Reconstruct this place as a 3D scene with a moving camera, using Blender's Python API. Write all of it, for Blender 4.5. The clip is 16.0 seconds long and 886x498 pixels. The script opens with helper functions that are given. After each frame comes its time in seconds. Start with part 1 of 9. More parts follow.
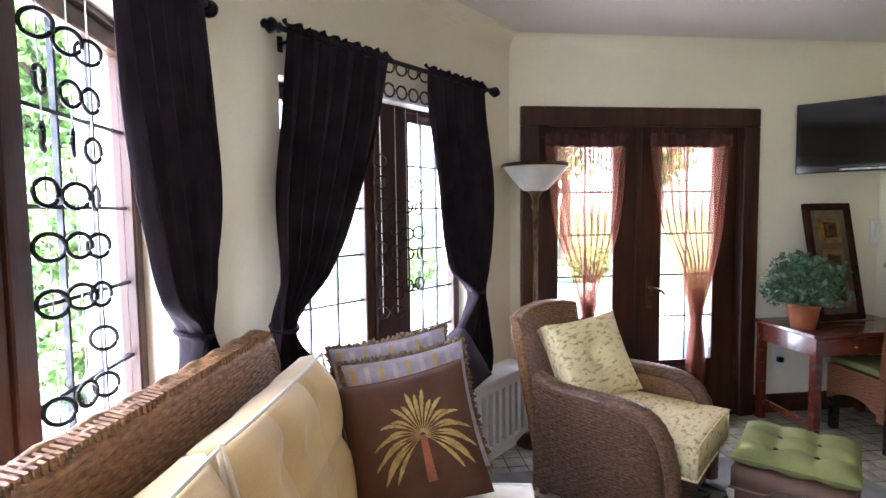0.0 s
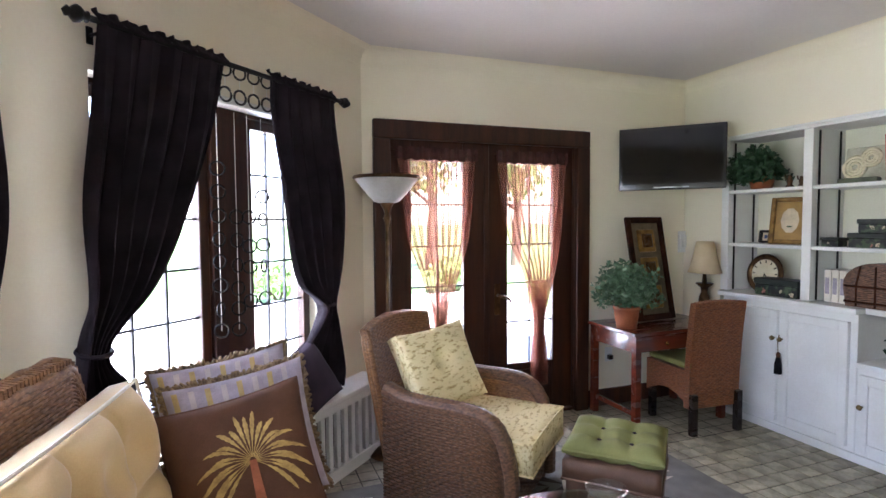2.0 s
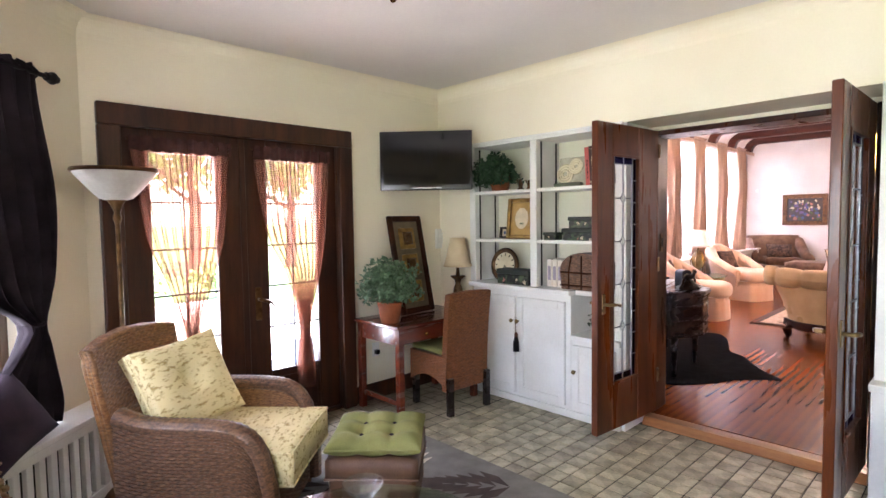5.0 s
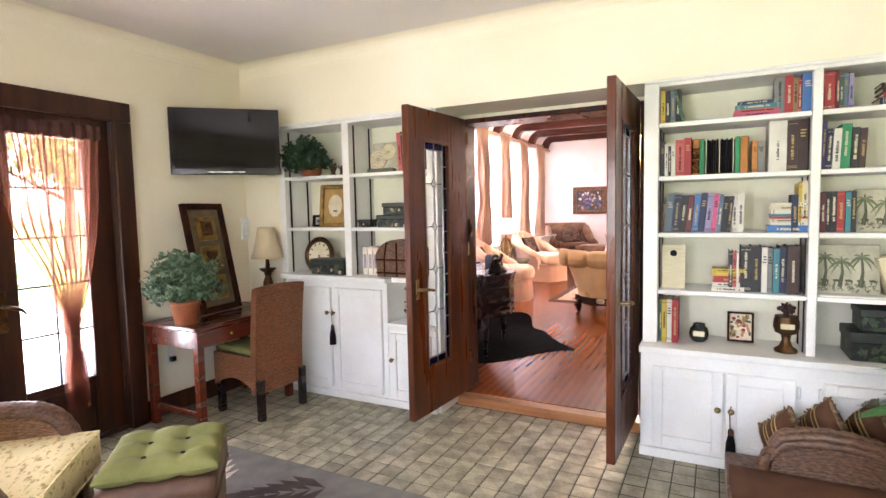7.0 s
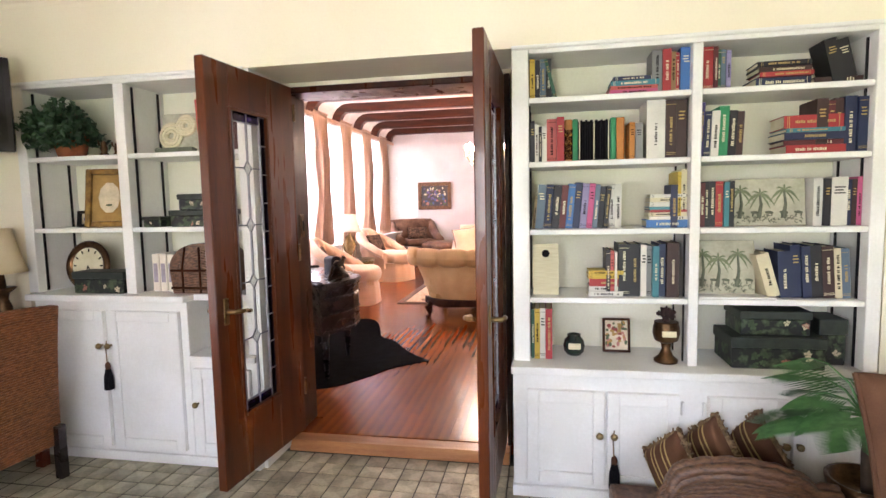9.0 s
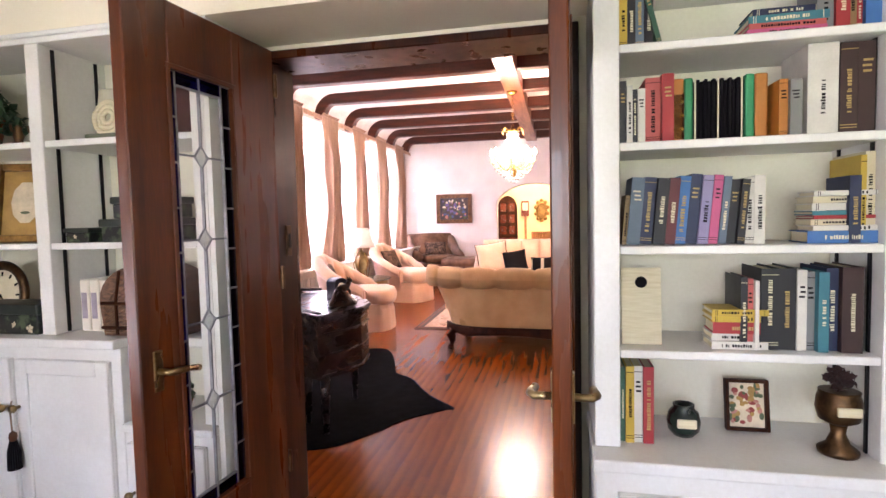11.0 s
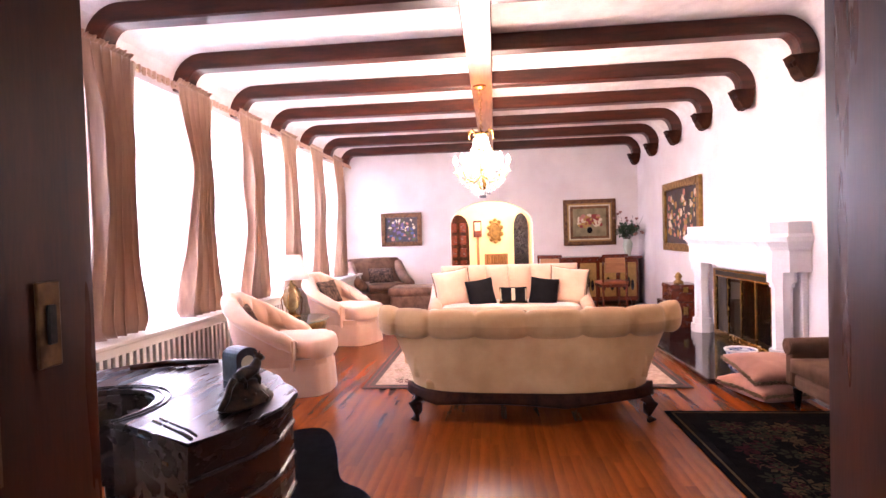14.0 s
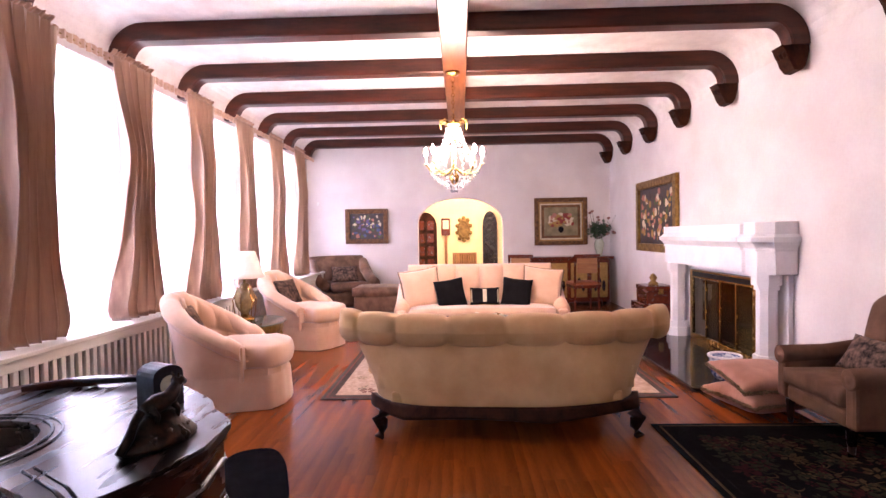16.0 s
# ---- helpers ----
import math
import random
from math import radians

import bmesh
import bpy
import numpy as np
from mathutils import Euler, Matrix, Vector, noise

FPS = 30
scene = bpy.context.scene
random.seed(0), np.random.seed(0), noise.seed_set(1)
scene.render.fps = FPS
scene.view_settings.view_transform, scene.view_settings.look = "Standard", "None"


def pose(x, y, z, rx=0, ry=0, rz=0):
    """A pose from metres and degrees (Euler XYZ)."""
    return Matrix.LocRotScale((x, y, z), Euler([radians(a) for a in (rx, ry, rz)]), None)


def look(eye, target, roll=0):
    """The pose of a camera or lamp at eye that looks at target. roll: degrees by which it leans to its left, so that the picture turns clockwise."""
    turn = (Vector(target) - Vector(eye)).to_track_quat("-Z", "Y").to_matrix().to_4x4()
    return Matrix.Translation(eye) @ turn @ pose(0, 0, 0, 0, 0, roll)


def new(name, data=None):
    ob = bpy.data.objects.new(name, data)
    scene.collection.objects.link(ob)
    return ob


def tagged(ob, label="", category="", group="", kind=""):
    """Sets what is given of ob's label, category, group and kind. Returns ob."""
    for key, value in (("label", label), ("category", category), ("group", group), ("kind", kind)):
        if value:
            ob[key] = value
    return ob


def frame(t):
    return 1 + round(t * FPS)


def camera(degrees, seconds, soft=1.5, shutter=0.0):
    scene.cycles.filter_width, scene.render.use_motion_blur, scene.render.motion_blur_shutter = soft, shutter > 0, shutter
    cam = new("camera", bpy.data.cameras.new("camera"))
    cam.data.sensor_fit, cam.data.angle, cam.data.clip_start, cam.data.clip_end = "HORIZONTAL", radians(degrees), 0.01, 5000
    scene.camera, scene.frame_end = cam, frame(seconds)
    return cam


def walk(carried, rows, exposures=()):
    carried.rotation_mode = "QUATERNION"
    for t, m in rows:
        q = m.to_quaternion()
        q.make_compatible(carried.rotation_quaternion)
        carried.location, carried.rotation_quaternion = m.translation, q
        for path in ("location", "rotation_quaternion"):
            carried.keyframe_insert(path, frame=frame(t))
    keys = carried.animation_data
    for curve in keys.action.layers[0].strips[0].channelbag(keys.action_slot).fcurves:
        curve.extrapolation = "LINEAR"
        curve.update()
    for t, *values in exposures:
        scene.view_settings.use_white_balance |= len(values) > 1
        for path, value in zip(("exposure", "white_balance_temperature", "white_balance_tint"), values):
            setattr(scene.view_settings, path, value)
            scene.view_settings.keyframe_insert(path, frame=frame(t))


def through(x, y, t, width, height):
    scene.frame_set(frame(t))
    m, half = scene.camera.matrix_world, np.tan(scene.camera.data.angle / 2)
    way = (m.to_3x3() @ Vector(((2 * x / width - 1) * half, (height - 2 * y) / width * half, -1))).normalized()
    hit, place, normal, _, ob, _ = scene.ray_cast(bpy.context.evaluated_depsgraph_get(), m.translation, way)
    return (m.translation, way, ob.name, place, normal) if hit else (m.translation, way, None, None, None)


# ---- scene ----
cam = camera(79.6, 16.0)
EXPOSURES = [(0.0, 3.86, 5700, 21), (3.0, 3.82, 5750, 22), (4.2, 4.0, 5900, 22), (6.3, 4.48, 6500, 23), (9.7, 4.29, 6500, 23), (11.8, 4.25, 6200, 31), (13.0, 4.38, 6000, 31), (14.0, 4.35, 5900, 31), (15.0, 4.03, 5800, 30), (16.0, 3.93, 5800, 30)]
PATH = [
    (0, (-3.42, 0.422, 1.434), (-3.184, 2.404, 1.296), -0.7),
    (0.5, (-3.394, 0.419, 1.44), (-3.102, 2.393, 1.306), -0.7),
    (1, (-3.362, 0.409, 1.44), (-2.968, 2.366, 1.321), -0.5),
    (1.5, (-3.334, 0.4, 1.437), (-2.795, 2.323, 1.33), -0.4),
    (2, (-3.307, 0.402, 1.437), (-2.605, 2.272, 1.335), -0.4),
    (2.5, (-3.278, 0.378, 1.447), (-2.442, 2.193, 1.349), -0.6),
    (3, (-3.258, 0.37, 1.447), (-2.3, 2.123, 1.355), -0.7),
    (3.5, (-3.246, 0.368, 1.444), (-2.176, 2.056, 1.354), -0.6),
    (4, (-3.236, 0.374, 1.442), (-2.05, 1.982, 1.35), -0.6),
    (4.2, (-3.207, 0.369, 1.438), (-1.991, 1.953, 1.343), -0.7),
    (6.3, (-3.202, 0.391, 1.413), (-1.539, 1.495, 1.283), -0.8),
    (6.5, (-3.148, 0.366, 1.397), (-1.46, 1.43, 1.265), -0.9),
    (7, (-3.055, 0.398, 1.386), (-1.281, 1.309, 1.237), -1.2),
    (7.5, (-2.893, 0.446, 1.387), (-1.049, 1.202, 1.221), -1.4),
    (8, (-2.754, 0.483, 1.38), (-0.856, 1.092, 1.209), -1.4),
    (8.5, (-2.598, 0.53, 1.373), (-0.662, 1.001, 1.195), -1.5),
    (9, (-2.406, 0.618, 1.366), (-0.448, 0.983, 1.192), -1.2),
    (9.5, (-2.222, 0.677, 1.357), (-0.264, 1.049, 1.193), -1.1),
    (9.7, (-2.127, 0.691, 1.328), (-0.172, 1.091, 1.191), -0.9),
    (11.8, (-1.21, 1.035, 1.342), (0.741, 1.46, 1.229), -1.5),
    (12, (-1.08, 1.09, 1.349), (0.874, 1.5, 1.242), -1.5),
    (12.5, (-0.873, 1.154, 1.342), (1.091, 1.52, 1.255), -1.5),
    (13, (-0.672, 1.243, 1.35), (1.306, 1.534, 1.28), -1.7),
    (13.5, (-0.497, 1.282, 1.351), (1.488, 1.523, 1.301), -1.6),
    (14, (-0.295, 1.29, 1.365), (1.695, 1.484, 1.319), -1.7),
    (14.5, (-0.149, 1.297, 1.365), (1.845, 1.443, 1.326), -1.7),
    (15, (-0.022, 1.316, 1.352), (1.974, 1.435, 1.312), -1.4),
    (15.5, (0.057, 1.339, 1.35), (2.053, 1.442, 1.304), -1.0),
    (16, (0.089, 1.352, 1.345), (2.087, 1.418, 1.292), -1.0),
]
walk(cam, [(t, look(eye, target, roll)) for t, eye, target, roll in PATH], EXPOSURES)

# ---- light ----
world = bpy.data.worlds.new("sky")
scene.world = world
world.use_nodes = True
sky = world.node_tree.nodes.new("ShaderNodeTexSky")
sky.sky_type, sky.sun_disc = "NISHITA", False
sky.sun_elevation, sky.sun_rotation = radians(52), radians(161)
world.node_tree.links.new(sky.outputs[0], world.node_tree.nodes["Background"].inputs[0])
world.node_tree.nodes["Background"].inputs[1].default_value = 0.15

sun_data = bpy.data.lights.new("sun", "SUN")
sun_data.energy, sun_data.angle, sun_data.color = 5.0, radians(0.5), (1.0, 0.95, 0.87)
sun = new("sun", sun_data)
sun.matrix_world = look((0, 0, 20), (-5.0, 14.5, 0.2))


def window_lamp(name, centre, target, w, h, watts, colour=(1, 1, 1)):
    """An area lamp added outside one window opening to stand in for sky light."""
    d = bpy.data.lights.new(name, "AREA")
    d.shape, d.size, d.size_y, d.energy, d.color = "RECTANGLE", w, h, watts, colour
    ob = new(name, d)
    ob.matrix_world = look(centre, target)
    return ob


# ---- materials ----
def lin(c):
    return tuple((v / 12.92 if v <= 0.04045 else ((v + 0.055) / 1.055) ** 2.4) for v in c) + (1,)


def rgb(h):
    return lin([int(h[i:i + 2], 16) / 255 for i in (0, 2, 4)])


def surface(name, c1, c2=None, scale=6.0, rough=0.6, bump=0.15, fine=60.0, metal=0.0, coat=0.0, stretch=(1, 1, 1), spread=0.35, world_space=False, rough_var=0.12, random_piece=0.0, transmission=0.0, sheen=0.0, spec=0.5, mid=0.67):
    """A surface with colour that wanders between c1 and c2 at two scales, uneven gloss and fine relief."""
    m = bpy.data.materials.new(name)
    m.use_nodes = True
    nt = m.node_tree
    b = nt.nodes["Principled BSDF"]
    c2 = c2 or tuple(v * 0.75 for v in c1[:3]) + (1,)
    if world_space:
        src = nt.nodes.new("ShaderNodeNewGeometry").outputs["Position"]
    else:
        src = nt.nodes.new("ShaderNodeTexCoord").outputs["Object"]
    mp = nt.nodes.new("ShaderNodeMapping")
    mp.inputs["Scale"].default_value = stretch
    nt.links.new(src, mp.inputs[0])
    big, small = nt.nodes.new("ShaderNodeTexNoise"), nt.nodes.new("ShaderNodeTexNoise")
    big.inputs["Scale"].default_value, big.inputs["Detail"].default_value = scale, 4
    small.inputs["Scale"].default_value, small.inputs["Detail"].default_value = fine, 3
    nt.links.new(mp.outputs[0], big.inputs[0])
    nt.links.new(mp.outputs[0], small.inputs[0])
    add = nt.nodes.new("ShaderNodeMath")
    add.operation = "MULTIPLY_ADD"
    nt.links.new(small.outputs[0], add.inputs[0])
    add.inputs[1].default_value = 0.35
    nt.links.new(big.outputs[0], add.inputs[2])
    ramp = nt.nodes.new("ShaderNodeMapRange")
    ramp.inputs[1].default_value, ramp.inputs[2].default_value = mid - spread / 2, mid + spread / 2
    nt.links.new(add.outputs[0], ramp.inputs[0])
    mix = nt.nodes.new("ShaderNodeMix")
    mix.data_type = "RGBA"
    mix.inputs[6].default_value, mix.inputs[7].default_value = c1, c2
    nt.links.new(ramp.outputs[0], mix.inputs[0])
    colour = mix.outputs[2]
    if random_piece:
        info = nt.nodes.new("ShaderNodeObjectInfo")
        hsv = nt.nodes.new("ShaderNodeHueSaturation")
        mr = nt.nodes.new("ShaderNodeMapRange")
        mr.inputs[3].default_value, mr.inputs[4].default_value = 1 - random_piece, 1 + random_piece
        nt.links.new(info.outputs["Random"], mr.inputs[0])
        nt.links.new(mr.outputs[0], hsv.inputs["Value"])
        nt.links.new(colour, hsv.inputs["Color"])
        colour = hsv.outputs[0]
    nt.links.new(colour, b.inputs["Base Color"])
    rr = nt.nodes.new("ShaderNodeMapRange")
    rr.inputs[3].default_value, rr.inputs[4].default_value = max(0.02, rough - rough_var), min(1, rough + rough_var)
    nt.links.new(big.outputs[0], rr.inputs[0])
    nt.links.new(rr.outputs[0], b.inputs["Roughness"])
    b.inputs["Metallic"].default_value = metal
    b.inputs["Coat Weight"].default_value = coat
    b.inputs["Transmission Weight"].default_value = transmission
    b.inputs["Sheen Weight"].default_value = sheen
    b.inputs["Specular IOR Level"].default_value = spec
    if bump:
        bp = nt.nodes.new("ShaderNodeBump")
        bp.inputs["Strength"].default_value, bp.inputs["Distance"].default_value = bump, 0.004
        nt.links.new(add.outputs[0], bp.inputs["Height"])
        nt.links.new(bp.outputs[0], b.inputs["Normal"])
    return m


def glow(name, colour, strength):
    m = bpy.data.materials.new(name)
    m.use_nodes = True
    b = m.node_tree.nodes["Principled BSDF"]
    b.inputs["Base Color"].default_value = colour
    b.inputs["Emission Color"].default_value, b.inputs["Emission Strength"].default_value = colour, strength
    return m


def clear_glass(name, tint=(1, 1, 1, 1), gloss=0.12):
    """Thin window glass: straight through, with a mirror gloss that grows at grazing angles."""
    m = bpy.data.materials.new(name)
    m.use_nodes = True
    nt = m.node_tree
    nt.nodes.remove(nt.nodes["Principled BSDF"])
    tr, gl, mx, lw, pw = (nt.nodes.new("ShaderNode" + k) for k in ("BsdfTransparent", "BsdfGlossy", "MixShader", "LayerWeight", "Math"))
    tr.inputs[0].default_value = tint
    gl.inputs["Roughness"].default_value = 0.03
    pw.operation = "POWER"
    pw.inputs[1].default_value = 4.5
    md = nt.nodes.new("ShaderNodeMath")
    md.operation = "MULTIPLY_ADD"
    md.inputs[1].default_value, md.inputs[2].default_value = 0.6, gloss * 0.3
    nt.links.new(lw.outputs["Facing"], pw.inputs[0])
    nt.links.new(pw.outputs[0], md.inputs[0])
    nt.links.new(md.outputs[0], mx.inputs[0])
    nt.links.new(tr.outputs[0], mx.inputs[1])
    nt.links.new(gl.outputs[0], mx.inputs[2])
    nt.links.new(mx.outputs[0], nt.nodes["Material Output"].inputs[0])
    return m


def sheer(name, colour, open_share, through_share=0.5):
    """Thin woven cloth: part of the light passes straight through, part is scattered on both sides."""
    m = bpy.data.materials.new(name)
    m.use_nodes = True
    nt = m.node_tree
    nt.nodes.remove(nt.nodes["Principled BSDF"])
    tr, df, tl, m1, m2 = (nt.nodes.new("ShaderNode" + k) for k in ("BsdfTransparent", "BsdfDiffuse", "BsdfTranslucent", "MixShader", "MixShader"))
    tr.inputs[0].default_value = tuple(v ** 0.15 for v in colour[:3]) + (1,)
    df.inputs[0].default_value = colour
    tl.inputs[0].default_value = colour
    m1.inputs[0].default_value = through_share
    nt.links.new(df.outputs[0], m1.inputs[1])
    nt.links.new(tl.outputs[0], m1.inputs[2])
    m2.inputs[0].default_value = 1 - open_share
    nt.links.new(tr.outputs[0], m2.inputs[1])
    nt.links.new(m1.outputs[0], m2.inputs[2])
    nt.links.new(m2.outputs[0], nt.nodes["Material Output"].inputs[0])
    return m


cream_wall = surface("cream_wall_paint", rgb("ece4cc"), rgb("e6dcc2"), 1.2, 0.75, 0.25, 90, world_space=True)
white_plaster = surface("rough_white_plaster", rgb("dfd7d2"), rgb("d4c9c4"), 2.0, 0.85, 0.6, 45, world_space=True, spec=0.2)
ceiling_paint = surface("ceiling_paint", rgb("dcd6cc"), rgb("d2ccc4"), 1.0, 0.9, 0.2, 70, world_space=True)
stucco = surface("stippled_ceiling_plaster", rgb("e2d9d2"), rgb("d2c7c0"), 6.0, 0.9, 1.0, 70, world_space=True, spec=0.2)
white_paint = surface("white_cabinet_paint", rgb("e9e8e2"), rgb("dcdad2"), 3.0, 0.45, 0.1, 80)
shelf_back = surface("cream_shelf_back_paint", rgb("e8e4cf"), rgb("ddd8c0"), 2.0, 0.6, 0.1, 80)
dark_wood = surface("dark_stained_oak", rgb("45230f"), rgb("260f06"), 3.0, 0.4, 0.25, 40, stretch=(6, 6, 0.7), spec=0.35)
door_wood = surface("brown_varnished_door_wood", rgb("66300f"), rgb("381706"), 2.6, 0.3, 0.12, 40, stretch=(5, 5, 0.5), spec=0.4, spread=0.5, coat=0.12)
jamb_wood = surface("dark_varnished_jamb_wood", rgb("46200d"), rgb("2a1107"), 3.0, 0.30, 0.1, 40, stretch=(5, 5, 0.5), spec=0.3)
beam_wood = surface("dark_beam_wood", rgb("4e2110"), rgb("2c1107"), 3.0, 0.42, 0.3, 30, stretch=(5, 0.6, 5), spec=0.35)
centre_beam_wood = surface("varnished_centre_beam_wood", rgb("7c4220"), rgb("542a14"), 3.0, 0.38, 0.3, 30, stretch=(0.6, 5, 5), coat=0.15)
plank_wood = surface("orange_oak_floorboards", rgb("8a4211"), rgb("6a3009"), 2.5, 0.25, 0.0, 50, stretch=(0.5, 5, 5), random_piece=0.12, rough_var=0.04, spec=0.25)
plank_rest = surface("orange_oak_floor", rgb("864011"), rgb("662e09"), 2.5, 0.25, 0.0, 50, stretch=(0.5, 5, 5), world_space=True, rough_var=0.04, spec=0.25)
sill_wood = surface("worn_threshold_oak", rgb("b07a4a"), rgb("8e5a34"), 3.0, 0.4, 0.2, 50, stretch=(6, 0.6, 6))
tile_clay = surface("grey_green_slate_tile", rgb("b0a78c"), rgb("7c7862"), 9.0, 0.45, 0.5, 60, random_piece=0.25)
tile_rest = surface("grey_green_tile_field", rgb("a89f86"), rgb("78745f"), 9.0, 0.45, 0.5, 60, world_space=True)
grout = surface("dark_grout", rgb("4a453c"), rgb("3a362f"), 20.0, 0.9, 0.5, 90, world_space=True)
black_cloth = surface("black_woven_curtain_cloth", rgb("2a2127"), rgb("1a1519"), 8.0, 0.9, 0.3, 300, spec=0.15)
def satin(name, c1, c2, through):
    """Heavy lustrous cloth: streaked along its threads, glossy on the folds, and a little light comes through."""
    m = surface(name, c1, c2, 5.0, 0.36, 0.1, 60, stretch=(5, 5, 0.25), spread=0.5, sheen=0.35, spec=0.55)
    nt = m.node_tree
    tl, mx = nt.nodes.new("ShaderNodeBsdfTranslucent"), nt.nodes.new("ShaderNodeMixShader")
    tl.inputs[0].default_value = c1
    mx.inputs[0].default_value = through
    nt.links.new(nt.nodes["Principled BSDF"].outputs[0], mx.inputs[1])
    nt.links.new(tl.outputs[0], mx.inputs[2])
    nt.links.new(mx.outputs[0], nt.nodes["Material Output"].inputs[0])
    return m


tan_satin = satin("rosy_tan_satin_drape", rgb("c8a68a"), rgb("9c7a6a"), 0.20)
rose_sheer = sheer("rust_sheer_voile", rgb("b07c6a"), 0.72, 0.3)
white_sheer = sheer("white_sheer_voile", rgb("f4f0f2"), 0.45)
wicker = surface("brown_woven_seagrass", rgb("9a7048"), rgb("5a3a22"), 58.0, 0.45, 0.4, 170, spread=0.42, stretch=(0.75, 0.75, 2.0))
wicker_dark = surface("dark_brown_woven_seagrass", rgb("7a583e"), rgb("3c281e"), 58.0, 0.42, 0.4, 170, spread=0.42, stretch=(0.75, 0.75, 2.0))
wicker_red = surface("reddish_woven_seagrass", rgb("8e5730"), rgb("552e18"), 58.0, 0.45, 0.4, 170, spread=0.42, stretch=(0.75, 0.75, 2.0))
cream_cotton = surface("cream_cotton_cushion", rgb("d8bd8a"), rgb("cbac76"), 4.0, 0.85, 0.3, 220, sheen=0.3)
white_cotton = surface("white_cotton_cushion", rgb("e4dccb"), rgb("d7cdb9"), 4.0, 0.85, 0.3, 220, sheen=0.3)
script_cotton = surface("cream_cotton_with_faint_brown_script", rgb("e0d19e"), rgb("a88f58"), 24.0, 0.85, 0.2, 70, spread=0.14, stretch=(1, 2.2, 2.2), mid=0.775)
brown_cotton = surface("brown_cotton", rgb("60422f"), rgb("503526"), 6.0, 0.9, 0.3, 260, spec=0.2)
gold_thread = surface("gold_embroidery_thread", rgb("b8964e"), rgb("8c6c34"), 30.0, 0.55, 0.6, 200)
stripe_gold = surface("gold_stripe_cloth", rgb("b49a62"), rgb("9a814e"), 20.0, 0.7, 0.4, 200)
stripe_plum = surface("lilac_grey_stripe_cloth", rgb("a397a0"), rgb("8c8088"), 20.0, 0.7, 0.4, 200)
stripe_pale = surface("pale_lilac_stripe_cloth", rgb("b6a8a4"), rgb("a39590"), 20.0, 0.7, 0.4, 200)
fringe_mat = surface("tan_cord_fringe", rgb("8c7350"), rgb("5e4a33"), 60.0, 0.85, 0.8, 200)
plum_cotton = surface("dark_plum_cotton", rgb("3a2c36"), rgb("281f28"), 6.0, 0.9, 0.3, 240, spec=0.2)
green_cotton = surface("olive_green_cotton", rgb("868652"), rgb("6e6f40"), 5.0, 0.85, 0.3, 240, spec=0.2)
brown_leather = surface("brown_leather", rgb("705340"), rgb("5a4132"), 8.0, 0.5, 0.4, 120, spec=0.3)
taupe_leather = surface("brown_tufted_leather", rgb("84644f"), rgb("5c4234"), 8.0, 0.4, 0.4, 120, spec=0.3)
peach_velvet = surface("peach_velvet", rgb("d9b394"), rgb("cda384"), 5.0, 0.8, 0.2, 240, sheen=0.6)
ivory_velvet = surface("ivory_velvet", rgb("c8a06e"), rgb("b48c5a"), 5.0, 0.85, 0.2, 240, sheen=0.15, spec=0.2)
black_velvet = surface("black_cushion_cloth", rgb("131114"), rgb("0b0a0c"), 8.0, 0.85, 0.3, 240, spec=0.15)
floral_cloth = surface("black_floral_cloth", rgb("181416"), rgb("7a6254"), 24.0, 0.85, 0.2, 80, spread=0.35, spec=0.15)
iron = surface("black_iron", rgb("1b1818"), rgb("110f0f"), 30.0, 0.5, 0.3, 120, metal=0.6)
lead = surface("dull_lead_came", rgb("3b3a3c"), rgb("2a292b"), 30.0, 0.45, 0.3, 120, metal=0.8)
door_lead = surface("pale_lead_came", rgb("97989c"), rgb("7a7b80"), 30.0, 0.4, 0.2, 120, metal=0.5)
bronze = surface("aged_bronze", rgb("6b5034"), rgb("43301f"), 20.0, 0.38, 0.3, 90, metal=0.9)
brass = surface("polished_brass", rgb("b8934e"), rgb("96753a"), 20.0, 0.25, 0.1, 90, metal=1.0)
pale_brass = surface("worn_pale_brass", rgb("a8946a"), rgb("7c6844"), 20.0, 0.3, 0.2, 90, metal=1.0)
gilt = surface("gilt_frame", rgb("9c7a3e"), rgb("6e5228"), 18.0, 0.4, 0.5, 90, metal=0.6)
mahogany = surface("red_mahogany", rgb("6a2e1c"), rgb("4c1f12"), 3.0, 0.25, 0.1, 40, stretch=(1, 6, 6), coat=0.4)
ebony = surface("near_black_polished_wood", rgb("1c0c0a"), rgb("100605"), 3.0, 0.27, 0.08, 40, coat=0.08, stretch=(1, 6, 6))
carved_wood = surface("carved_walnut", rgb("40200f"), rgb("200d06"), 8.0, 0.6, 0.3, 60, spec=0.1)
black_plastic = surface("glossy_black_plastic", rgb("0c0c0d"), rgb("080809"), 10.0, 0.12, 0.02, 60, rough_var=0.03)
screen_glass = surface("dark_screen", rgb("020203"), rgb("010101"), 4.0, 0.06, 0.0, 60, rough_var=0.02, spec=0.4)
frosted = surface("frosted_alabaster_glass", rgb("d8d6d0"), rgb("c2beb6"), 8.0, 0.4, 0.1, 60, transmission=0.2)
lamp_linen = surface("beige_linen_shade", rgb("cdbb98"), rgb("bfab86"), 6.0, 0.85, 0.3, 240)
terracotta = surface("terracotta", rgb("a05a34"), rgb("7f4526"), 10.0, 0.75, 0.4, 80)
leaf_green = surface("dusty_green_leaf", rgb("6f8a68"), rgb("2f4a2e"), 30.0, 0.5, 0.2, 90, spread=0.5)
leaf_dark = surface("dark_green_leaf", rgb("33502f"), rgb("1f3a22"), 30.0, 0.5, 0.2, 90)
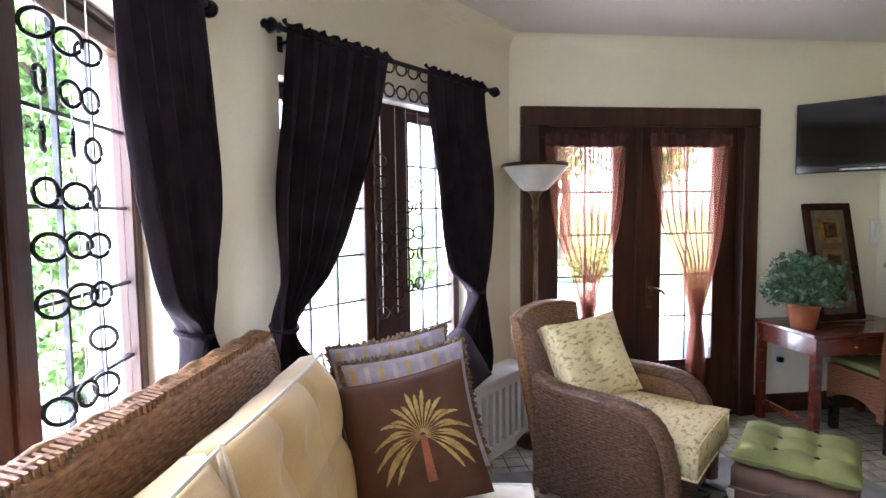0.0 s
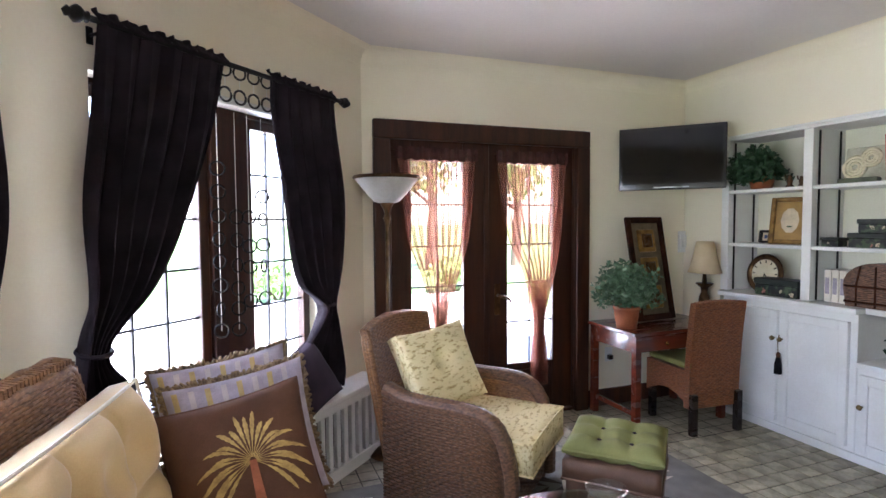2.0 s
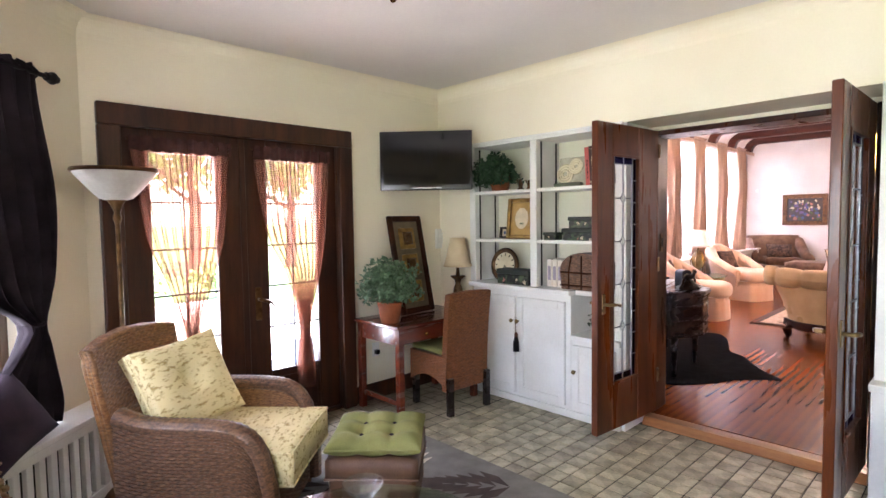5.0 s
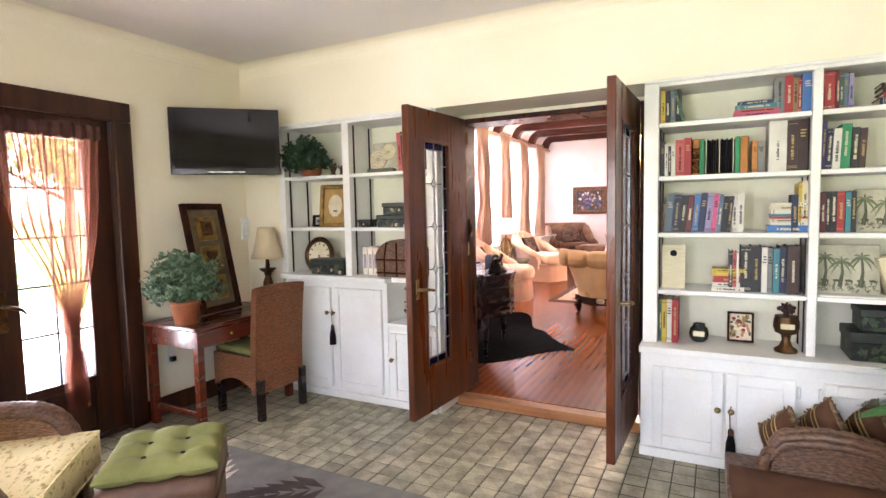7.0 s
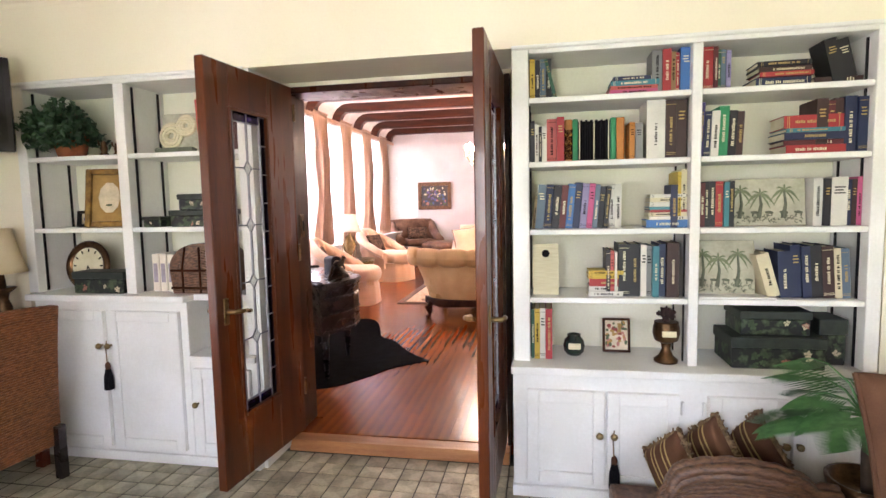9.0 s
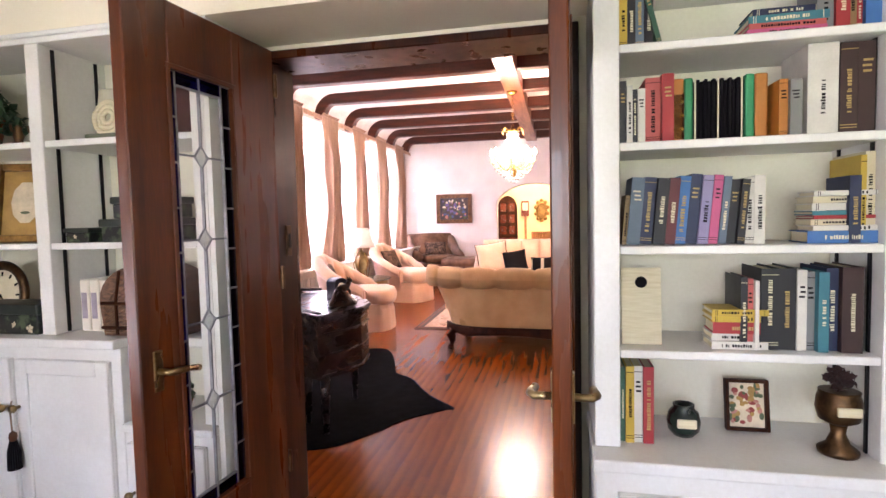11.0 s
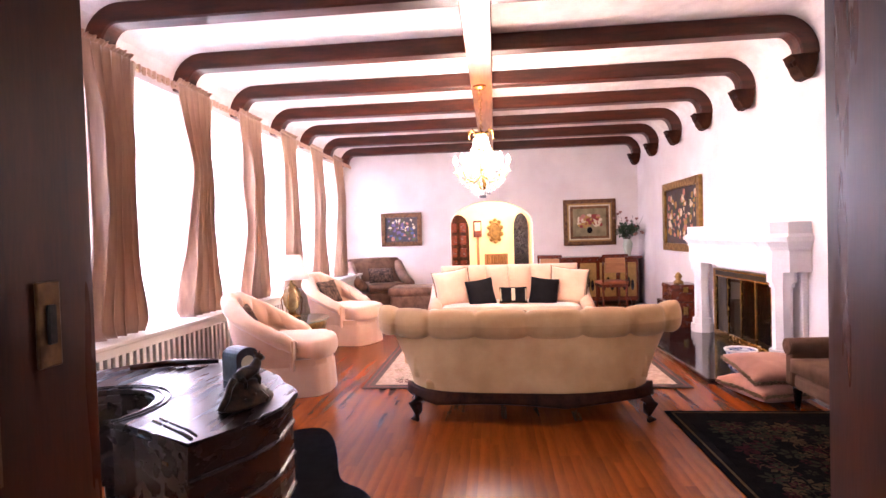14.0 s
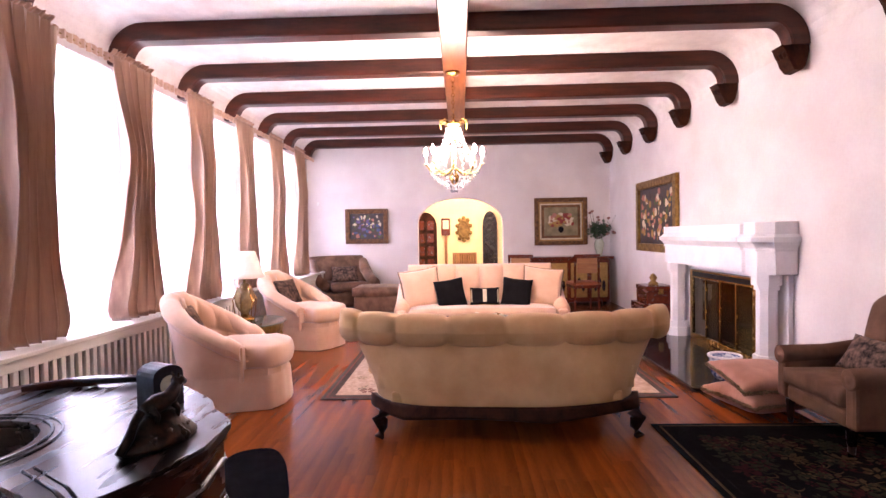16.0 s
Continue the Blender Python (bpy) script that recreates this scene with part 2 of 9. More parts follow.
palm_green = surface("bright_palm_leaf", rgb("4f8048"), rgb("376638"), 30.0, 0.45, 0.2, 90)
white_stone = surface("painted_stone", rgb("ece8e8"), rgb("dfdada"), 4.0, 0.6, 0.25, 60)
black_marble = surface("polished_black_marble", rgb("121114"), rgb("232126"), 5.0, 0.08, 0.02, 60, rough_var=0.03)
# Firebox soot; also fills radiator covers, where it carries the shade behind slats.
soot_and_shade = surface("soot_and_shade_black", rgb("1a1614"), rgb("0f0d0c"), 10.0, 0.9, 0.5, 60)
smoked = clear_glass("smoked_glass", (0.35, 0.3, 0.26, 1), 0.2)
pane_glass = clear_glass("window_glass", (0.97, 0.98, 0.98, 1), 0.1)
cobalt_glass = clear_glass("cobalt_blue_glass", (0.045, 0.03, 0.28, 1), 0.12)
bevel_glass = clear_glass("bevelled_glass", (0.9, 0.92, 0.92, 1), 0.3)
rug_grey = surface("grey_wool_rug", rgb("77746c"), rgb("66635c"), 10.0, 0.95, 0.6, 260)
rug_beige = surface("beige_wool_motif", rgb("d6ccb8"), rgb("c0b49e"), 12.0, 0.95, 0.6, 260)
rug_brown = surface("brown_wool_motif", rgb("43342a"), rgb("32271f"), 12.0, 0.95, 0.6, 260)
rug_black = surface("black_wool_rug", rgb("0d0b0b"), rgb("080707"), 10.0, 0.95, 0.6, 260, spec=0.05)
rug_ivory = surface("ivory_wool_rug", rgb("c4ad97"), rgb("9a7f6c"), 26.0, 0.95, 0.6, 260, spread=0.5)
hide_black = surface("black_cowhide", rgb("0a0a0e"), rgb("050507"), 14.0, 0.9, 0.5, 200, spec=0.03)
hide_grey = surface("grey_cowhide_patch", rgb("66646a"), rgb("4c4a50"), 14.0, 0.45, 0.5, 200, sheen=0.4)
paper = surface("yellowed_paper", rgb("dcd3b4"), rgb("cfc4a0"), 14.0, 0.8, 0.3, 200, stretch=(1, 1, 12))
warm_plaster = surface("yellow_hall_plaster", rgb("efdcb0"), rgb("e6cf9c"), 2.0, 0.85, 0.4, 45, world_space=True)
lawn = surface("mown_grass", rgb("6f8a4a"), rgb("4f6b34"), 3.0, 0.9, 0.5, 40, world_space=True)
paving = surface("pale_concrete_paving", rgb("cfcbc2"), rgb("bdb8ae"), 2.0, 0.85, 0.3, 40, world_space=True)
shrub_green = surface("sunlit_shrub_leaf", rgb("7f9c58"), rgb("567838"), 12.0, 0.6, 0.3, 60)
bark = surface("grey_brown_bark", rgb("5a4a3a"), rgb("40342a"), 8.0, 0.9, 0.8, 40)
white_block = surface("white_siding", rgb("e6e4de"), rgb("d8d6d0"), 3.0, 0.7, 0.2, 40)


# ---- mesh helpers ----
def mesh_of(name, bm, material, smooth=False):
    me = bpy.data.meshes.new(name)
    bmesh.ops.recalc_face_normals(bm, faces=bm.faces)
    bm.to_mesh(me)
    bm.free()
    for k in (material if isinstance(material, (list, tuple)) else [material]):
        me.materials.append(k)
    if smooth:
        me.polygons.foreach_set("use_smooth", [True] * len(me.polygons))
    return me


def part(name, bm, material, parent, label="", smooth=False, at=None):
    """Links a bmesh as ONE mesh object under a thing or under a part."""
    ob = new(name, mesh_of(name, bm, material, smooth))
    ob.parent = parent
    if at is not None:
        ob.matrix_basis = at
    if label:
        ob["label"] = label
    return ob


def thing(name, label, category, m, group="", kind=""):
    """An empty at the base of a thing, which its parts hang under."""
    ob = new(name)
    ob.empty_display_size = 0.1
    ob.matrix_basis = m
    return tagged(ob, label, category, group, kind)


def single(name, bm, material, label, category, m=None, group="", kind="", smooth=False):
    ob = new(name, mesh_of(name, bm, material, smooth))
    if m is not None:
        ob.matrix_basis = m
    return tagged(ob, label, category, group, kind)


def piece(name, mesh, parent, m):
    """One of many alike pieces on shared mesh data."""
    ob = new(name, mesh)
    ob.parent = parent
    ob.matrix_basis = m
    return ob


def B():
    return bmesh.new()


def box(bm, x0, y0, z0, x1, y1, z1, bevel=0.0, seg=2, m=None):
    g = bmesh.ops.create_cube(bm, size=1, matrix=Matrix.Translation(((x0 + x1) / 2, (y0 + y1) / 2, (z0 + z1) / 2)) @ Matrix.Diagonal((abs(x1 - x0), abs(y1 - y0), abs(z1 - z0), 1)))
    vs = g["verts"]
    if bevel:
        es = {e for v in vs for e in v.link_edges}
        r = bmesh.ops.bevel(bm, geom=list(es), offset=bevel, segments=seg, affect="EDGES", profile=0.5)
        vs = list({v for f in r["faces"] for v in f.verts} | {v for v in vs if v.is_valid})
    if m is not None:
        bmesh.ops.transform(bm, matrix=m, verts=[v for v in vs if v.is_valid])
    return bm


def lathe(bm, profile, seg=20, m=Matrix()):
    """Turns a profile of (radius, height) round the z axis."""
    rings = []
    for r, z in profile:
        rings.append([bm.verts.new(m @ Vector((max(r, 0.0004) * math.cos(2 * math.pi * k / seg), max(r, 0.0004) * math.sin(2 * math.pi * k / seg), z))) for k in range(seg)])
    for a, b in zip(rings, rings[1:]):
        for k in range(seg):
            bm.faces.new((a[k], a[(k + 1) % seg], b[(k + 1) % seg], b[k]))
    bm.faces.new(rings[0][::-1])
    bm.faces.new(rings[-1])
    return bm


def tube(bm, pts, radius, seg=8, closed=False):
    """A round bar along points; radius is a number or one for each point."""
    pts = [Vector(p) for p in pts]
    n = len(pts)
    rad = radius if isinstance(radius, (list, tuple)) else [radius] * n
    rings = []
    for i, p in enumerate(pts):
        a = pts[(i - 1) % n] if closed else pts[max(i - 1, 0)]
        b = pts[(i + 1) % n] if closed else pts[min(i + 1, n - 1)]
        d = (b - a).normalized()
        up = Vector((0, 0, 1)) if abs(d.z) < 0.9 else Vector((1, 0, 0))
        s = d.cross(up).normalized()
        u = s.cross(d)
        rings.append([bm.verts.new(p + rad[i] * (math.cos(2 * math.pi * k / seg) * s + math.sin(2 * math.pi * k / seg) * u)) for k in range(seg)])
    for i in range(n if closed else n - 1):
        a, b = rings[i], rings[(i + 1) % n]
        for k in range(seg):
            bm.faces.new((a[k], a[(k + 1) % seg], b[(k + 1) % seg], b[k]))
    if not closed:
        bm.faces.new(rings[0][::-1])
        bm.faces.new(rings[-1])
    return bm


def ring(bm, centre, radius, thick, normal=(0, 1, 0), seg=20, squash=1.0):
    n = Vector(normal).normalized()
    s = n.cross(Vector((0, 0, 1))).normalized() if abs(n.z) < 0.9 else Vector((1, 0, 0))
    u = s.cross(n)
    return tube(bm, [Vector(centre) + radius * (squash * math.cos(2 * math.pi * k / seg) * s + math.sin(2 * math.pi * k / seg) * u) for k in range(seg)], thick, 6, True)


def cushion(bm, w, d, h, puff=0.5, tufts=(), n=18, depth=0.03, pinch=0.06, m=Matrix(), soft=0.0022, cells=None):
    """A stuffed pad, w by d across and h thick at its middle; its edge is thinner by puff; tufts: (u, v) from -1 to 1."""
    edge = h * (1 - puff) / 2
    def pos(u, v, s):
        bulge = (1 - abs(u) ** 3) * (1 - abs(v) ** 3)
        z = edge + (h / 2 - edge) * bulge ** 0.6
        for a, b in tufts:
            z -= depth * math.exp(-(((u - a) * w / 2) ** 2 + ((v - b) * d / 2) ** 2) / soft)
        if cells:
            z += cells[2] * ((abs(math.sin(math.pi * cells[0] * (u + 1) / 2)) * abs(math.sin(math.pi * cells[1] * (v + 1) / 2))) ** 0.5 - 0.6)
        x = u * w / 2 * (1 - pinch * (1 - v * v))
        y = v * d / 2 * (1 - pinch * (1 - u * u))
        return m @ Vector((x, y, s * z + 0.003 * noise.noise((u * 5, v * 5, s * 3))))
    top, bot = [], []
    for i in range(n + 1):
        top.append([bm.verts.new(pos(2 * i / n - 1, 2 * j / n - 1, 1)) for j in range(n + 1)])
        bot.append([bm.verts.new(pos(2 * i / n - 1, 2 * j / n - 1, -1)) for j in range(n + 1)])
    for i in range(n):
        for j in range(n):
            bm.faces.new((top[i][j], top[i + 1][j], top[i + 1][j + 1], top[i][j + 1]))
            bm.faces.new((bot[i][j], bot[i][j + 1], bot[i + 1][j + 1], bot[i + 1][j]))
    rim = [(i, 0) for i in range(n)] + [(n, j) for j in range(n)] + [(i, n) for i in range(n, 0, -1)] + [(0, j) for j in range(n, 0, -1)]
    for (a, b), (c, e) in zip(rim, rim[1:] + rim[:1]):
        bm.faces.new((top[a][b], bot[a][b], bot[c][e], top[c][e]))
    return bm


def cushion_rim(w, d, pinch=0.06, m=Matrix(), steps=14):
    pts = []
    for k in range(4 * steps):
        q, f = divmod(k, steps)
        e = 2 * f / steps - 1
        u, v = ((e, -1), (1, e), (-e, 1), (-1, -e))[q]
        pts.append(m @ Vector((u * w / 2 * (1 - pinch * (1 - v * v)), v * d / 2 * (1 - pinch * (1 - u * u)), 0)))
    return pts


def weave(bm, fn, rows, cols, amp=0.004, su=2, sv=3):
    """A basket-woven sheet over fn(u, v): rows of strands that pass over and under."""
    nu, nv = cols * su, rows * sv
    grid = []
    for j in range(nv + 1):
        line = []
        for i in range(nu + 1):
            u, v = i / nu, j / nv
            p = Vector(fn(u, v))
            e = 0.004
            du = Vector(fn(min(u + e, 1), v)) - Vector(fn(max(u - e, 0), v))
            dv = Vector(fn(u, min(v + e, 1))) - Vector(fn(u, max(v - e, 0)))
            nrm = du.cross(dv)
            nrm = nrm.normalized() if nrm.length > 1e-9 else Vector((0, 0, 1))
            row = int(v * rows - 1e-6)
            over = 0.5 + 0.5 * math.sin(math.pi * (cols * u + row))
            line.append(bm.verts.new(p + nrm * amp * (abs(math.sin(math.pi * rows * v)) * (0.35 + 0.65 * over))))
        grid.append(line)
    for j in range(nv):
        for i in range(nu):
            bm.faces.new((grid[j][i], grid[j][i + 1], grid[j + 1][i + 1], grid[j + 1][i]))
    return bm


def sheet(bm, fn, nu, nv):
    grid = [[bm.verts.new(Vector(fn(i / nu, j / nv))) for i in range(nu + 1)] for j in range(nv + 1)]
    for j in range(nv):
        for i in range(nu):
            bm.faces.new((grid[j][i], grid[j][i + 1], grid[j + 1][i + 1], grid[j + 1][i]))
    return bm


def thick(ob, t, offset=-1):
    md = ob.modifiers.new("thickness", "SOLIDIFY")
    md.thickness, md.offset = t, offset
    return ob


def prism(bm, outline, z0, z1, m=Matrix()):
    """An upright block over a plan outline of (x, y)."""
    a = [bm.verts.new(m @ Vector((x, y, z0))) for x, y in outline]
    b = [bm.verts.new(m @ Vector((x, y, z1))) for x, y in outline]
    bm.faces.new(a[::-1])
    bm.faces.new(b)
    for k in range(len(a)):
        bm.faces.new((a[k], a[(k + 1) % len(a)], b[(k + 1) % len(a)], b[k]))
    return bm


def pad(bm, outline, z0, z1, edge, crown):
    """A stuffed pad over a plan outline, rounded at its edges and higher in its middle."""
    n = len(outline)
    pts = []
    for i in range(n):
        p0, p1, p2, p3 = (Vector(outline[(i + k) % n]) for k in (-1, 0, 1, 2))
        for f in range(4):
            t = f / 4
            pts.append(0.5 * (2 * p1 + (p2 - p0) * t + (2 * p0 - 5 * p1 + 4 * p2 - p3) * t * t + (3 * p1 - p0 - 3 * p2 + p3) * t ** 3))
    c = sum(pts, Vector((0, 0))) / len(pts)
    size = min((p - c).length for p in pts)
    prof = [(1 - edge / size, z0)] + [(1 - edge / size * (1 - math.sin(a)), (z0 + z1) / 2 - (z1 - z0) / 2 * math.cos(a)) for a in [math.pi * k / 8 for k in range(1, 8)]]
    prof += [(1 - edge / size, z1), (0.6, z1 + crown * 0.7), (0.3, z1 + crown * 0.95), (0.02, z1 + crown)]
    rings = [[bm.verts.new((c.x + (p.x - c.x) * k, c.y + (p.y - c.y) * k, z)) for p in pts] for k, z in prof]
    for a, b in zip(rings, rings[1:]):
        for i in range(len(a)):
            bm.faces.new((a[i], a[(i + 1) % len(a)], b[(i + 1) % len(a)], b[i]))
    bm.faces.new(rings[0][::-1])
    bm.faces.new(rings[-1])
    return bm


def leaves(bm, centre, radius, count, size, seed=1, flat=0.8, droop=0.0, cut=None):
    """Many small pointed leaves in a loose, uneven crown."""
    rnd = random.Random(seed)
    made = 0
    while made < count:
        d = Vector((rnd.gauss(0, 1), rnd.gauss(0, 1), rnd.gauss(0, 1))).normalized()
        r = rnd.uniform(0.35, 1.0) * (0.75 + 0.35 * noise.noise(d * 2.3 + Vector((seed, 0, 0))))
        p = Vector(centre) + Vector((d.x * radius[0], d.y * radius[1], d.z * radius[2])) * r
        p.z -= droop * (d.x * d.x + d.y * d.y) * r
        if cut is not None and not cut(p):
            made += 1
            continue
        s = size * rnd.uniform(0.6, 1.3)
        q = Euler((rnd.uniform(-flat, flat), rnd.uniform(-flat, flat), rnd.uniform(0, 6.28))).to_matrix()
        v = [bm.verts.new(p + q @ Vector(c) * s) for c in ((-0.5, 0, 0), (-0.1, 0.3, 0.08), (0.55, 0, -0.08), (-0.1, -0.3, 0.08))]
        bm.faces.new(v)
        made += 1
    return bm


def wall_mesh(bm, length, z0, z1, thickness, openings):
    """A wall along x with its room face on y = 0 and its back on y = thickness; openings: (s0, s1, low, high)."""
    xs = sorted({0, length, *[v for o in openings for v in o[:2]]})
    zs = sorted({z0, z1, *[v for o in openings for v in o[2:]]})
    def solid(i, j):
        if not (0 <= i < len(xs) - 1 and 0 <= j < len(zs) - 1):
            return False
        x, z = (xs[i] + xs[i + 1]) / 2, (zs[j] + zs[j + 1]) / 2
        return not any(o[0] < x < o[1] and o[2] < z < o[3] for o in openings)
    def quad(*c):
        bm.faces.new([bm.verts.new(p) for p in c])
    for i in range(len(xs) - 1):
        for j in range(len(zs) - 1):
            if not solid(i, j):
                continue
            a, b, c, d = xs[i], xs[i + 1], zs[j], zs[j + 1]
            quad((a, 0, c), (b, 0, c), (b, 0, d), (a, 0, d))
            quad((a, thickness, c), (a, thickness, d), (b, thickness, d), (b, thickness, c))
            if not solid(i - 1, j):
                quad((a, 0, c), (a, 0, d), (a, thickness, d), (a, thickness, c))
            if not solid(i + 1, j):
                quad((b, 0, c), (b, thickness, c), (b, thickness, d), (b, 0, d))
            if not solid(i, j - 1):
                quad((a, 0, c), (a, thickness, c), (b, thickness, c), (b, 0, c))
            if not solid(i, j + 1):
                quad((a, 0, d), (b, 0, d), (b, thickness, d), (a, thickness, d))
    bmesh.ops.remove_doubles(bm, verts=bm.verts, dist=1e-5)
    return bm


def wall(name, a, b, z0, z1, thickness, openings, material, label, category="wall"):
    """A wall from a to b in plan; the room lies to the right-hand side of that way."""
    d = Vector((b[0] - a[0], b[1] - a[1]))
    m = pose(a[0], a[1], 0, 0, 0, math.degrees(math.atan2(d.y, d.x)))
    return single(name, wall_mesh(B(), d.length, z0, z1, thickness, openings), material, label, category, m, kind="structure")

# ---- structure: sunroom ----
FLOOR, HALL_FLOOR, CEIL = 0.03, 0.08, 2.51
WEST = -4.05
CORNER_A, CORNER_B = (WEST, 2.322), (-2.60, 3.72)
NORTH, SOUTH = 3.72, -1.3
BAY = pose(CORNER_B[0], CORNER_B[1], 0, 0, 0, math.degrees(math.atan2(-0.694, -0.72)))   # x runs along the slanted wall away from the garden doors, y into the room

wall("wall_west", (WEST, SOUTH), CORNER_A, 0, CEIL + 0.1, 0.24, [(2.25, 3.47, 0.5, 1.97), (0.35, 1.55, 0.5, 1.97)], cream_wall, "cream painted plaster wall with casement windows")
wall("wall_bay", CORNER_A, CORNER_B, 0, CEIL + 0.1, 0.24, [(2.015 - 1.66, 2.015 - 0.39, 0.5, 1.97)], cream_wall, "slanted cream plaster wall with a casement window")
wall("wall_north", CORNER_B, (0.36, NORTH), 0, CEIL + 0.1, 0.24, [(0.07, 1.67, 0.0, 2.08)], cream_wall, "cream plaster wall with garden doors")
wall("wall_south", (0.36, SOUTH), (WEST, SOUTH), 0, CEIL + 0.1, 0.2, [], cream_wall, "plain cream plaster wall")
wall("wall_bookcase", (0.36, NORTH), (0.36, SOUTH), 0, CEIL + 0.1, 0.13, [(NORTH - 2.0, NORTH - 0.77, 0.0, 2.0)], cream_wall, "cream wall behind the built-in bookcases")
single("wall_bulkhead", box(B(), 0.0, SOUTH, 2.03, 0.358, NORTH, CEIL + 0.05), cream_wall, "cream bulkhead wall above the built-in bookcases", "wall", kind="structure")
single("wall_end_panel", box(B(), 0.002, SOUTH, 0.0, 0.358, -0.735, 2.028), cream_wall, "cream wall beside the end of the bookcase", "wall", kind="structure")
bm = B()
box(bm, WEST - 0.3, SOUTH - 0.3, CEIL, 0.37, NORTH + 0.3, CEIL + 0.12)
single("ceiling", bm, ceiling_paint, "pale grey painted plaster ceiling", "ceiling", kind="structure")
bm = B()     # rounded cove between walls and ceiling
R_COVE = 0.10
for p, q in ((CORNER_A, CORNER_B), (CORNER_B, (0.0, NORTH)), ((0.0, NORTH), (0.0, SOUTH)), ((WEST, SOUTH), CORNER_A)):
    d = (Vector(q) - Vector(p)).normalized()
    n = Vector((d.y, -d.x))
    prof = [(0.001, -R_COVE)] + [(R_COVE - R_COVE * math.cos(a), -R_COVE + R_COVE * math.sin(a) - 0.001) for a in [k * math.pi / 2 / 6 for k in range(7)]]
    for (o0, h0), (o1, h1) in zip(prof, prof[1:]):
        v = [bm.verts.new((c[0] + n.x * o, c[1] + n.y * o, CEIL + h)) for c, o, h in ((p, o0, h0), (q, o0, h0), (q, o1, h1), (p, o1, h1))]
        bm.faces.new(v)
single("ceiling_cove", bm, cream_wall, "rounded cream plaster cove under the ceiling", "trim", kind="structure", smooth=True)
floor = single("floor", box(B(), WEST - 0.2, SOUTH - 0.2, -0.12, 0.33, NORTH + 0.2, FLOOR - 0.004), grout, "sunroom floor of square grey-green slate tiles", "floor", kind="structure")

# dark baseboard of the sunroom
def baseboard(p, q, h, material, name="baseboard", label="dark stained wooden baseboard"):
    d = Vector((q[0] - p[0], q[1] - p[1]))
    m = pose(p[0], p[1], 0, 0, 0, math.degrees(math.atan2(d.y, d.x)))
    single(name, box(B(), 0, -0.018, FLOOR, d.length, -0.002, FLOOR + h, 0.004, 1), material, label, "baseboard", m, kind="structure")


baseboard((-0.92, NORTH), (0.05, NORTH), 0.13, dark_wood)
baseboard((WEST, SOUTH), CORNER_A, 0.13, dark_wood)
baseboard(CORNER_A, CORNER_B, 0.13, dark_wood)
baseboard((0.0, SOUTH), (WEST, SOUTH), 0.13, dark_wood)

# ---- structure: passage between the rooms ----
X_IN, X_OUT = 0.31, 0.537
wall("wall_living_west", (0.539, -1.6), (0.539, 4.4), 0, 3.2, 0.046, [(0.77 + 1.6, 2.0 + 1.6, 0.0, 2.0)], white_plaster, "rough white plaster wall round the door opening")
frame_ob = thing("door_frame", "dark varnished wooden lining of the wide door opening", "door frame", pose(0, 0, 0), kind="structure")
part("side_lining", box(B(), X_IN, 1.97, HALL_FLOOR, X_OUT + 0.01, 1.998, 1.998, 0.004, 1), jamb_wood, frame_ob)
part("side_lining", box(B(), X_IN, 0.772, HALL_FLOOR, X_OUT + 0.01, 0.80, 1.998, 0.004, 1), jamb_wood, frame_ob)
part("head_lining", box(B(), X_IN, 0.802, 1.965, X_OUT + 0.01, 1.968, 1.998, 0.004, 1), jamb_wood, frame_ob)
for y0, y1 in ((1.99, 2.10), (0.67, 0.78)):
    part("casing", box(B(), X_OUT + 0.002, y0, HALL_FLOOR, X_OUT + 0.03, y1, 2.10, 0.006, 2), jamb_wood, frame_ob)
part("head_casing", box(B(), X_OUT + 0.002, 0.782, 1.985, X_OUT + 0.03, 1.988, 2.10, 0.006, 2), jamb_wood, frame_ob)
plate = thing("switch_plate", "dark bronze switch plate on the door lining", "switch", pose(0.445, 1.968, 1.25))
part("plate", box(B(), -0.022, -0.006, -0.065, 0.022, 0.0, 0.065, 0.003, 2), bronze, plate)
part("toggle", box(B(), -0.008, -0.012, -0.03, 0.008, -0.006, 0.03, 0.002, 1), iron, plate)
sill = thing("threshold", "worn sloping oak threshold between tile and floorboards", "threshold", pose(0, 0, 0), kind="structure")
bm = B()
prism(bm, [(0.0, 0.0), (0.12, 0.0), (0.12, 0.05), (0.03, 0.05), (0.0, 0.012)], 0.785, 1.985, Matrix(((1, 0, 0, 0.21), (0, 0, 1, 0), (0, 1, 0, FLOOR - 0.004), (0, 0, 0, 1))))
part("board", bm, sill_wood, sill)
# painted sides of the passage between the bookcases
single("passage_side", box(B(), 0.0, 2.0, FLOOR, 0.308, 2.02, 2.028), white_paint, "white painted side panel of the bookcase", "panel", kind="structure")

# ---- structure: living room ----
L_X0, L_X1, L_Y0, L_Y1, L_CEIL = 0.539, 9.80, -1.35, 4.15, 3.08
BEAMS = [4.36 + 1.05 * k for k in range(-3, 6)]
single("floor_living", box(B(), 0.325, L_Y0 - 0.1, -0.1, 14.6, L_Y1 + 0.2, HALL_FLOOR - 0.012), plank_rest, "living room subfloor under oak boards", "floor", kind="structure")
wall("wall_living_north", (L_X0, L_Y1), (L_X1, L_Y1), 0, L_CEIL + 0.1, 0.25, [(0.5, 8.85, 0.78, 2.68)], white_plaster, "white plaster wall with a long row of windows")
wall("wall_living_east", (L_X1, L_Y1 + 0.25), (L_X1, L_Y0), 0, L_CEIL + 0.1, 0.25, [(L_Y1 + 0.25 - 2.13, L_Y1 + 0.25 - 0.57, 0.0, 2.06)], white_plaster, "white plaster end wall with an arched opening")
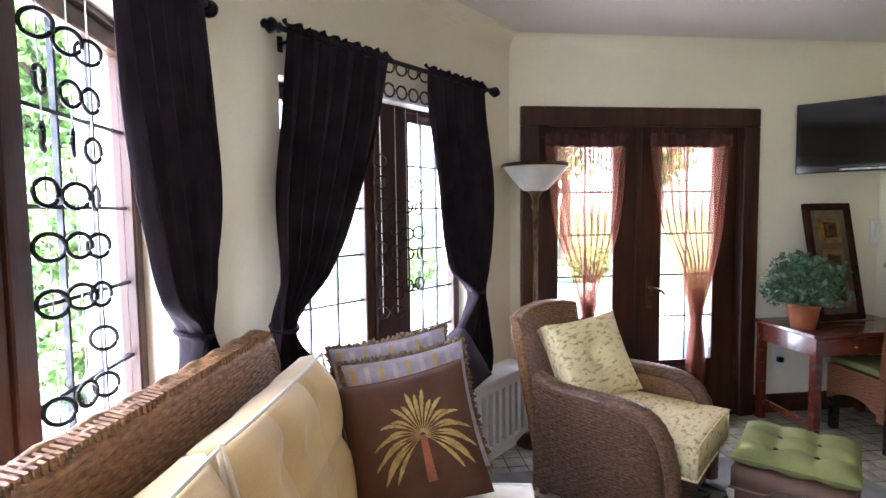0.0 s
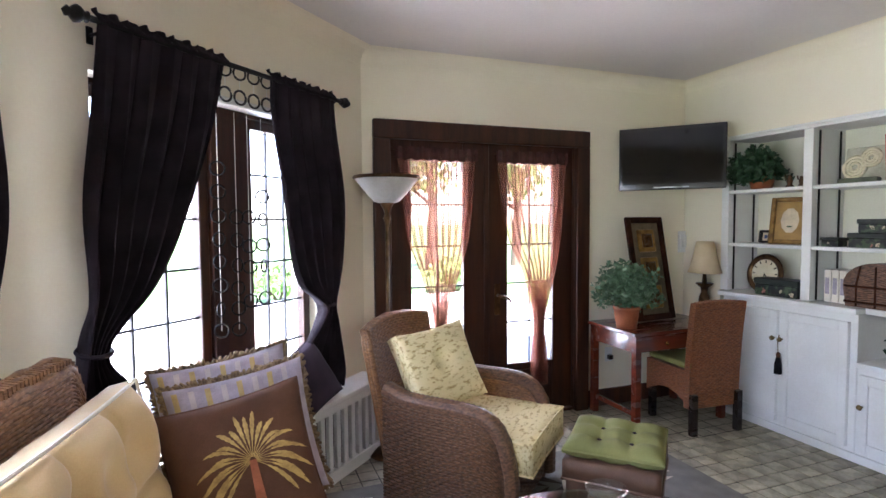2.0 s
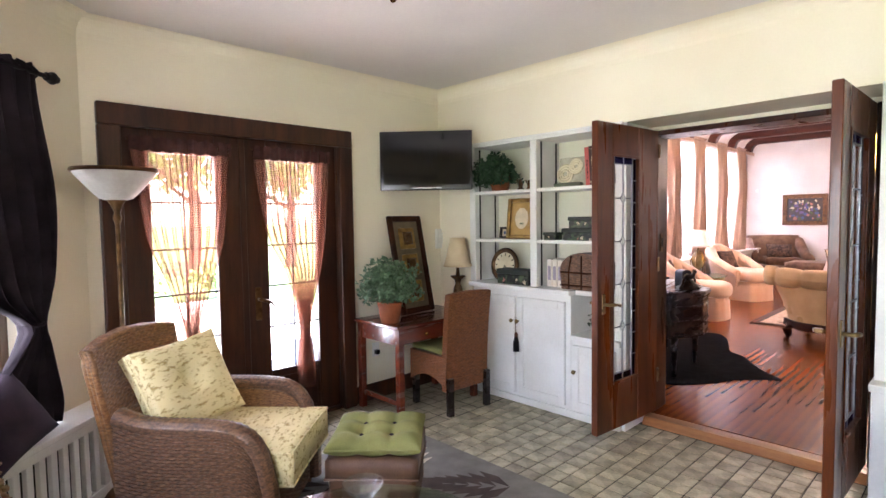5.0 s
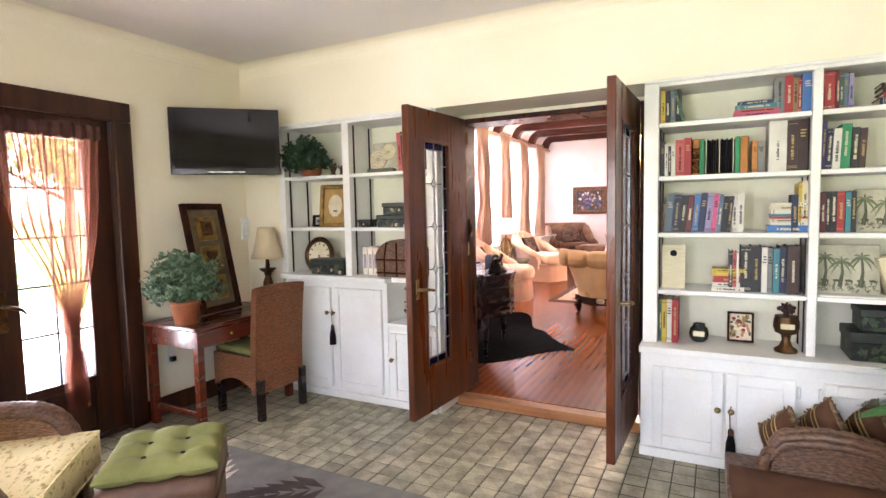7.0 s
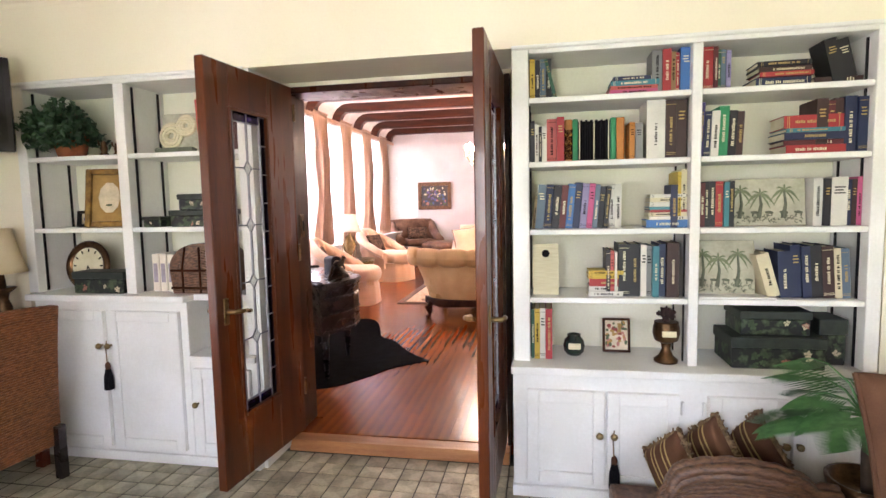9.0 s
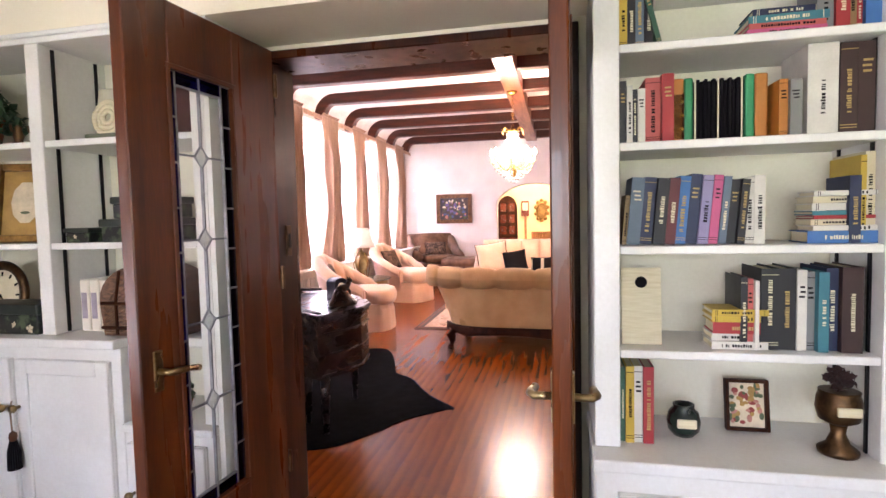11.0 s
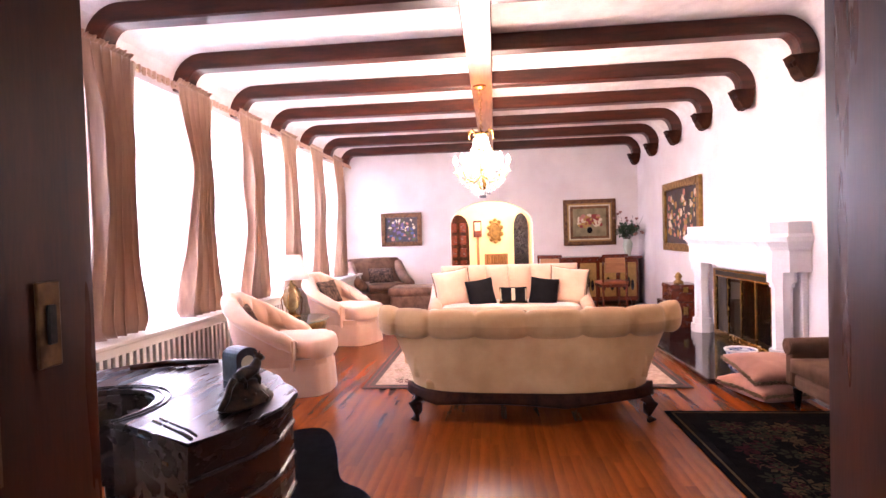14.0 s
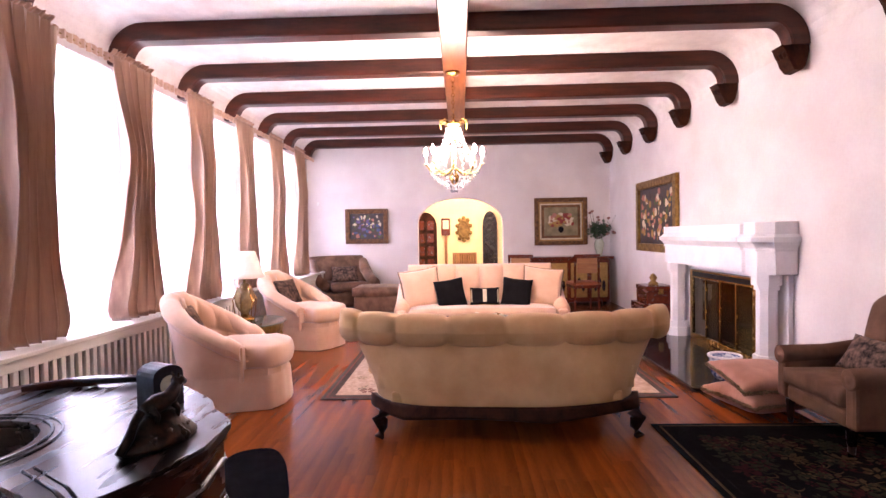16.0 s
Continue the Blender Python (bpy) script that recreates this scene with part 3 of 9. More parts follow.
wall("wall_living_south", (L_X1, L_Y0), (L_X0, L_Y0), 0, L_CEIL + 0.1, 0.25, [(L_X1 - 6.20, L_X1 - 5.02, 0.12, 0.92)], white_plaster, "white plaster wall with a fireplace opening")
single("ceiling_living", box(B(), 0.49, L_Y0 - 0.2, L_CEIL, L_X1 + 0.2, L_Y1 + 0.2, L_CEIL + 0.12), stucco, "stippled white plaster ceiling between beams", "ceiling", kind="structure")
bm = B()
R2 = 0.30
for y, s in ((L_Y1, -1), (L_Y0, 1)):
    prof = [(R2 - R2 * math.cos(a), -R2 + R2 * math.sin(a) - 0.001) for a in [k * math.pi / 2 / 8 for k in range(9)]]
    for (o0, h0), (o1, h1) in zip(prof, prof[1:]):
        bm.faces.new([bm.verts.new(c) for c in ((L_X0, y + s * (o0 + 0.001), L_CEIL + h0), (L_X1, y + s * (o0 + 0.001), L_CEIL + h0), (L_X1, y + s * (o1 + 0.001), L_CEIL + h1), (L_X0, y + s * (o1 + 0.001), L_CEIL + h1))])
single("ceiling_cove_living", bm, stucco, "curved white plaster cove of the living room", "trim", kind="structure", smooth=True)

# arched head in the east opening
bm = B()
mid, half, spring, top = 1.35, 0.78, 1.56, 2.02
pts = [(mid + half * math.cos(a), spring + (top - spring) * math.sin(a)) for a in [math.pi * k / 20 for k in range(21)]]
for (y0, z0), (y1, z1) in zip(pts, pts[1:]):
    for x in (L_X1, L_X1 + 0.25):
        bm.faces.new([bm.verts.new(c) for c in ((x, y0, z0), (x, y0, 2.06), (x, y1, 2.06), (x, y1, z1))])
    bm.faces.new([bm.verts.new(c) for c in ((L_X1, y0, z0), (L_X1, y1, z1), (L_X1 + 0.25, y1, z1), (L_X1 + 0.25, y0, z0))])
single("arch_head", bm, white_plaster, "white plaster arch over the hall opening", "arch", kind="structure")

# hall behind the arch
for name, bx in (("wall_hall_east", (12.6, -1.0, 0, 12.8, 4.0, 2.8)), ("wall_hall_north", (10.06, 3.6, 0, 12.6, 3.8, 2.8)), ("wall_hall_south", (10.06, -0.9, 0, 12.6, -0.7, 2.8))):
    single(name, box(B(), *bx), warm_plaster, "yellow plaster wall of the hall", "wall", kind="structure")
single("ceiling_hall", box(B(), 10.0, -1, 2.6, 12.8, 4, 2.7), warm_plaster, "yellow plaster hall ceiling", "ceiling", kind="structure")
hl = bpy.data.lights.new("hall_lamp", "POINT")
hl.energy, hl.color, hl.shadow_soft_size = 11.5, (1.0, 0.84, 0.60), 0.15
new("hall_lamp", hl).location = (11.2, 1.4, 2.4)


def arched_door(name, y, w, label, panels, material):
    d = thing(name, label, "door", pose(12.58, y, HALL_FLOOR), kind="structure")
    bm = B()
    out = [(-w / 2, 0), (w / 2, 0)] + [(w / 2 * math.cos(a), 1.45 + 0.35 * math.sin(a)) for a in [math.pi * k / 12 for k in range(13)]]
    prism(bm, out, -0.04, 0.0, Matrix(((0, 0, 1, 0), (1, 0, 0, 0), (0, 1, 0, 0), (0, 0, 0, 1))))
    part("leaf", bm, material, d)
    for j in range(panels):
        for i in (-1, 1):
            part("panel", box(B(), -0.058, i * w * 0.22 - w * 0.15, 0.18 + j * 0.3, -0.041, i * w * 0.22 + w * 0.15, 0.40 + j * 0.3, 0.015, 1), mahogany, d)
    return d


arched_door("door_1", 2.16, 0.52, "arched panelled dark wooden front door", 5, carved_wood)
arched_door("door_2", 0.66, 0.34, "dark arched doorway leaf in the hall", 0, ebony)
clock_ob = thing("wall_clock", "tall reddish wooden wall clock in the hall", "clock", pose(12.59, 1.69, 0.98))
part("case", box(B(), -0.1, -0.1, 0.35, 0, 0.1, 0.75, 0.01, 1), mahogany, clock_ob)
part("dial", box(B(), -0.106, -0.07, 0.5, -0.101, 0.07, 0.7, 0.002, 1), paper, clock_ob)
part("case", box(B(), -0.05, -0.03, -0.9, 0, 0.03, 0.35, 0.005, 1), sill_wood, clock_ob)
orn = thing("wall_medallion", "carved gilt oval wall medallion in the hall", "ornament", pose(12.58, 1.27, 1.47, 0, -90, 0))
bm = B()
lathe(bm, [(0.0, 0.0), (0.2, 0.0), (0.2, 0.03), (0.15, 0.05), (0.13, 0.03), (0.0, 0.03)], 20, Matrix.Diagonal((1.25, 0.75, 1, 1)))
part("disc", bm, gilt, orn)
for k in range(10):
    a = 2 * math.pi * k / 10
    part("petal", lathe(B(), [(0, 0), (0.05, 0.0), (0.05, 0.03), (0, 0.05)], 8, Matrix.Translation((0.26 * math.cos(a), 0.16 * math.sin(a), 0))), gilt, orn)
grille = thing("radiator_grille", "tan slatted radiator grille in the hall", "grille", pose(12.58, 1.26, 0.58))
part("frame", box(B(), -0.03, -0.28, 0.0, 0, 0.28, 0.34, 0.01, 1), sill_wood, grille)
for k in range(9):
    part("slat", box(B(), -0.04, -0.24 + k * 0.055, 0.03, -0.031, -0.215 + k * 0.055, 0.31), brass, grille)

# ---- beams ----
cb = single("centre_beam", box(B(), L_X0, 1.27, 2.90, L_X1, 1.49, 3.10, 0.012, 2), centre_beam_wood, "varnished wooden centre beam along the ceiling", "beam", kind="structure")


def half_beam(x, side):
    """A ceiling beam from the centre beam to a wall, bent down into a carved corbel."""
    y_in, y_wall = (1.488, L_Y1) if side > 0 else (1.272, L_Y0)
    ob = thing("ceiling_beam", "dark stained ceiling beam that curves down to a carved corbel", "beam", pose(x, 0, 0), group="ceiling beams", kind="structure")
    bm = B()
    w, h, r = 0.075, 0.15, 0.26
    path = [(y_in, 3.01)] + [(y_wall - side * r, 3.01)]
    path += [(y_wall - side * r * (1 - math.sin(a)) - side * 0.06 * math.sin(a), 3.01 - r * (1 - math.cos(a))) for a in [k * math.pi / 2 / 8 for k in range(1, 9)]]
    rings = []
    for i, (y, z) in enumerate(path):
        a, b = path[max(i - 1, 0)], path[min(i + 1, len(path) - 1)]
        d = Vector((b[0] - a[0], b[1] - a[1])).normalized()
        n = Vector((-d.y, d.x)) * side
        rings.append([bm.verts.new((sx * w, y + n.x * s, z + n.y * s)) for sx, s in ((-1, -h / 2), (1, -h / 2), (1, h / 2), (-1, h / 2))])
    for a, b in zip(rings, rings[1:]):
        for k in range(4):
            bm.faces.new((a[k], a[(k + 1) % 4], b[(k + 1) % 4], b[k]))
    bm.faces.new(rings[0][::-1])
    bm.faces.new(rings[-1])
    bmesh.ops.bevel(bm, geom=[e for e in bm.edges if abs(e.verts[0].co.x - e.verts[1].co.x) < 1e-4], offset=0.012, segments=1, affect="EDGES")
    part("bent_beam", bm, beam_wood, ob)
    if side > 0:
        return
    bm = B()
    y = y_wall - side * 0.07
    m = Matrix.Translation((0, y, 0))
    prof = [(-0.07, 2.75), (-0.15, 2.76), (-0.11, 2.71), (-0.10, 2.66), (-0.07, 2.62), (-0.05, 2.57), (0.01, 2.56), (0.04, 2.60), (0.065, 2.70), (0.065, 2.76)]
    prism(bm, [(side * p, z) for p, z in prof], -0.075, 0.075, m @ Matrix(((0, 0, 1, 0), (1, 0, 0, 0), (0, 1, 0, 0), (0, 0, 0, 1))))
    bmesh.ops.bevel(bm, geom=list(bm.edges), offset=0.008, segments=1, affect="EDGES")
    part("corbel", bm, carved_wood, ob)
    bm = B()
    for k in (-1, 0, 1):
        lathe(bm, [(0.0, -0.03), (0.022, -0.015), (0.022, 0.015), (0, 0.03)], 10, Matrix.Translation((k * 0.04, y - side * 0.10, 2.69)) @ Euler((0.5 * side, 0, 0)).to_matrix().to_4x4())
    part("carving", bm, carved_wood, ob, smooth=True)


for bx in BEAMS:
    half_beam(bx, 1)
    half_beam(bx, -1)

# ---- living room windows ----
win = thing("window_row", "long row of white casement windows with sheer blinds", "window", pose(0, L_Y1, 0), kind="structure")
part("sill", box(B(), 1.1, -0.02, 0.74, 9.5, 0.2, 0.778, 0.006, 1), white_paint, win)
xs = [1.12 + k * 1.05 for k in range(9)]
for x0 in xs:
    part("post", box(B(), x0 - 0.05, 0.06, 0.78, x0 + 0.05, 0.18, 2.68, 0.006, 1), white_paint, win)
for x0, x1 in zip(xs, xs[1:]):
    part("transom", box(B(), x0 + 0.05, 0.08, 1.98, x1 - 0.05, 0.16, 2.05, 0.006, 1), white_paint, win)
    part("pane", box(B(), x0 + 0.05, 0.118, 0.78, x1 - 0.05, 0.122, 1.98), pane_glass, win).visible_shadow = False
    part("pane", box(B(), x0 + 0.05, 0.118, 2.05, x1 - 0.05, 0.122, 2.68), pane_glass, win).visible_shadow = False
# Added sky-light lamp, stopped short of the nearest windows to dim that end.
window_lamp("window_light_living", (6.2, L_Y1 + 0.32, 1.70), (6.2, 0, 1.70), 7.0, 1.84, 62, (0.97, 0.92, 1.0))

# ---- sunroom windows ----
def casement(w, z0, z1, cols, rows, m, label, mull=0.0):
    """A fixed leaded casement, x across from 0 to w, outside towards -y; cols and rows of panes."""
    ob = thing("window", label, "window", m, kind="structure")
    f = 0.05
    for a in ((0, z0, f, z1), (w - f, z0, w, z1), (f, z0, w - f, z0 + f), (f, z1 - f, w - f, z1)):
        part("window_frame", box(B(), a[0], -0.035, a[1], a[2], 0.02, a[3], 0.005, 1), dark_wood, ob)
    cw, ch = (w - 2 * f) / cols, (z1 - z0 - 2 * f) / rows
    for i in range(1, cols):
        part("came", box(B(), f + i * cw - 0.005, -0.016, z0 + f, f + i * cw + 0.005, -0.002, z1 - f), lead, ob)
    for j in range(1, rows):
        part("came", box(B(), f, -0.018, z0 + f + j * ch - 0.005, w - f, -0.0, z0 + f + j * ch + 0.005), lead, ob)
    pm = mesh_of("pane", box(B(), 0, -0.011, 0, cw, -0.007, ch), pane_glass)
    for i in range(cols):
        for j in range(rows):
            piece("pane", pm, ob, pose(f + i * cw, 0, z0 + f + j * ch)).visible_shadow = False
    return ob


for y_hi in (2.17, 0.25):
    m = pose(WEST - 0.12, y_hi, 0, 0, 0, -90)
    casement(0.58, 0.52, 1.95, 3, 6, m, "dark framed leaded casement window, closed")
    casement(0.58, 0.52, 1.95, 3, 6, pose(WEST - 0.12, y_hi - 0.62, 0, 0, 0, -90), "dark framed leaded casement window, closed")
    single("window_post", box(B(), -0.04, -0.62, 0.5, 0.03, -0.58, 1.97, 0.004, 1), dark_wood, "dark wooden post between casements", "window post", pose(WEST - 0.12, y_hi, 0), kind="structure")
    single("window_head", box(B(), -0.05, -1.2, 1.95, 0.04, 0, 1.969, 0.003, 1), dark_wood, "dark wooden head of the window", "window head", pose(WEST - 0.12, y_hi, 0), kind="structure")
    single("window_sill", box(B(), -0.1, -1.2, 0.501, 0.16, 0, 0.52, 0.004, 1), white_paint, "white painted window sill", "window sill", pose(WEST - 0.12, y_hi, 0), kind="structure")
casement(0.47, 0.52, 1.95, 3, 6, BAY @ pose(0.40, -0.12, 0), "dark framed leaded casement window, closed")
casement(0.57, 0.52, 1.95, 3, 6, BAY @ pose(1.085, -0.12, 0), "dark framed leaded casement window, closed")
single("window_post", box(B(), 0.87, -0.17, 0.5, 1.085, -0.08, 1.97, 0.006, 1), dark_wood, "wide dark wooden post between casements", "window post", BAY, kind="structure")
single("window_head", box(B(), 0.392, -0.17, 1.95, 1.658, -0.09, 1.969, 0.004, 1), dark_wood, "dark wooden head of the window", "window head", BAY, kind="structure")
single("window_blind", box(B(), 0.45, -0.075, 1.965, 1.6, 0.006, 2.0, 0.006, 1), white_paint, "white roller blind box at the window head", "blind", BAY)

# ---- garden doors ----
def garden_leaf(ob, x0, handed):
    w, z0, z1 = 0.70, FLOOR + 0.02, 1.99
    lf = part("door_leaf", box(B(), x0, 0.03, z0, x0 + 0.165, 0.075, z1, 0.005, 1), dark_wood, ob)
    part("stile", box(B(), x0 + w - 0.165, 0.03, z0, x0 + w, 0.075, z1, 0.005, 1), dark_wood, lf)
    part("top_rail", box(B(), x0 + 0.165, 0.031, 1.84, x0 + w - 0.165, 0.074, z1, 0.004, 1), dark_wood, lf)
    part("bottom_rail", box(B(), x0 + 0.165, 0.031, z0, x0 + w - 0.165, 0.074, 0.42, 0.004, 1), dark_wood, lf)
    part("panel_moulding", box(B(), x0 + 0.19, 0.024, z0 + 0.06, x0 + w - 0.19, 0.031, 0.37, 0.006, 1), dark_wood, lf)
    zs = [0.42, 0.718, 0.999, 1.273, 1.552, 1.84]
    for z in zs[1:-1]:
        part("muntin", box(B(), x0 + 0.165, 0.045, z - 0.006, x0 + w - 0.165, 0.06, z + 0.006), lead, lf)
    part("muntin", box(B(), x0 + w / 2 - 0.005, 0.046, 0.42, x0 + w / 2 + 0.005, 0.059, 1.84), lead, lf)
    for a, b in zip(zs, zs[1:]):
        for i in (0, 1):
            part("pane", box(B(), x0 + 0.165 + i * (w - 0.33) / 2, 0.05, a, x0 + 0.165 + (i + 1) * (w - 0.33) / 2, 0.054, b), pane_glass, lf).visible_shadow = False
    hx = x0 + (0.62 if handed < 0 else 0.08)
    if handed > 0:
        h = part("handle", box(B(), hx - 0.022, 0.018, 0.78, hx + 0.022, 0.03, 1.0, 0.006, 2), bronze, lf)
        tube(h_bm := B(), [(hx, 0.02, 0.92), (hx, -0.02, 0.92), (hx + 0.02, -0.035, 0.915), (hx + 0.06, -0.035, 0.90), (hx + 0.085, -0.03, 0.87)], [0.011, 0.011, 0.012, 0.010, 0.007], 8)
        part("lever", h_bm, bronze, h, smooth=True)
    return lf


gd = thing("garden_doors", "pair of dark wooden garden doors with leaded panes, closed", "door", pose(0, NORTH, 0), kind="structure")
X0, X1, XT = -2.535, -0.925, 2.085
for a in ((X0, FLOOR, X0 + 0.11, XT - 0.12), (X1 - 0.11, FLOOR, X1, XT - 0.12), (X0, XT - 0.12, X1, XT)):
    part("door_casing", box(B(), a[0], -0.045, a[1], a[2], 0.0 - 0.001, a[3], 0.008, 2), dark_wood, gd)
for a in ((X0 + 0.065, FLOOR, X0 + 0.10, 2.0), (X1 - 0.10, FLOOR, X1 - 0.065, 2.0), (X0 + 0.1, 1.99, X1 - 0.1, 2.07)):
    part("door_jamb", box(B(), a[0], 0.002, a[1], a[2], 0.2, a[3], 0.004, 1), dark_wood, gd)
part("door_sill", box(B(), X0 + 0.1, 0.002, 0.0, X1 - 0.1, 0.24, FLOOR + 0.018, 0.004, 1), dark_wood, gd)
garden_leaf(gd, -2.435, -1)
garden_leaf(gd, -1.728, 1)
part("astragal", box(B(), -1.752, 0.018, FLOOR + 0.02, -1.712, 0.03, 1.985, 0.004, 1), dark_wood, gd)
for hx in (-2.44, -1.02):
    for hz in (0.35, 1.75):
        part("hinge", lathe(B(), [(0.0, -0.05), (0.009, -0.05), (0.009, 0.05), (0, 0.05)], 8, Matrix.Translation((hx, 0.02, hz))), bronze, gd)

# ---- outdoors ----
single("ground", box(B(), -300, -300, -0.6, 300, 300, -0.35), lawn, "sunlit lawn outside the house", "ground", kind="structure")
single("pavement", box(B(), -14, 3.97, -0.33, 2, 11.5, -0.15), paving, "pale sunlit patio paving", "pavement", kind="structure")
single("pavement_west", box(B(), -7.5, -8, -0.33, -4.3, 3.9, -0.16), paving, "pale gravel path beside the window", "pavement", kind="structure")


def shrub(x, y, r, h, seed, n=900, label="sunlit leafy green shrub"):
    ob = thing("shrub", label, "shrub", pose(x, y, -0.35))
    bm = B()
    for k in range(5):
        a = k * 1.256 + seed
        tube(bm, [(0, 0, 0), (0.3 * r * math.cos(a), 0.3 * r * math.sin(a), h * 0.4), (0.6 * r * math.cos(a), 0.6 * r * math.sin(a), h * 0.75)], [0.03, 0.02, 0.008], 6)
    part("stems", bm, bark, ob)
    part("crown", leaves(B(), (0, 0, h * 0.55), (r, r, h * 0.5), n, 0.14, seed, 1.2), shrub_green, ob)


def tree(x, y, h, r, seed):
    ob = thing("tree", "tall leafy garden tree in full sun", "tree", pose(x, y, -0.35))
    bm = B()
    tube(bm, [(0, 0, 0), (0.1, 0, h * 0.3), (0.0, 0.1, h * 0.6), (0.1, 0.1, h * 0.85)], [0.22, 0.17, 0.12, 0.04], 10)
    for k in range(7):
        a = k * 0.9 + seed
        z = h * (0.3 + 0.06 * k)
        tube(bm, [(0.05, 0, z), (0.5 * r * math.cos(a), 0.5 * r * math.sin(a), z + 0.12 * h), (0.85 * r * math.cos(a), 0.85 * r * math.sin(a), z + 0.2 * h)], [0.08, 0.05, 0.015], 7)
    part("trunk", bm, bark, ob)
    bm = B()
    for k in range(9):
        a = k * 0.7 + seed
        leaves(bm, (0.6 * r * math.cos(a) * (k % 3) / 2, 0.6 * r * math.sin(a) * (k % 3) / 2, h * (0.45 + 0.055 * k)), (r * 0.6, r * 0.6, h * 0.16), 420, 0.26, seed * 10 + k, 1.3)
    part("crown", bm, shrub_green, ob)


for k, (x, y, r, h) in enumerate(((-5.9, 5.2, 0.8, 1.4), (-6.7, 6.4, 1.0, 2.2), (-7.4, 8.2, 1.2, 2.8), (-6.0, 7.4, 0.9, 1.6), (-8.6, 6.6, 1.3, 2.8), (-9.6, 9.6, 1.5, 3.4), (-7.6, 10.6, 1.4, 3.0), (-2.6, 12.6, 1.1, 1.0), (-0.4, 12.8, 1.2, 1.1), (1.6, 12.6, 1.0, 1.0))):
    shrub(x, y, r, h, k + 3, 1300 if h > 1.3 else 800)
for k, (x, y, h, r) in enumerate(((-9.5, 12.0, 7.0, 2.8), (3.2, 19.0, 8.0, 3.0), (7.0, 19.5, 7.5, 3.0), (-13.0, 12.5, 7.5, 3.2))):
    tree(x, y, h, r, k + 1)
post = thing("porch_post", "white painted square porch post outside the window", "post", pose(-4.82, 3.46, -0.35))
part("shaft", box(B(), -0.12, -0.12, 0.0, 0.12, 0.12, 3.2, 0.01, 1), white_block, post)
part("base", box(B(), -0.16, -0.16, 0.0, 0.16, 0.16, 0.2, 0.01, 1), white_block, post)

# added area lamps for sky light at windows; the first is behind the walk
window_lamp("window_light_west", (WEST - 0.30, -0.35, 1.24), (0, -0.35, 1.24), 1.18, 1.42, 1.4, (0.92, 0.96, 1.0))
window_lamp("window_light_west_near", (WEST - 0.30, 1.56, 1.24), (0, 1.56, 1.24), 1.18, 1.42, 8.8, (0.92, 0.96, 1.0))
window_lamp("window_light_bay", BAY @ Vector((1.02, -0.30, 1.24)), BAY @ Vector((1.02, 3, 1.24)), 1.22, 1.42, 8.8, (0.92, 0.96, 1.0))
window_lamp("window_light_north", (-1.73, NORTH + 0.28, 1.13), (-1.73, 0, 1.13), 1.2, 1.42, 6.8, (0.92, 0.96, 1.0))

# ---- built-in bookcases ----
def framed_door(parent, y0, y1, z0, z1, x):
    """A white cupboard door with a sunk panel, facing -x."""
    d = part("cabinet_door", box(B(), x - 0.012, y0 + 0.004, z0, x + 0.006, y1 - 0.004, z1, 0.003, 1), white_paint, parent)
    s = 0.055
    for a in ((y0 + 0.004, z0, y0 + s, z1), (y1 - s, z0, y1 - 0.004, z1), (y0 + s, z0, y1 - s, z0 + s), (y0 + s, z1 - s, y1 - s, z1)):
        part("door_rail", box(B(), x - 0.024, a[0], a[1], x - 0.012, a[2], a[3], 0.003, 1), white_paint, d)
    return d


def knob(parent, y, z, x):
    bm = B()
    lathe(bm, [(0.006, 0), (0.006, 0.014), (0.013, 0.02), (0.016, 0.028), (0.012, 0.036), (0.0, 0.038)], 14, Matrix.Translation((x, y, z)) @ Euler((0, -math.pi / 2, 0)).to_matrix().to_4x4())
    return part("knob", bm, pale_brass, parent, "small worn brass knob", smooth=True)


def tassel(y, z, x):
    t = thing("tassel", "dark brown cord tassel hanging from a cupboard knob", "tassel", pose(x, y, z), group="cupboard tassels")
    part("cord", tube(B(), [(0, 0, 0.03), (-0.004, 0.006, 0.0), (-0.004, 0.002, -0.09)], 0.003, 6), fringe_mat, t)
    part("head", lathe(B(), [(0.003, -0.08), (0.012, -0.09), (0.014, -0.105), (0.01, -0.12)], 12, Matrix.Translation((-0.004, 0, 0))), brown_cotton, t, smooth=True)
    bm = B()
    for k in range(16):
        a = 2 * math.pi * k / 16
        tube(bm, [(-0.004 + 0.009 * math.cos(a), 0.009 * math.sin(a), -0.118), (-0.004 + 0.018 * math.cos(a), 0.018 * math.sin(a), -0.16), (-0.004 + 0.02 * math.cos(a), 0.02 * math.sin(a), -0.225)], 0.004, 5)
    part("skirt", bm, black_velvet, t)


def upright(parent, y0, y1, z0, z1, x0=0.0, x1=0.3, name="upright"):
    part(name, box(B(), x0, y0, z0, x1, y1, z1, 0.003, 1), white_paint, parent)


def shelf(parent, y0, y1, z, x0=0.004, x1=0.3):
    part("shelf", box(B(), x0, y0, z - 0.024, x1, y1, z, 0.003, 1), white_paint, parent)


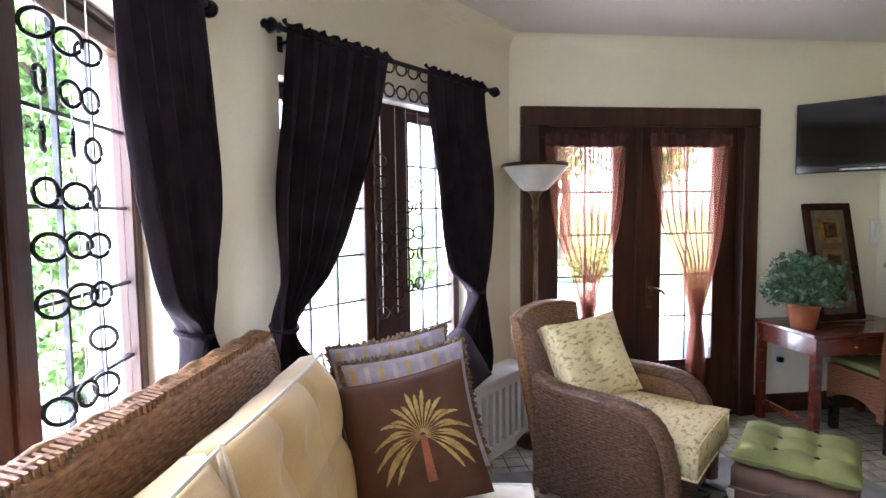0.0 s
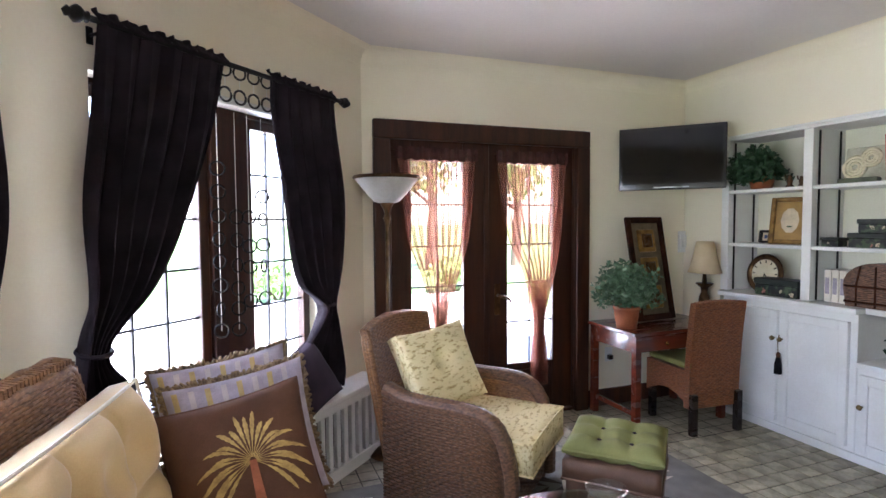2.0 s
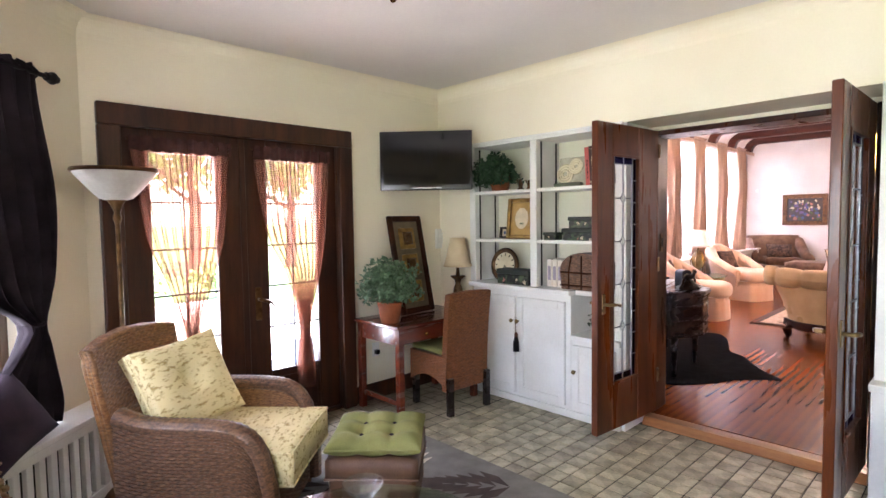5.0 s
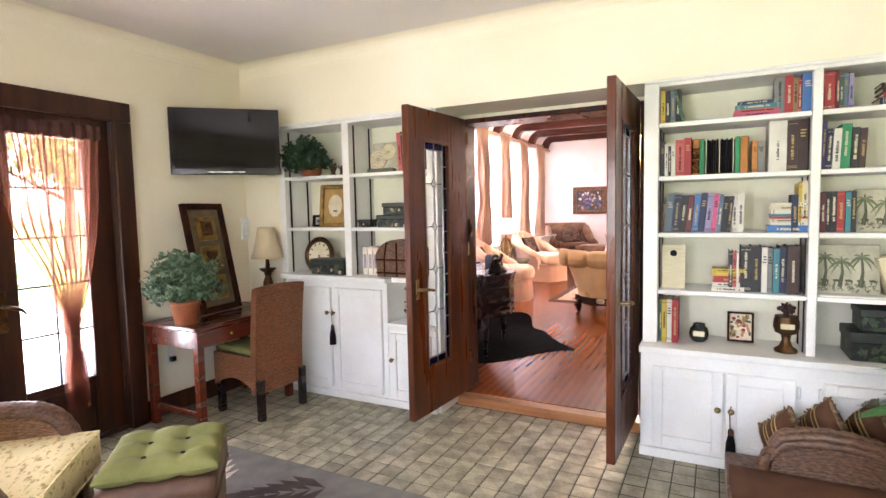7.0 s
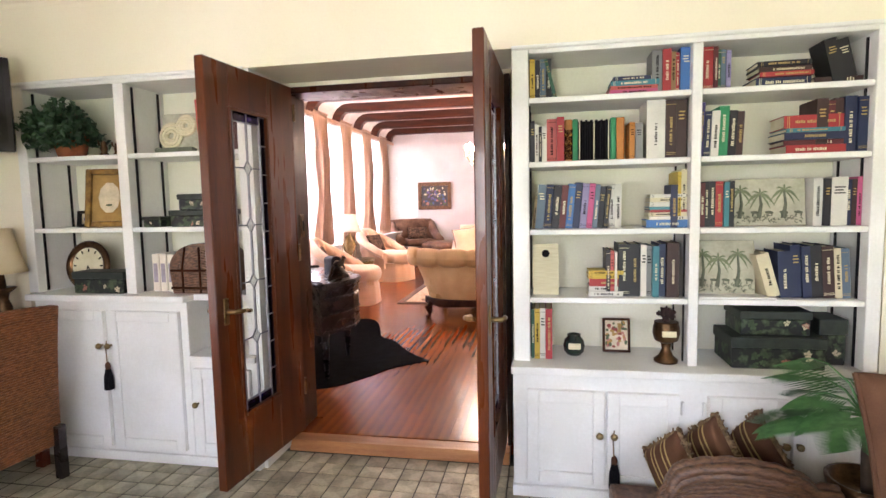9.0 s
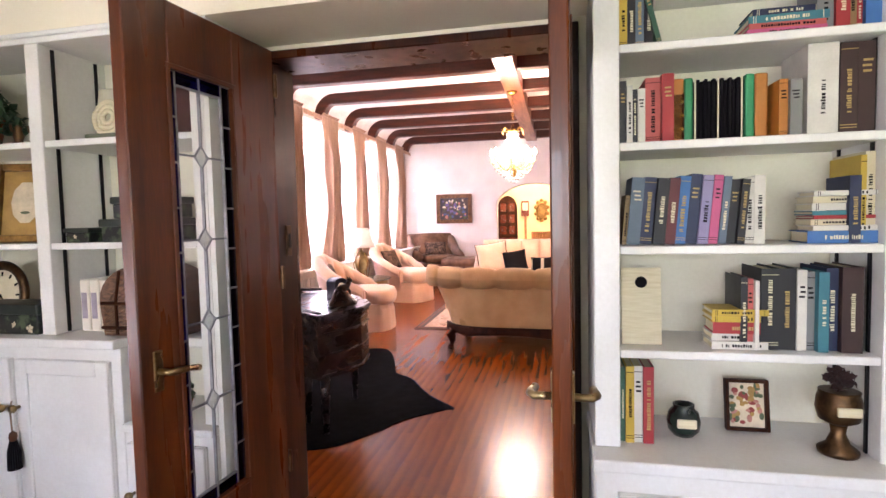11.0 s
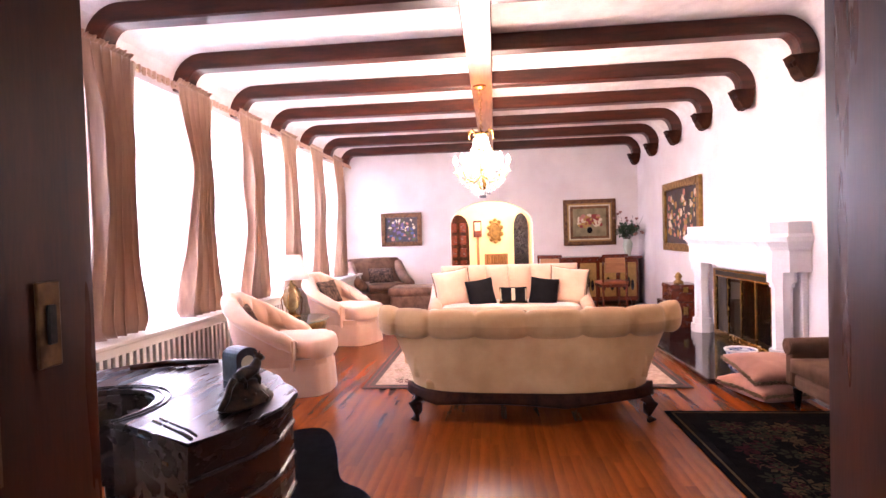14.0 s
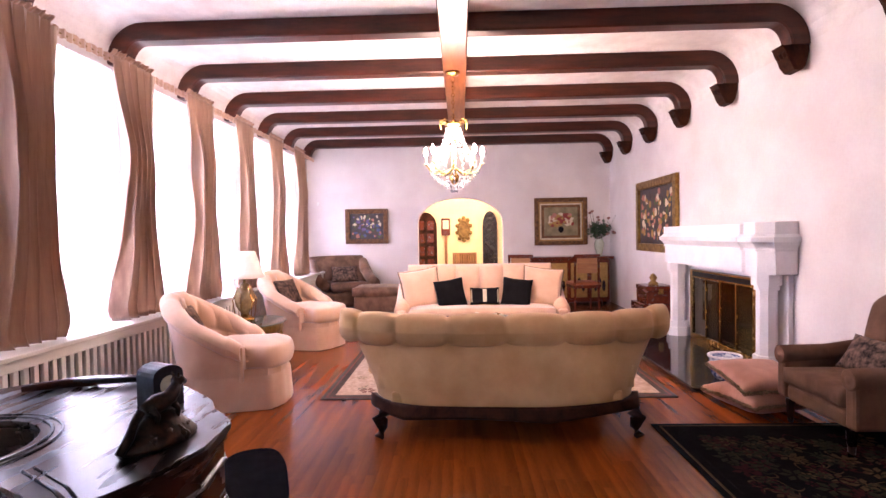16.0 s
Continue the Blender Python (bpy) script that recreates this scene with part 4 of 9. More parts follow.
rb = thing("bookcase", "white painted built-in bookcase full of books, with cupboards below", "bookcase", pose(0, 0, 0), group="built-in bookcases")
part("back_panel", box(B(), 0.3, -0.73, 0.6, 0.356, 0.745, 2.026), shelf_back, rb)
upright(rb, 0.672, 0.745, 0.637, 2.026)
upright(rb, -0.04, 0.0, 0.637, 2.0)
upright(rb, -0.73, -0.676, 0.637, 2.026)
part("top_rail", box(B(), -0.004, -0.675, 2.0, 0.3, 0.671, 2.026, 0.003, 1), white_paint, rb)
part("cornice", box(B(), -0.018, -0.73, 2.018, -0.004, 0.745, 2.036, 0.004, 1), white_paint, rb)
for z in (1.814, 1.536, 1.236, 0.930):
    shelf(rb, 0.001, 0.671, z)
    shelf(rb, -0.675, -0.041, z)
for y in (0.668, 0.004, -0.044, -0.672):
    for x in (0.06, 0.24):
        part("shelf_track", box(B(), x, y - 0.003, 0.64, x + 0.012, y + 0.003, 1.99), iron, rb, "dark metal shelf track")
part("ledge", box(B(), -0.095, -0.73, 0.600, 0.3, 0.755, 0.636, 0.006, 2), white_paint, rb)
part("base", box(B(), -0.055, -0.725, FLOOR + 0.05, 0.3, 0.748, 0.599, 0.003, 1), white_paint, rb)
part("plinth", box(B(), -0.075, -0.725, FLOOR, 0.3, 0.752, FLOOR + 0.05, 0.003, 1), white_paint, rb)
for y0, y1 in ((0.347, 0.69), (0.04, 0.343), (-0.385, -0.065), (-0.70, -0.389)):
    framed_door(rb, y0, y1, FLOOR + 0.075, 0.53, -0.056)
for y in (0.375, 0.315, -0.36, -0.41):
    knob(rb, y, 0.345, -0.08)
for y in (0.03, -0.055):
    part("hinge", box(B(), -0.07, y - 0.006, 0.44, -0.056, y + 0.006, 0.50, 0.003, 1), white_paint, rb)
tassel(0.315, 0.345, -0.108)

lb = thing("bookcase", "white painted built-in bookcase with ornaments, cupboards below", "bookcase", pose(0, 0, 0), group="built-in bookcases")
part("back_panel", box(B(), 0.3, 2.02, 0.6, 0.356, 3.716, 2.026), shelf_back, lb)
upright(lb, 3.30, 3.36, 0.925, 2.026)
part("side_filler", box(B(), 0.004, 3.36, FLOOR, 0.3, 3.716, 2.026), cream_wall, lb)
upright(lb, 2.696, 2.755, 0.925, 2.0)
upright(lb, 2.02, 2.075, 0.62, 2.026)
part("top_rail", box(B(), -0.004, 2.076, 2.0, 0.3, 3.299, 2.026, 0.003, 1), white_paint, lb)
part("cornice", box(B(), -0.018, 2.02, 2.018, -0.004, 3.36, 2.036, 0.004, 1), white_paint, lb)
for z in (1.648, 1.27):
    shelf(lb, 2.756, 3.299, z)
    shelf(lb, 2.076, 2.695, z)
for y in (3.296, 2.76, 2.691, 2.08):
    for x in (0.05, 0.24):
        part("shelf_track", box(B(), x, y - 0.003, 0.93, x + 0.012, y + 0.003, 1.99), iron, lb, "dark metal shelf track")
part("ledge", box(B(), -0.06, 2.385, 0.89, 0.3, 3.33, 0.924, 0.006, 2), white_paint, lb)
part("ledge", box(B(), 0.02, 2.076, 0.89, 0.3, 2.384, 0.924, 0.004, 1), white_paint, lb)
part("base", box(B(), -0.02, 2.395, FLOOR + 0.05, 0.3, 3.31, 0.889, 0.003, 1), white_paint, lb)
part("low_base", box(B(), -0.02, 2.021, FLOOR + 0.05, 0.3, 2.394, 0.585, 0.003, 1), white_paint, lb)
part("low_ledge", box(B(), -0.04, 2.021, 0.586, 0.3, 2.394, 0.615, 0.005, 2), white_paint, lb)
part("plinth", box(B(), -0.035, 2.022, FLOOR, 0.3, 3.31, FLOOR + 0.05, 0.003, 1), white_paint, lb)
framed_door(lb, 2.87, 3.27, FLOOR + 0.075, 0.84, -0.02)
framed_door(lb, 2.43, 2.85, FLOOR + 0.075, 0.84, -0.02)
framed_door(lb, 2.05, 2.375, FLOOR + 0.075, 0.55, -0.02)
knob(lb, 2.885, 0.66, -0.044)
knob(lb, 2.832, 0.66, -0.044)
knob(lb, 2.345, 0.37, -0.044)
tassel(2.832, 0.66, -0.072)

# ---- books ----
CLOTH = {}
COLOURS = {"y": ("yellow", "c9a93a"), "k": ("black", "1b1a1c"), "s": ("slate blue", "5c6d7c"), "g": ("dark green", "2f5c46"), "n": ("navy blue", "1f2a48"), "t": ("teal", "3a7c86"), "p": ("pink", "c0557c"),
           "r": ("red", "a32a2c"), "w": ("white", "d9d5c8"), "b": ("blue", "3b6ea8"), "o": ("orange", "b9772c"), "d": ("dark brown", "3a211b"), "m": ("maroon", "5d1f22"), "l": ("lilac", "8f86a8"),
           "e": ("grey", "7d7d7a"), "c": ("cream", "d6cba6"), "v": ("purple", "3d3268"), "h": ("bright green", "1f8a58"), "f": ("tan", "8f7448"), "u": ("coral", "c25a52")}


def cloth(c):
    if c not in CLOTH:
        CLOTH[c] = surface(COLOURS[c][0].replace(" ", "_") + "_book_cloth", rgb(COLOURS[c][1]), None, 12, 0.55, 0.2, 150, spread=0.6)
    return CLOTH[c]


book_rnd = random.Random(7)
art_gold_ink = surface("gold_spine_lettering", rgb("b89a5a"), None, 30, 0.5, 0.1, 120)


def book(c, thick_y, h, d, m, how="standing"):
    """A bound book with its spine at x = 0; y across its thickness, z up."""
    b = thing("book", f"{COLOURS[c][0]} hardback book {how} on the bookcase shelf", "book", m, group="books in the bookcase")
    bm = B()
    t = 0.003
    box(bm, 0, -thick_y / 2, 0, t, thick_y / 2, h)
    box(bm, t, -thick_y / 2, 0, d, -thick_y / 2 + t, h)
    box(bm, t, thick_y / 2 - t, 0, d, thick_y / 2, h)
    part("cover", bm, cloth(c), b)
    part("page_block", box(B(), t, -thick_y / 2 + t, 0.004, d - 0.005, thick_y / 2 - t, h - 0.005), paper, b)
    ink = book_rnd.choice((paper, art_gold_ink)) if c in "knsgmdvbtrh" else black_velvet
    if thick_y > 0.012:
        style = book_rnd.random()
        bm = B()
        wd = min(thick_y * 0.42, 0.012)
        if style < 0.75:
            z = h * book_rnd.uniform(0.16, 0.34)
            end = h * book_rnd.uniform(0.6, 0.88)
            while z < end:
                l = book_rnd.uniform(0.0025, 0.007)
                box(bm, -0.0010, -wd * 0.5, z, -0.0002, wd * book_rnd.uniform(0.25, 0.5), z + l)
                z += l + (0.008 if book_rnd.random() < 0.14 else 0.0022)
        else:
            for f in (0.66, 0.72, 0.78):
                box(bm, -0.0010, -thick_y * book_rnd.uniform(0.2, 0.36), h * f, -0.0002, thick_y * book_rnd.uniform(0.2, 0.36), h * (f + 0.025))
        part("title", bm, ink, b, "small lettering on the spine")
        if book_rnd.random() < 0.45:
            bm = B()
            for f in (0.06, 0.09, 0.92):
                box(bm, -0.0009, -thick_y * 0.48, h * f, -0.0002, thick_y * 0.48, h * (f + 0.008))
            part("band", bm, ink, b)


def row(y, z, spec, lean=0.0, x=0.05):
    """Stands books from y towards -y; spec: groups of colour letter, thickness in mm and height in cm."""
    for s in spec.split():
        c, w, h = s[0], *[float(v) for v in s[1:].split("/")]
        w /= 1000
        hh = h / 100
        y -= w / 2 / math.cos(radians(lean)) + 0.001
        book(c, w, hh, min(0.2, hh * 0.72), pose(x + book_rnd.uniform(-0.012, 0.012), y + (hh / 2 * math.sin(radians(lean)) if lean else 0), z + w / 2 * abs(math.sin(radians(lean))), lean, 0, 0), "leaning" if lean else "standing")
        y -= w / 2 / math.cos(radians(lean))
    return y


def stack(y, z, spec, x=0.05):
    """Lays books on one another, spines out; spec: colour, thickness in mm, length in cm."""
    for s in spec.split():
        c, w, h = s[0], *[float(v) for v in s[1:].split("/")]
        w, h = w / 1000, h / 100
        book(c, w, h, h * 0.7, pose(x + book_rnd.uniform(-0.01, 0.01), y + h / 2 + book_rnd.uniform(-0.006, 0.006), z + w / 2, 90, 0, book_rnd.uniform(-2, 2)), "lying flat")
        z += w + 0.001


row(0.668, 1.815, "y22/17.5 k22/17 s24/17.5 k24/17.5")
row(0.585, 1.815, "g14/17.5", -14)
stack(0.224, 1.815, "p20/20 u16/19.5 t22/20 n18/17")
row(0.15, 1.815, "e40/18 r34/18 f20/17 r14/16.5 b42/18.2")
row(0.668, 1.537, "k20/18.5 w16/17 k14/16 w20/16 u42/19 r32/19.5")
row(0.17, 1.537, "w76/25 d42/24.5 d40/24.5")
row(0.24, 1.537, "o22/16 e30/15.5")
row(0.655, 1.237, "f14/15 s36/20 n34/20 k32/19.5 m28/19.5 b30/20 n30/20.5 l28/20 p24/20 s20/19.5 k24/18.5 k20/18.5", 5)
row(0.325, 1.237, "w24/19 w28/19.5")
stack(0.262 - 0.19, 1.237, "b34/19 w14/17 c16/17 r10/16 t12/16 w20/16.5 c18/16 w14/16")
row(0.07, 1.237, "n28/18.5 y14/24 c24/25")
stack(0.335, 0.931, "w22/15 w20/15 r34/15.5 y18/14.5 y18/15")
row(0.335, 0.931, "k18/21 u16/20.5 w10/20")
row(0.282, 0.931, "k46/23.5 k46/23.5 w24/23 e22/22.5 t26/22.5 n30/23.5 d52/24")
row(0.668, 0.637, "g14/23 y24/23.5 w24/23.5 r30/23.5")
row(-0.046, 1.815, "r46/17.8 m16/17.5 g14/16.5 s18/16.5 l18/16")
stack(-0.365, 1.815, "n38/21 r18/20 d22/20 k20/20")
stack(-0.57, 1.815, "d26/18")
row(-0.52, 1.815, "k46/17.5 k46/17.5", -14)
row(-0.046, 1.537, "v18/23 n24/19 w30/19 h40/21 k30/19 d26/18.5", 2)
stack(-0.485, 1.537, "r34/22.5 m20/22 n30/22.5 t16/22 r52/22")
row(-0.49, 1.537, "d42/22 m26/21 d34/22 n44/22.5 n34/22")
row(-0.046, 1.237, "m22/19 k20/19.5 k24/19.5 r30/19.5 t20/19 k22/19.5")
row(-0.495, 1.237, "w34/20 k24/19.5 w60/20 n20/19 d18/19")
row(-0.655, 1.237, "p18/20")
row(-0.30, 0.931, "c50/19", -16)
row(-0.37, 0.931, "n48/20 n38/22.5 n34/22 k44/22.5 d44/22 c26/21 s30/21", -4)
row(2.33, 1.649, "u30/26 d46/26.5 m46/26.5", -3)

# ---- ornaments of the right bookcase ----
acc = thing("concertina", "small green and orange concertina with black bellows", "concertina", pose(0.10, 0.385, 1.537))
for y0, y1, mt in ((0.095, 0.13, cloth("o")), (0.07, 0.095, cloth("h")), (-0.095, -0.07, cloth("h")), (-0.13, -0.095, cloth("o"))):
    part("end_board", box(B(), -0.01, y0, 0, 0.14, y1, 0.19, 0.006, 2), mt, acc)
bm = B()
for k in range(13):
    y = -0.066 + k * 0.011
    box(bm, 0 if k % 2 else 0.006, y - 0.005, 0.01, 0.13, y + 0.005, 0.185 if k % 2 else 0.18, 0.002, 1)
part("bellows", bm, black_velvet, acc)
for y in (-0.063, 0.0, 0.063):
    part("pleat_edge", box(B(), -0.003, y - 0.002, 0.008, 0.0, y + 0.002, 0.187), paper, acc)
radio = thing("wooden_radio", "small brown wooden box with brass knobs", "radio", pose(0.09, 0.50, 1.537))
part("body", box(B(), 0, -0.026, 0, 0.12, 0.026, 0.155, 0.012, 3), carved_wood, radio)
for z in (0.04, 0.08, 0.12):
    for y in (-0.012, 0.012):
        part("button", lathe(B(), [(0.006, 0), (0.006, 0.008), (0, 0.01)], 10, Matrix.Translation((0, y, z)) @ Euler((0, -math.pi / 2, 0)).to_matrix().to_4x4()), brass, radio)
card = thing("greeting_card", "white upright card with a small heart", "card", pose(0.08, 0.60, 0.931, 0, 6, 0))
part("sheet", box(B(), 0, -0.058, 0, 0.006, 0.058, 0.235), paper, card)
part("heart", lathe(B(), [(0, 0), (0.018, 0.0), (0.018, 0.002), (0, 0.002)], 12, Matrix.Translation((-0.0005, 0.0, 0.19)) @ Euler((0, -math.pi / 2, 0)).to_matrix().to_4x4()), black_velvet, card)
jar = thing("jar", "round dark green pottery jar with a pale label", "jar", pose(0.13, 0.47, 0.637))
part("body", lathe(B(), [(0.03, 0), (0.046, 0.018), (0.05, 0.045), (0.044, 0.072), (0.03, 0.088), (0.032, 0.098), (0.026, 0.098), (0.026, 0.085)], 20), surface("dark_green_glaze", rgb("27332c"), rgb("161d1a"), 10, 0.2, 0.1), jar, smooth=True)
part("band", box(B(), -0.052, -0.028, 0.036, -0.043, 0.028, 0.064, 0.003, 1), paper, jar)


def picture(name, label, w, h, m, border, frame_mat, mat_mat, art, mount=0.04, depth=0.03):
    """A framed picture that faces -x, its foot at z = 0; art: (y, z, half width, half height, material) blocks."""
    p = thing(name, label, "picture", m)
    for a in ((-w / 2, 0, -w / 2 + border, h), (w / 2 - border, 0, w / 2, h), (-w / 2 + border, 0, w / 2 - border, border), (-w / 2 + border, h - border, w / 2 - border, h)):
        part("frame", box(B(), -depth, a[0], a[1], 0, a[2], a[3], min(0.008, border * 0.25), 2), frame_mat, p)
    part("mount", box(B(), -depth * 0.35, -w / 2 + border, border, -0.001, w / 2 - border, h - border), mat_mat, p)
    for y, z, a, b, mt in art:
        bm = B()
        lathe(bm, [(0, 0), (1, 0), (1, 0.002), (0, 0.003)], 10, Matrix.Translation((-depth * 0.35 - 0.0005, y, z)) @ Matrix(((0, 0, -1, 0), (a, 0, 0, 0), (0, b, 0, 0), (0, 0, 0, 1))))
        part("motif", bm, mt, p)
    return p


def blobs(n, w, h, z0, mats, seed, s=0.02):
    r = random.Random(seed)
    return [(r.uniform(-w, w), z0 + r.uniform(-h, h), s * r.uniform(0.5, 1.4), s * r.uniform(0.5, 1.4), r.choice(mats)) for _ in range(n)]


art_red, art_rose, art_blue, art_gold, art_green, art_cream = (surface(n, rgb(c), None, 20, 0.6, 0.2, 90) for n, c in (("red_paint", "8a3026"), ("rose_paint", "b87a6a"), ("blue_paint", "4a5a86"), ("ochre_paint", "a8823e"), ("green_paint", "4c5a38"), ("cream_paint", "d8c8a8")))
art_night = surface("dark_umber_and_blue_paint", rgb("2c2a38"), rgb("4a3a30"), 9, 0.5, 0.2, 60)
brown_gilt = surface("brown_gilt_frame", rgb("7a542c"), rgb("4c2e18"), 18, 0.4, 0.4, 90, metal=0.3)
picture("picture_frame", "small brown frame with a floral card inside", 0.125, 0.16, pose(0.20, 0.27, 0.637, 0, 8, 0), 0.010, carved_wood, art_cream, blobs(46, 0.045, 0.06, 0.08, [art_red, art_rose, art_gold, art_green], 5, 0.009))
urn = thing("urn", "brown pottery urn on a foot with dried flowers", "urn", pose(0.06, 0.075, 0.637))
part("foot", lathe(B(), [(0.05, 0), (0.052, 0.012), (0.03, 0.03), (0.018, 0.06), (0.022, 0.085)], 18), bronze, urn, smooth=True)
part("bowl", lathe(B(), [(0.022, 0.085), (0.05, 0.10), (0.058, 0.13), (0.055, 0.16), (0.05, 0.175), (0.052, 0.182), (0.044, 0.182)], 18), bronze, urn, smooth=True)
part("lettering", box(B(), -0.064, -0.03, 0.125, -0.054, 0.03, 0.150, 0.002, 1), paper, urn)
part("dried_flowers", leaves(B(), (0, 0, 0.215), (0.045, 0.045, 0.04), 260, 0.022, 11, 1.4), surface("dark_dried_petals", rgb("2f201c"), rgb("4a302a"), 20, 0.9, 0.4), urn)
stone_relief = surface("grey_green_carved_stone", rgb("bdb9a2"), rgb("9f9b85"), 10, 0.8, 0.6, 60)
stone_leaf = surface("weathered_green_stone", rgb("7f8a68"), rgb("666f52"), 12, 0.8, 0.5, 60)
# Darker carving stone; the shade of sunk relief is put into its colour.
stone_dark = surface("sunk_stone_shadow_tone", rgb("6c705c"), rgb("585c4a"), 10, 0.8, 0.6, 60)


def relief(y, z, w, h, label, seed):
    """A carved plaque with palm trees in relief."""
    p = thing("stone_plaque", label, "plaque", pose(0.10, y, z, 0, 7, 0))
    part("slab", box(B(), 0, -w / 2, 0, 0.02, w / 2, h, 0.005, 2), stone_relief, p)
    for k, f in enumerate((-0.22, 0.10, 0.36)):
        cy, top = f * w, h * (0.74 - 0.08 * (k == 1))
        part("palm_trunk", tube(B(), [(-0.001, cy + 0.006, h * 0.16), (-0.003, cy - 0.004, h * 0.45), (-0.001, cy, top)], [0.009, 0.006, 0.004], 7), stone_dark, p)
        bm = B()
        for a in range(9):
            an = math.radians(-35 + 250 * a / 8)
            l = 0.058 * (1 if a % 2 else 0.85)
            pts = [(-0.002 - 0.003 * math.sin(math.pi * g), cy + l * g * math.cos(an), top + l * g * math.sin(an) * 0.8 - 0.032 * g * g * (0.4 + abs(math.cos(an)))) for g in (0, 0.35, 0.7, 1.0)]
            tube(bm, pts, [0.002, 0.0038, 0.0034, 0.001], 5)
        part("palm_crown", bm, stone_leaf, p)
    r = random.Random(seed)
    bm = B()
    for k in range(60):
        cy, cz = r.uniform(-0.46, 0.46) * w, r.uniform(0.06, 0.20) * h
        an = r.uniform(0, 3.14)
        tube(bm, [(-0.001, cy, cz), (-0.002, cy + 0.008 * math.cos(an), cz + 0.008 * math.sin(an)), (-0.001, cy + 0.012 * math.cos(an + 0.6), cz + 0.012 * math.sin(an + 0.6))], 0.0018, 4)
    part("ground_carving", bm, stone_dark, p)
    for k in range(5):
        cy = -w * 0.40 + k * w * 0.19
        bm = tube(B(), [(-0.001, cy - 0.014, h * 0.27), (-0.003, cy, h * 0.285), (-0.001, cy + 0.016, h * 0.29)], [0.005, 0.007, 0.004], 6)
        for q in (-0.010, 0.009):
            tube(bm, [(-0.001, cy + q, h * 0.28), (-0.001, cy + q, h * 0.21)], 0.0022, 4)
        part("carved_animal", bm, stone_dark, p)


relief(-0.34, 1.237, 0.30, 0.205, "grey-green carved stone plaque with palm trees", 1)
relief(-0.175, 0.931, 0.25, 0.245, "pale carved stone plaque with palm trees and animals", 2)
part_tray = thing("white_tray", "thin white tray lying under the plaque", "tray", pose(0.02, -0.20, 0.931))
part("rim", box(B(), -0.01, -0.15, 0.0, 0.08, 0.15, 0.008, 0.003, 1), white_paint, part_tray)
floral_box = surface("black_box_paper_with_flowers", rgb("0d100e"), rgb("4c5a40"), 20, 0.5, 0.15, 60, spread=0.16, mid=0.74)


box_green = surface("printed_leaf_green", rgb("46583a"), rgb("2f3f28"), 20, 0.6, 0.1, 60)


def hat_box(x, y, z, d, w, h, label, rz=0):
    p = thing("keepsake_box", label, "box", pose(x, y, z, 0, 0, rz), group="floral keepsake boxes")
    part("body", box(B(), -d / 2, -w / 2, 0, d / 2, w / 2, h * 0.66, 0.004, 1), floral_box, p)
    part("lid", box(B(), -d / 2 - 0.006, -w / 2 - 0.006, h * 0.66, d / 2 + 0.006, w / 2 + 0.006, h, 0.005, 2), surface("dark_green_box_lid", rgb("1c231e"), rgb("2e352c"), 18, 0.5, 0.15, 60), p)
    rnd = random.Random(int(1000 * (w + h + y)))
    for k in range(max(3, int(w * 26))):
        cy, cz, sc = rnd.uniform(-0.44, 0.44) * w, h * rnd.uniform(0.10, 0.56), rnd.uniform(0.6, 1.1) * min(0.022, h * 0.2)
        bm = B()
        for j in range(5):
            a = j * 1.26 + rnd.uniform(0, 0.6)
            l = sc * rnd.uniform(0.6, 1.2)
            o = Vector((-d / 2 - 0.0008 - 0.0003 * j, cy, cz))
            tip = o + Vector((0, l * math.cos(a), l * math.sin(a)))
            n = Vector((0, -math.sin(a), math.cos(a))) * l * 0.36
            mid_ = o.lerp(tip, 0.55)
            bm.faces.new([bm.verts.new(v) for v in (o, mid_ + n, tip, mid_ - n)])
        part("flower", bm, (box_green, art_cream, box_green, art_cream, box_green, art_rose)[k % 6], p)


hat_box(0.11, -0.355, 0.637, 0.23, 0.36, 0.135, "large black floral keepsake box with a green lid")
hat_box(0.13, -0.355, 0.773, 0.20, 0.27, 0.105, "small black floral keepsake box on a larger one")
hat_box(0.16, -0.60, 0.637, 0.16, 0.10, 0.20, "tall dark floral box", 0)

# ---- ornaments of the left bookcase ----
def potted(name, label, m, pot_r, pot_h, crown, radius, count, size, seed, leaf=leaf_green, droop=0.05, flat=1.1, cut=None):
    p = thing(name, label, "plant", m)
    pot = part("pot", lathe(B(), [(pot_r * 0.75, 0), (pot_r * 0.9, pot_h * 0.4), (pot_r, pot_h * 0.85), (pot_r * 1.08, pot_h * 0.86), (pot_r * 1.08, pot_h), (pot_r * 0.92, pot_h), (pot_r * 0.9, pot_h * 0.85)], 22), terracotta, p, "terracotta pot", smooth=True)
    part("soil", lathe(B(), [(0, pot_h * 0.84), (pot_r * 0.9, pot_h * 0.86), (0, pot_h * 0.88)], 16), bark, pot)
    bm = B()
    rnd = random.Random(seed)
    for k in range(14):
        a, e = rnd.uniform(0, 6.28), rnd.uniform(0.4, 1.0)
        tip = (crown[0] + radius[0] * 0.8 * e * math.cos(a), crown[1] + radius[1] * 0.8 * e * math.sin(a), crown[2] + radius[2] * 0.4 * math.sin(3 * a))
        if cut is not None and not cut(Vector(tip)):
            continue
        tube(bm, [(0, 0, pot_h * 0.85), (tip[0] * 0.5, tip[1] * 0.5, (pot_h + tip[2]) / 2 + 0.03), tip], [0.004, 0.003, 0.0015], 5)
    part("stems", bm, bark, p)
    part("foliage", leaves(B(), crown, radius, count, size, seed, flat, droop, cut), leaf, p)
    return p


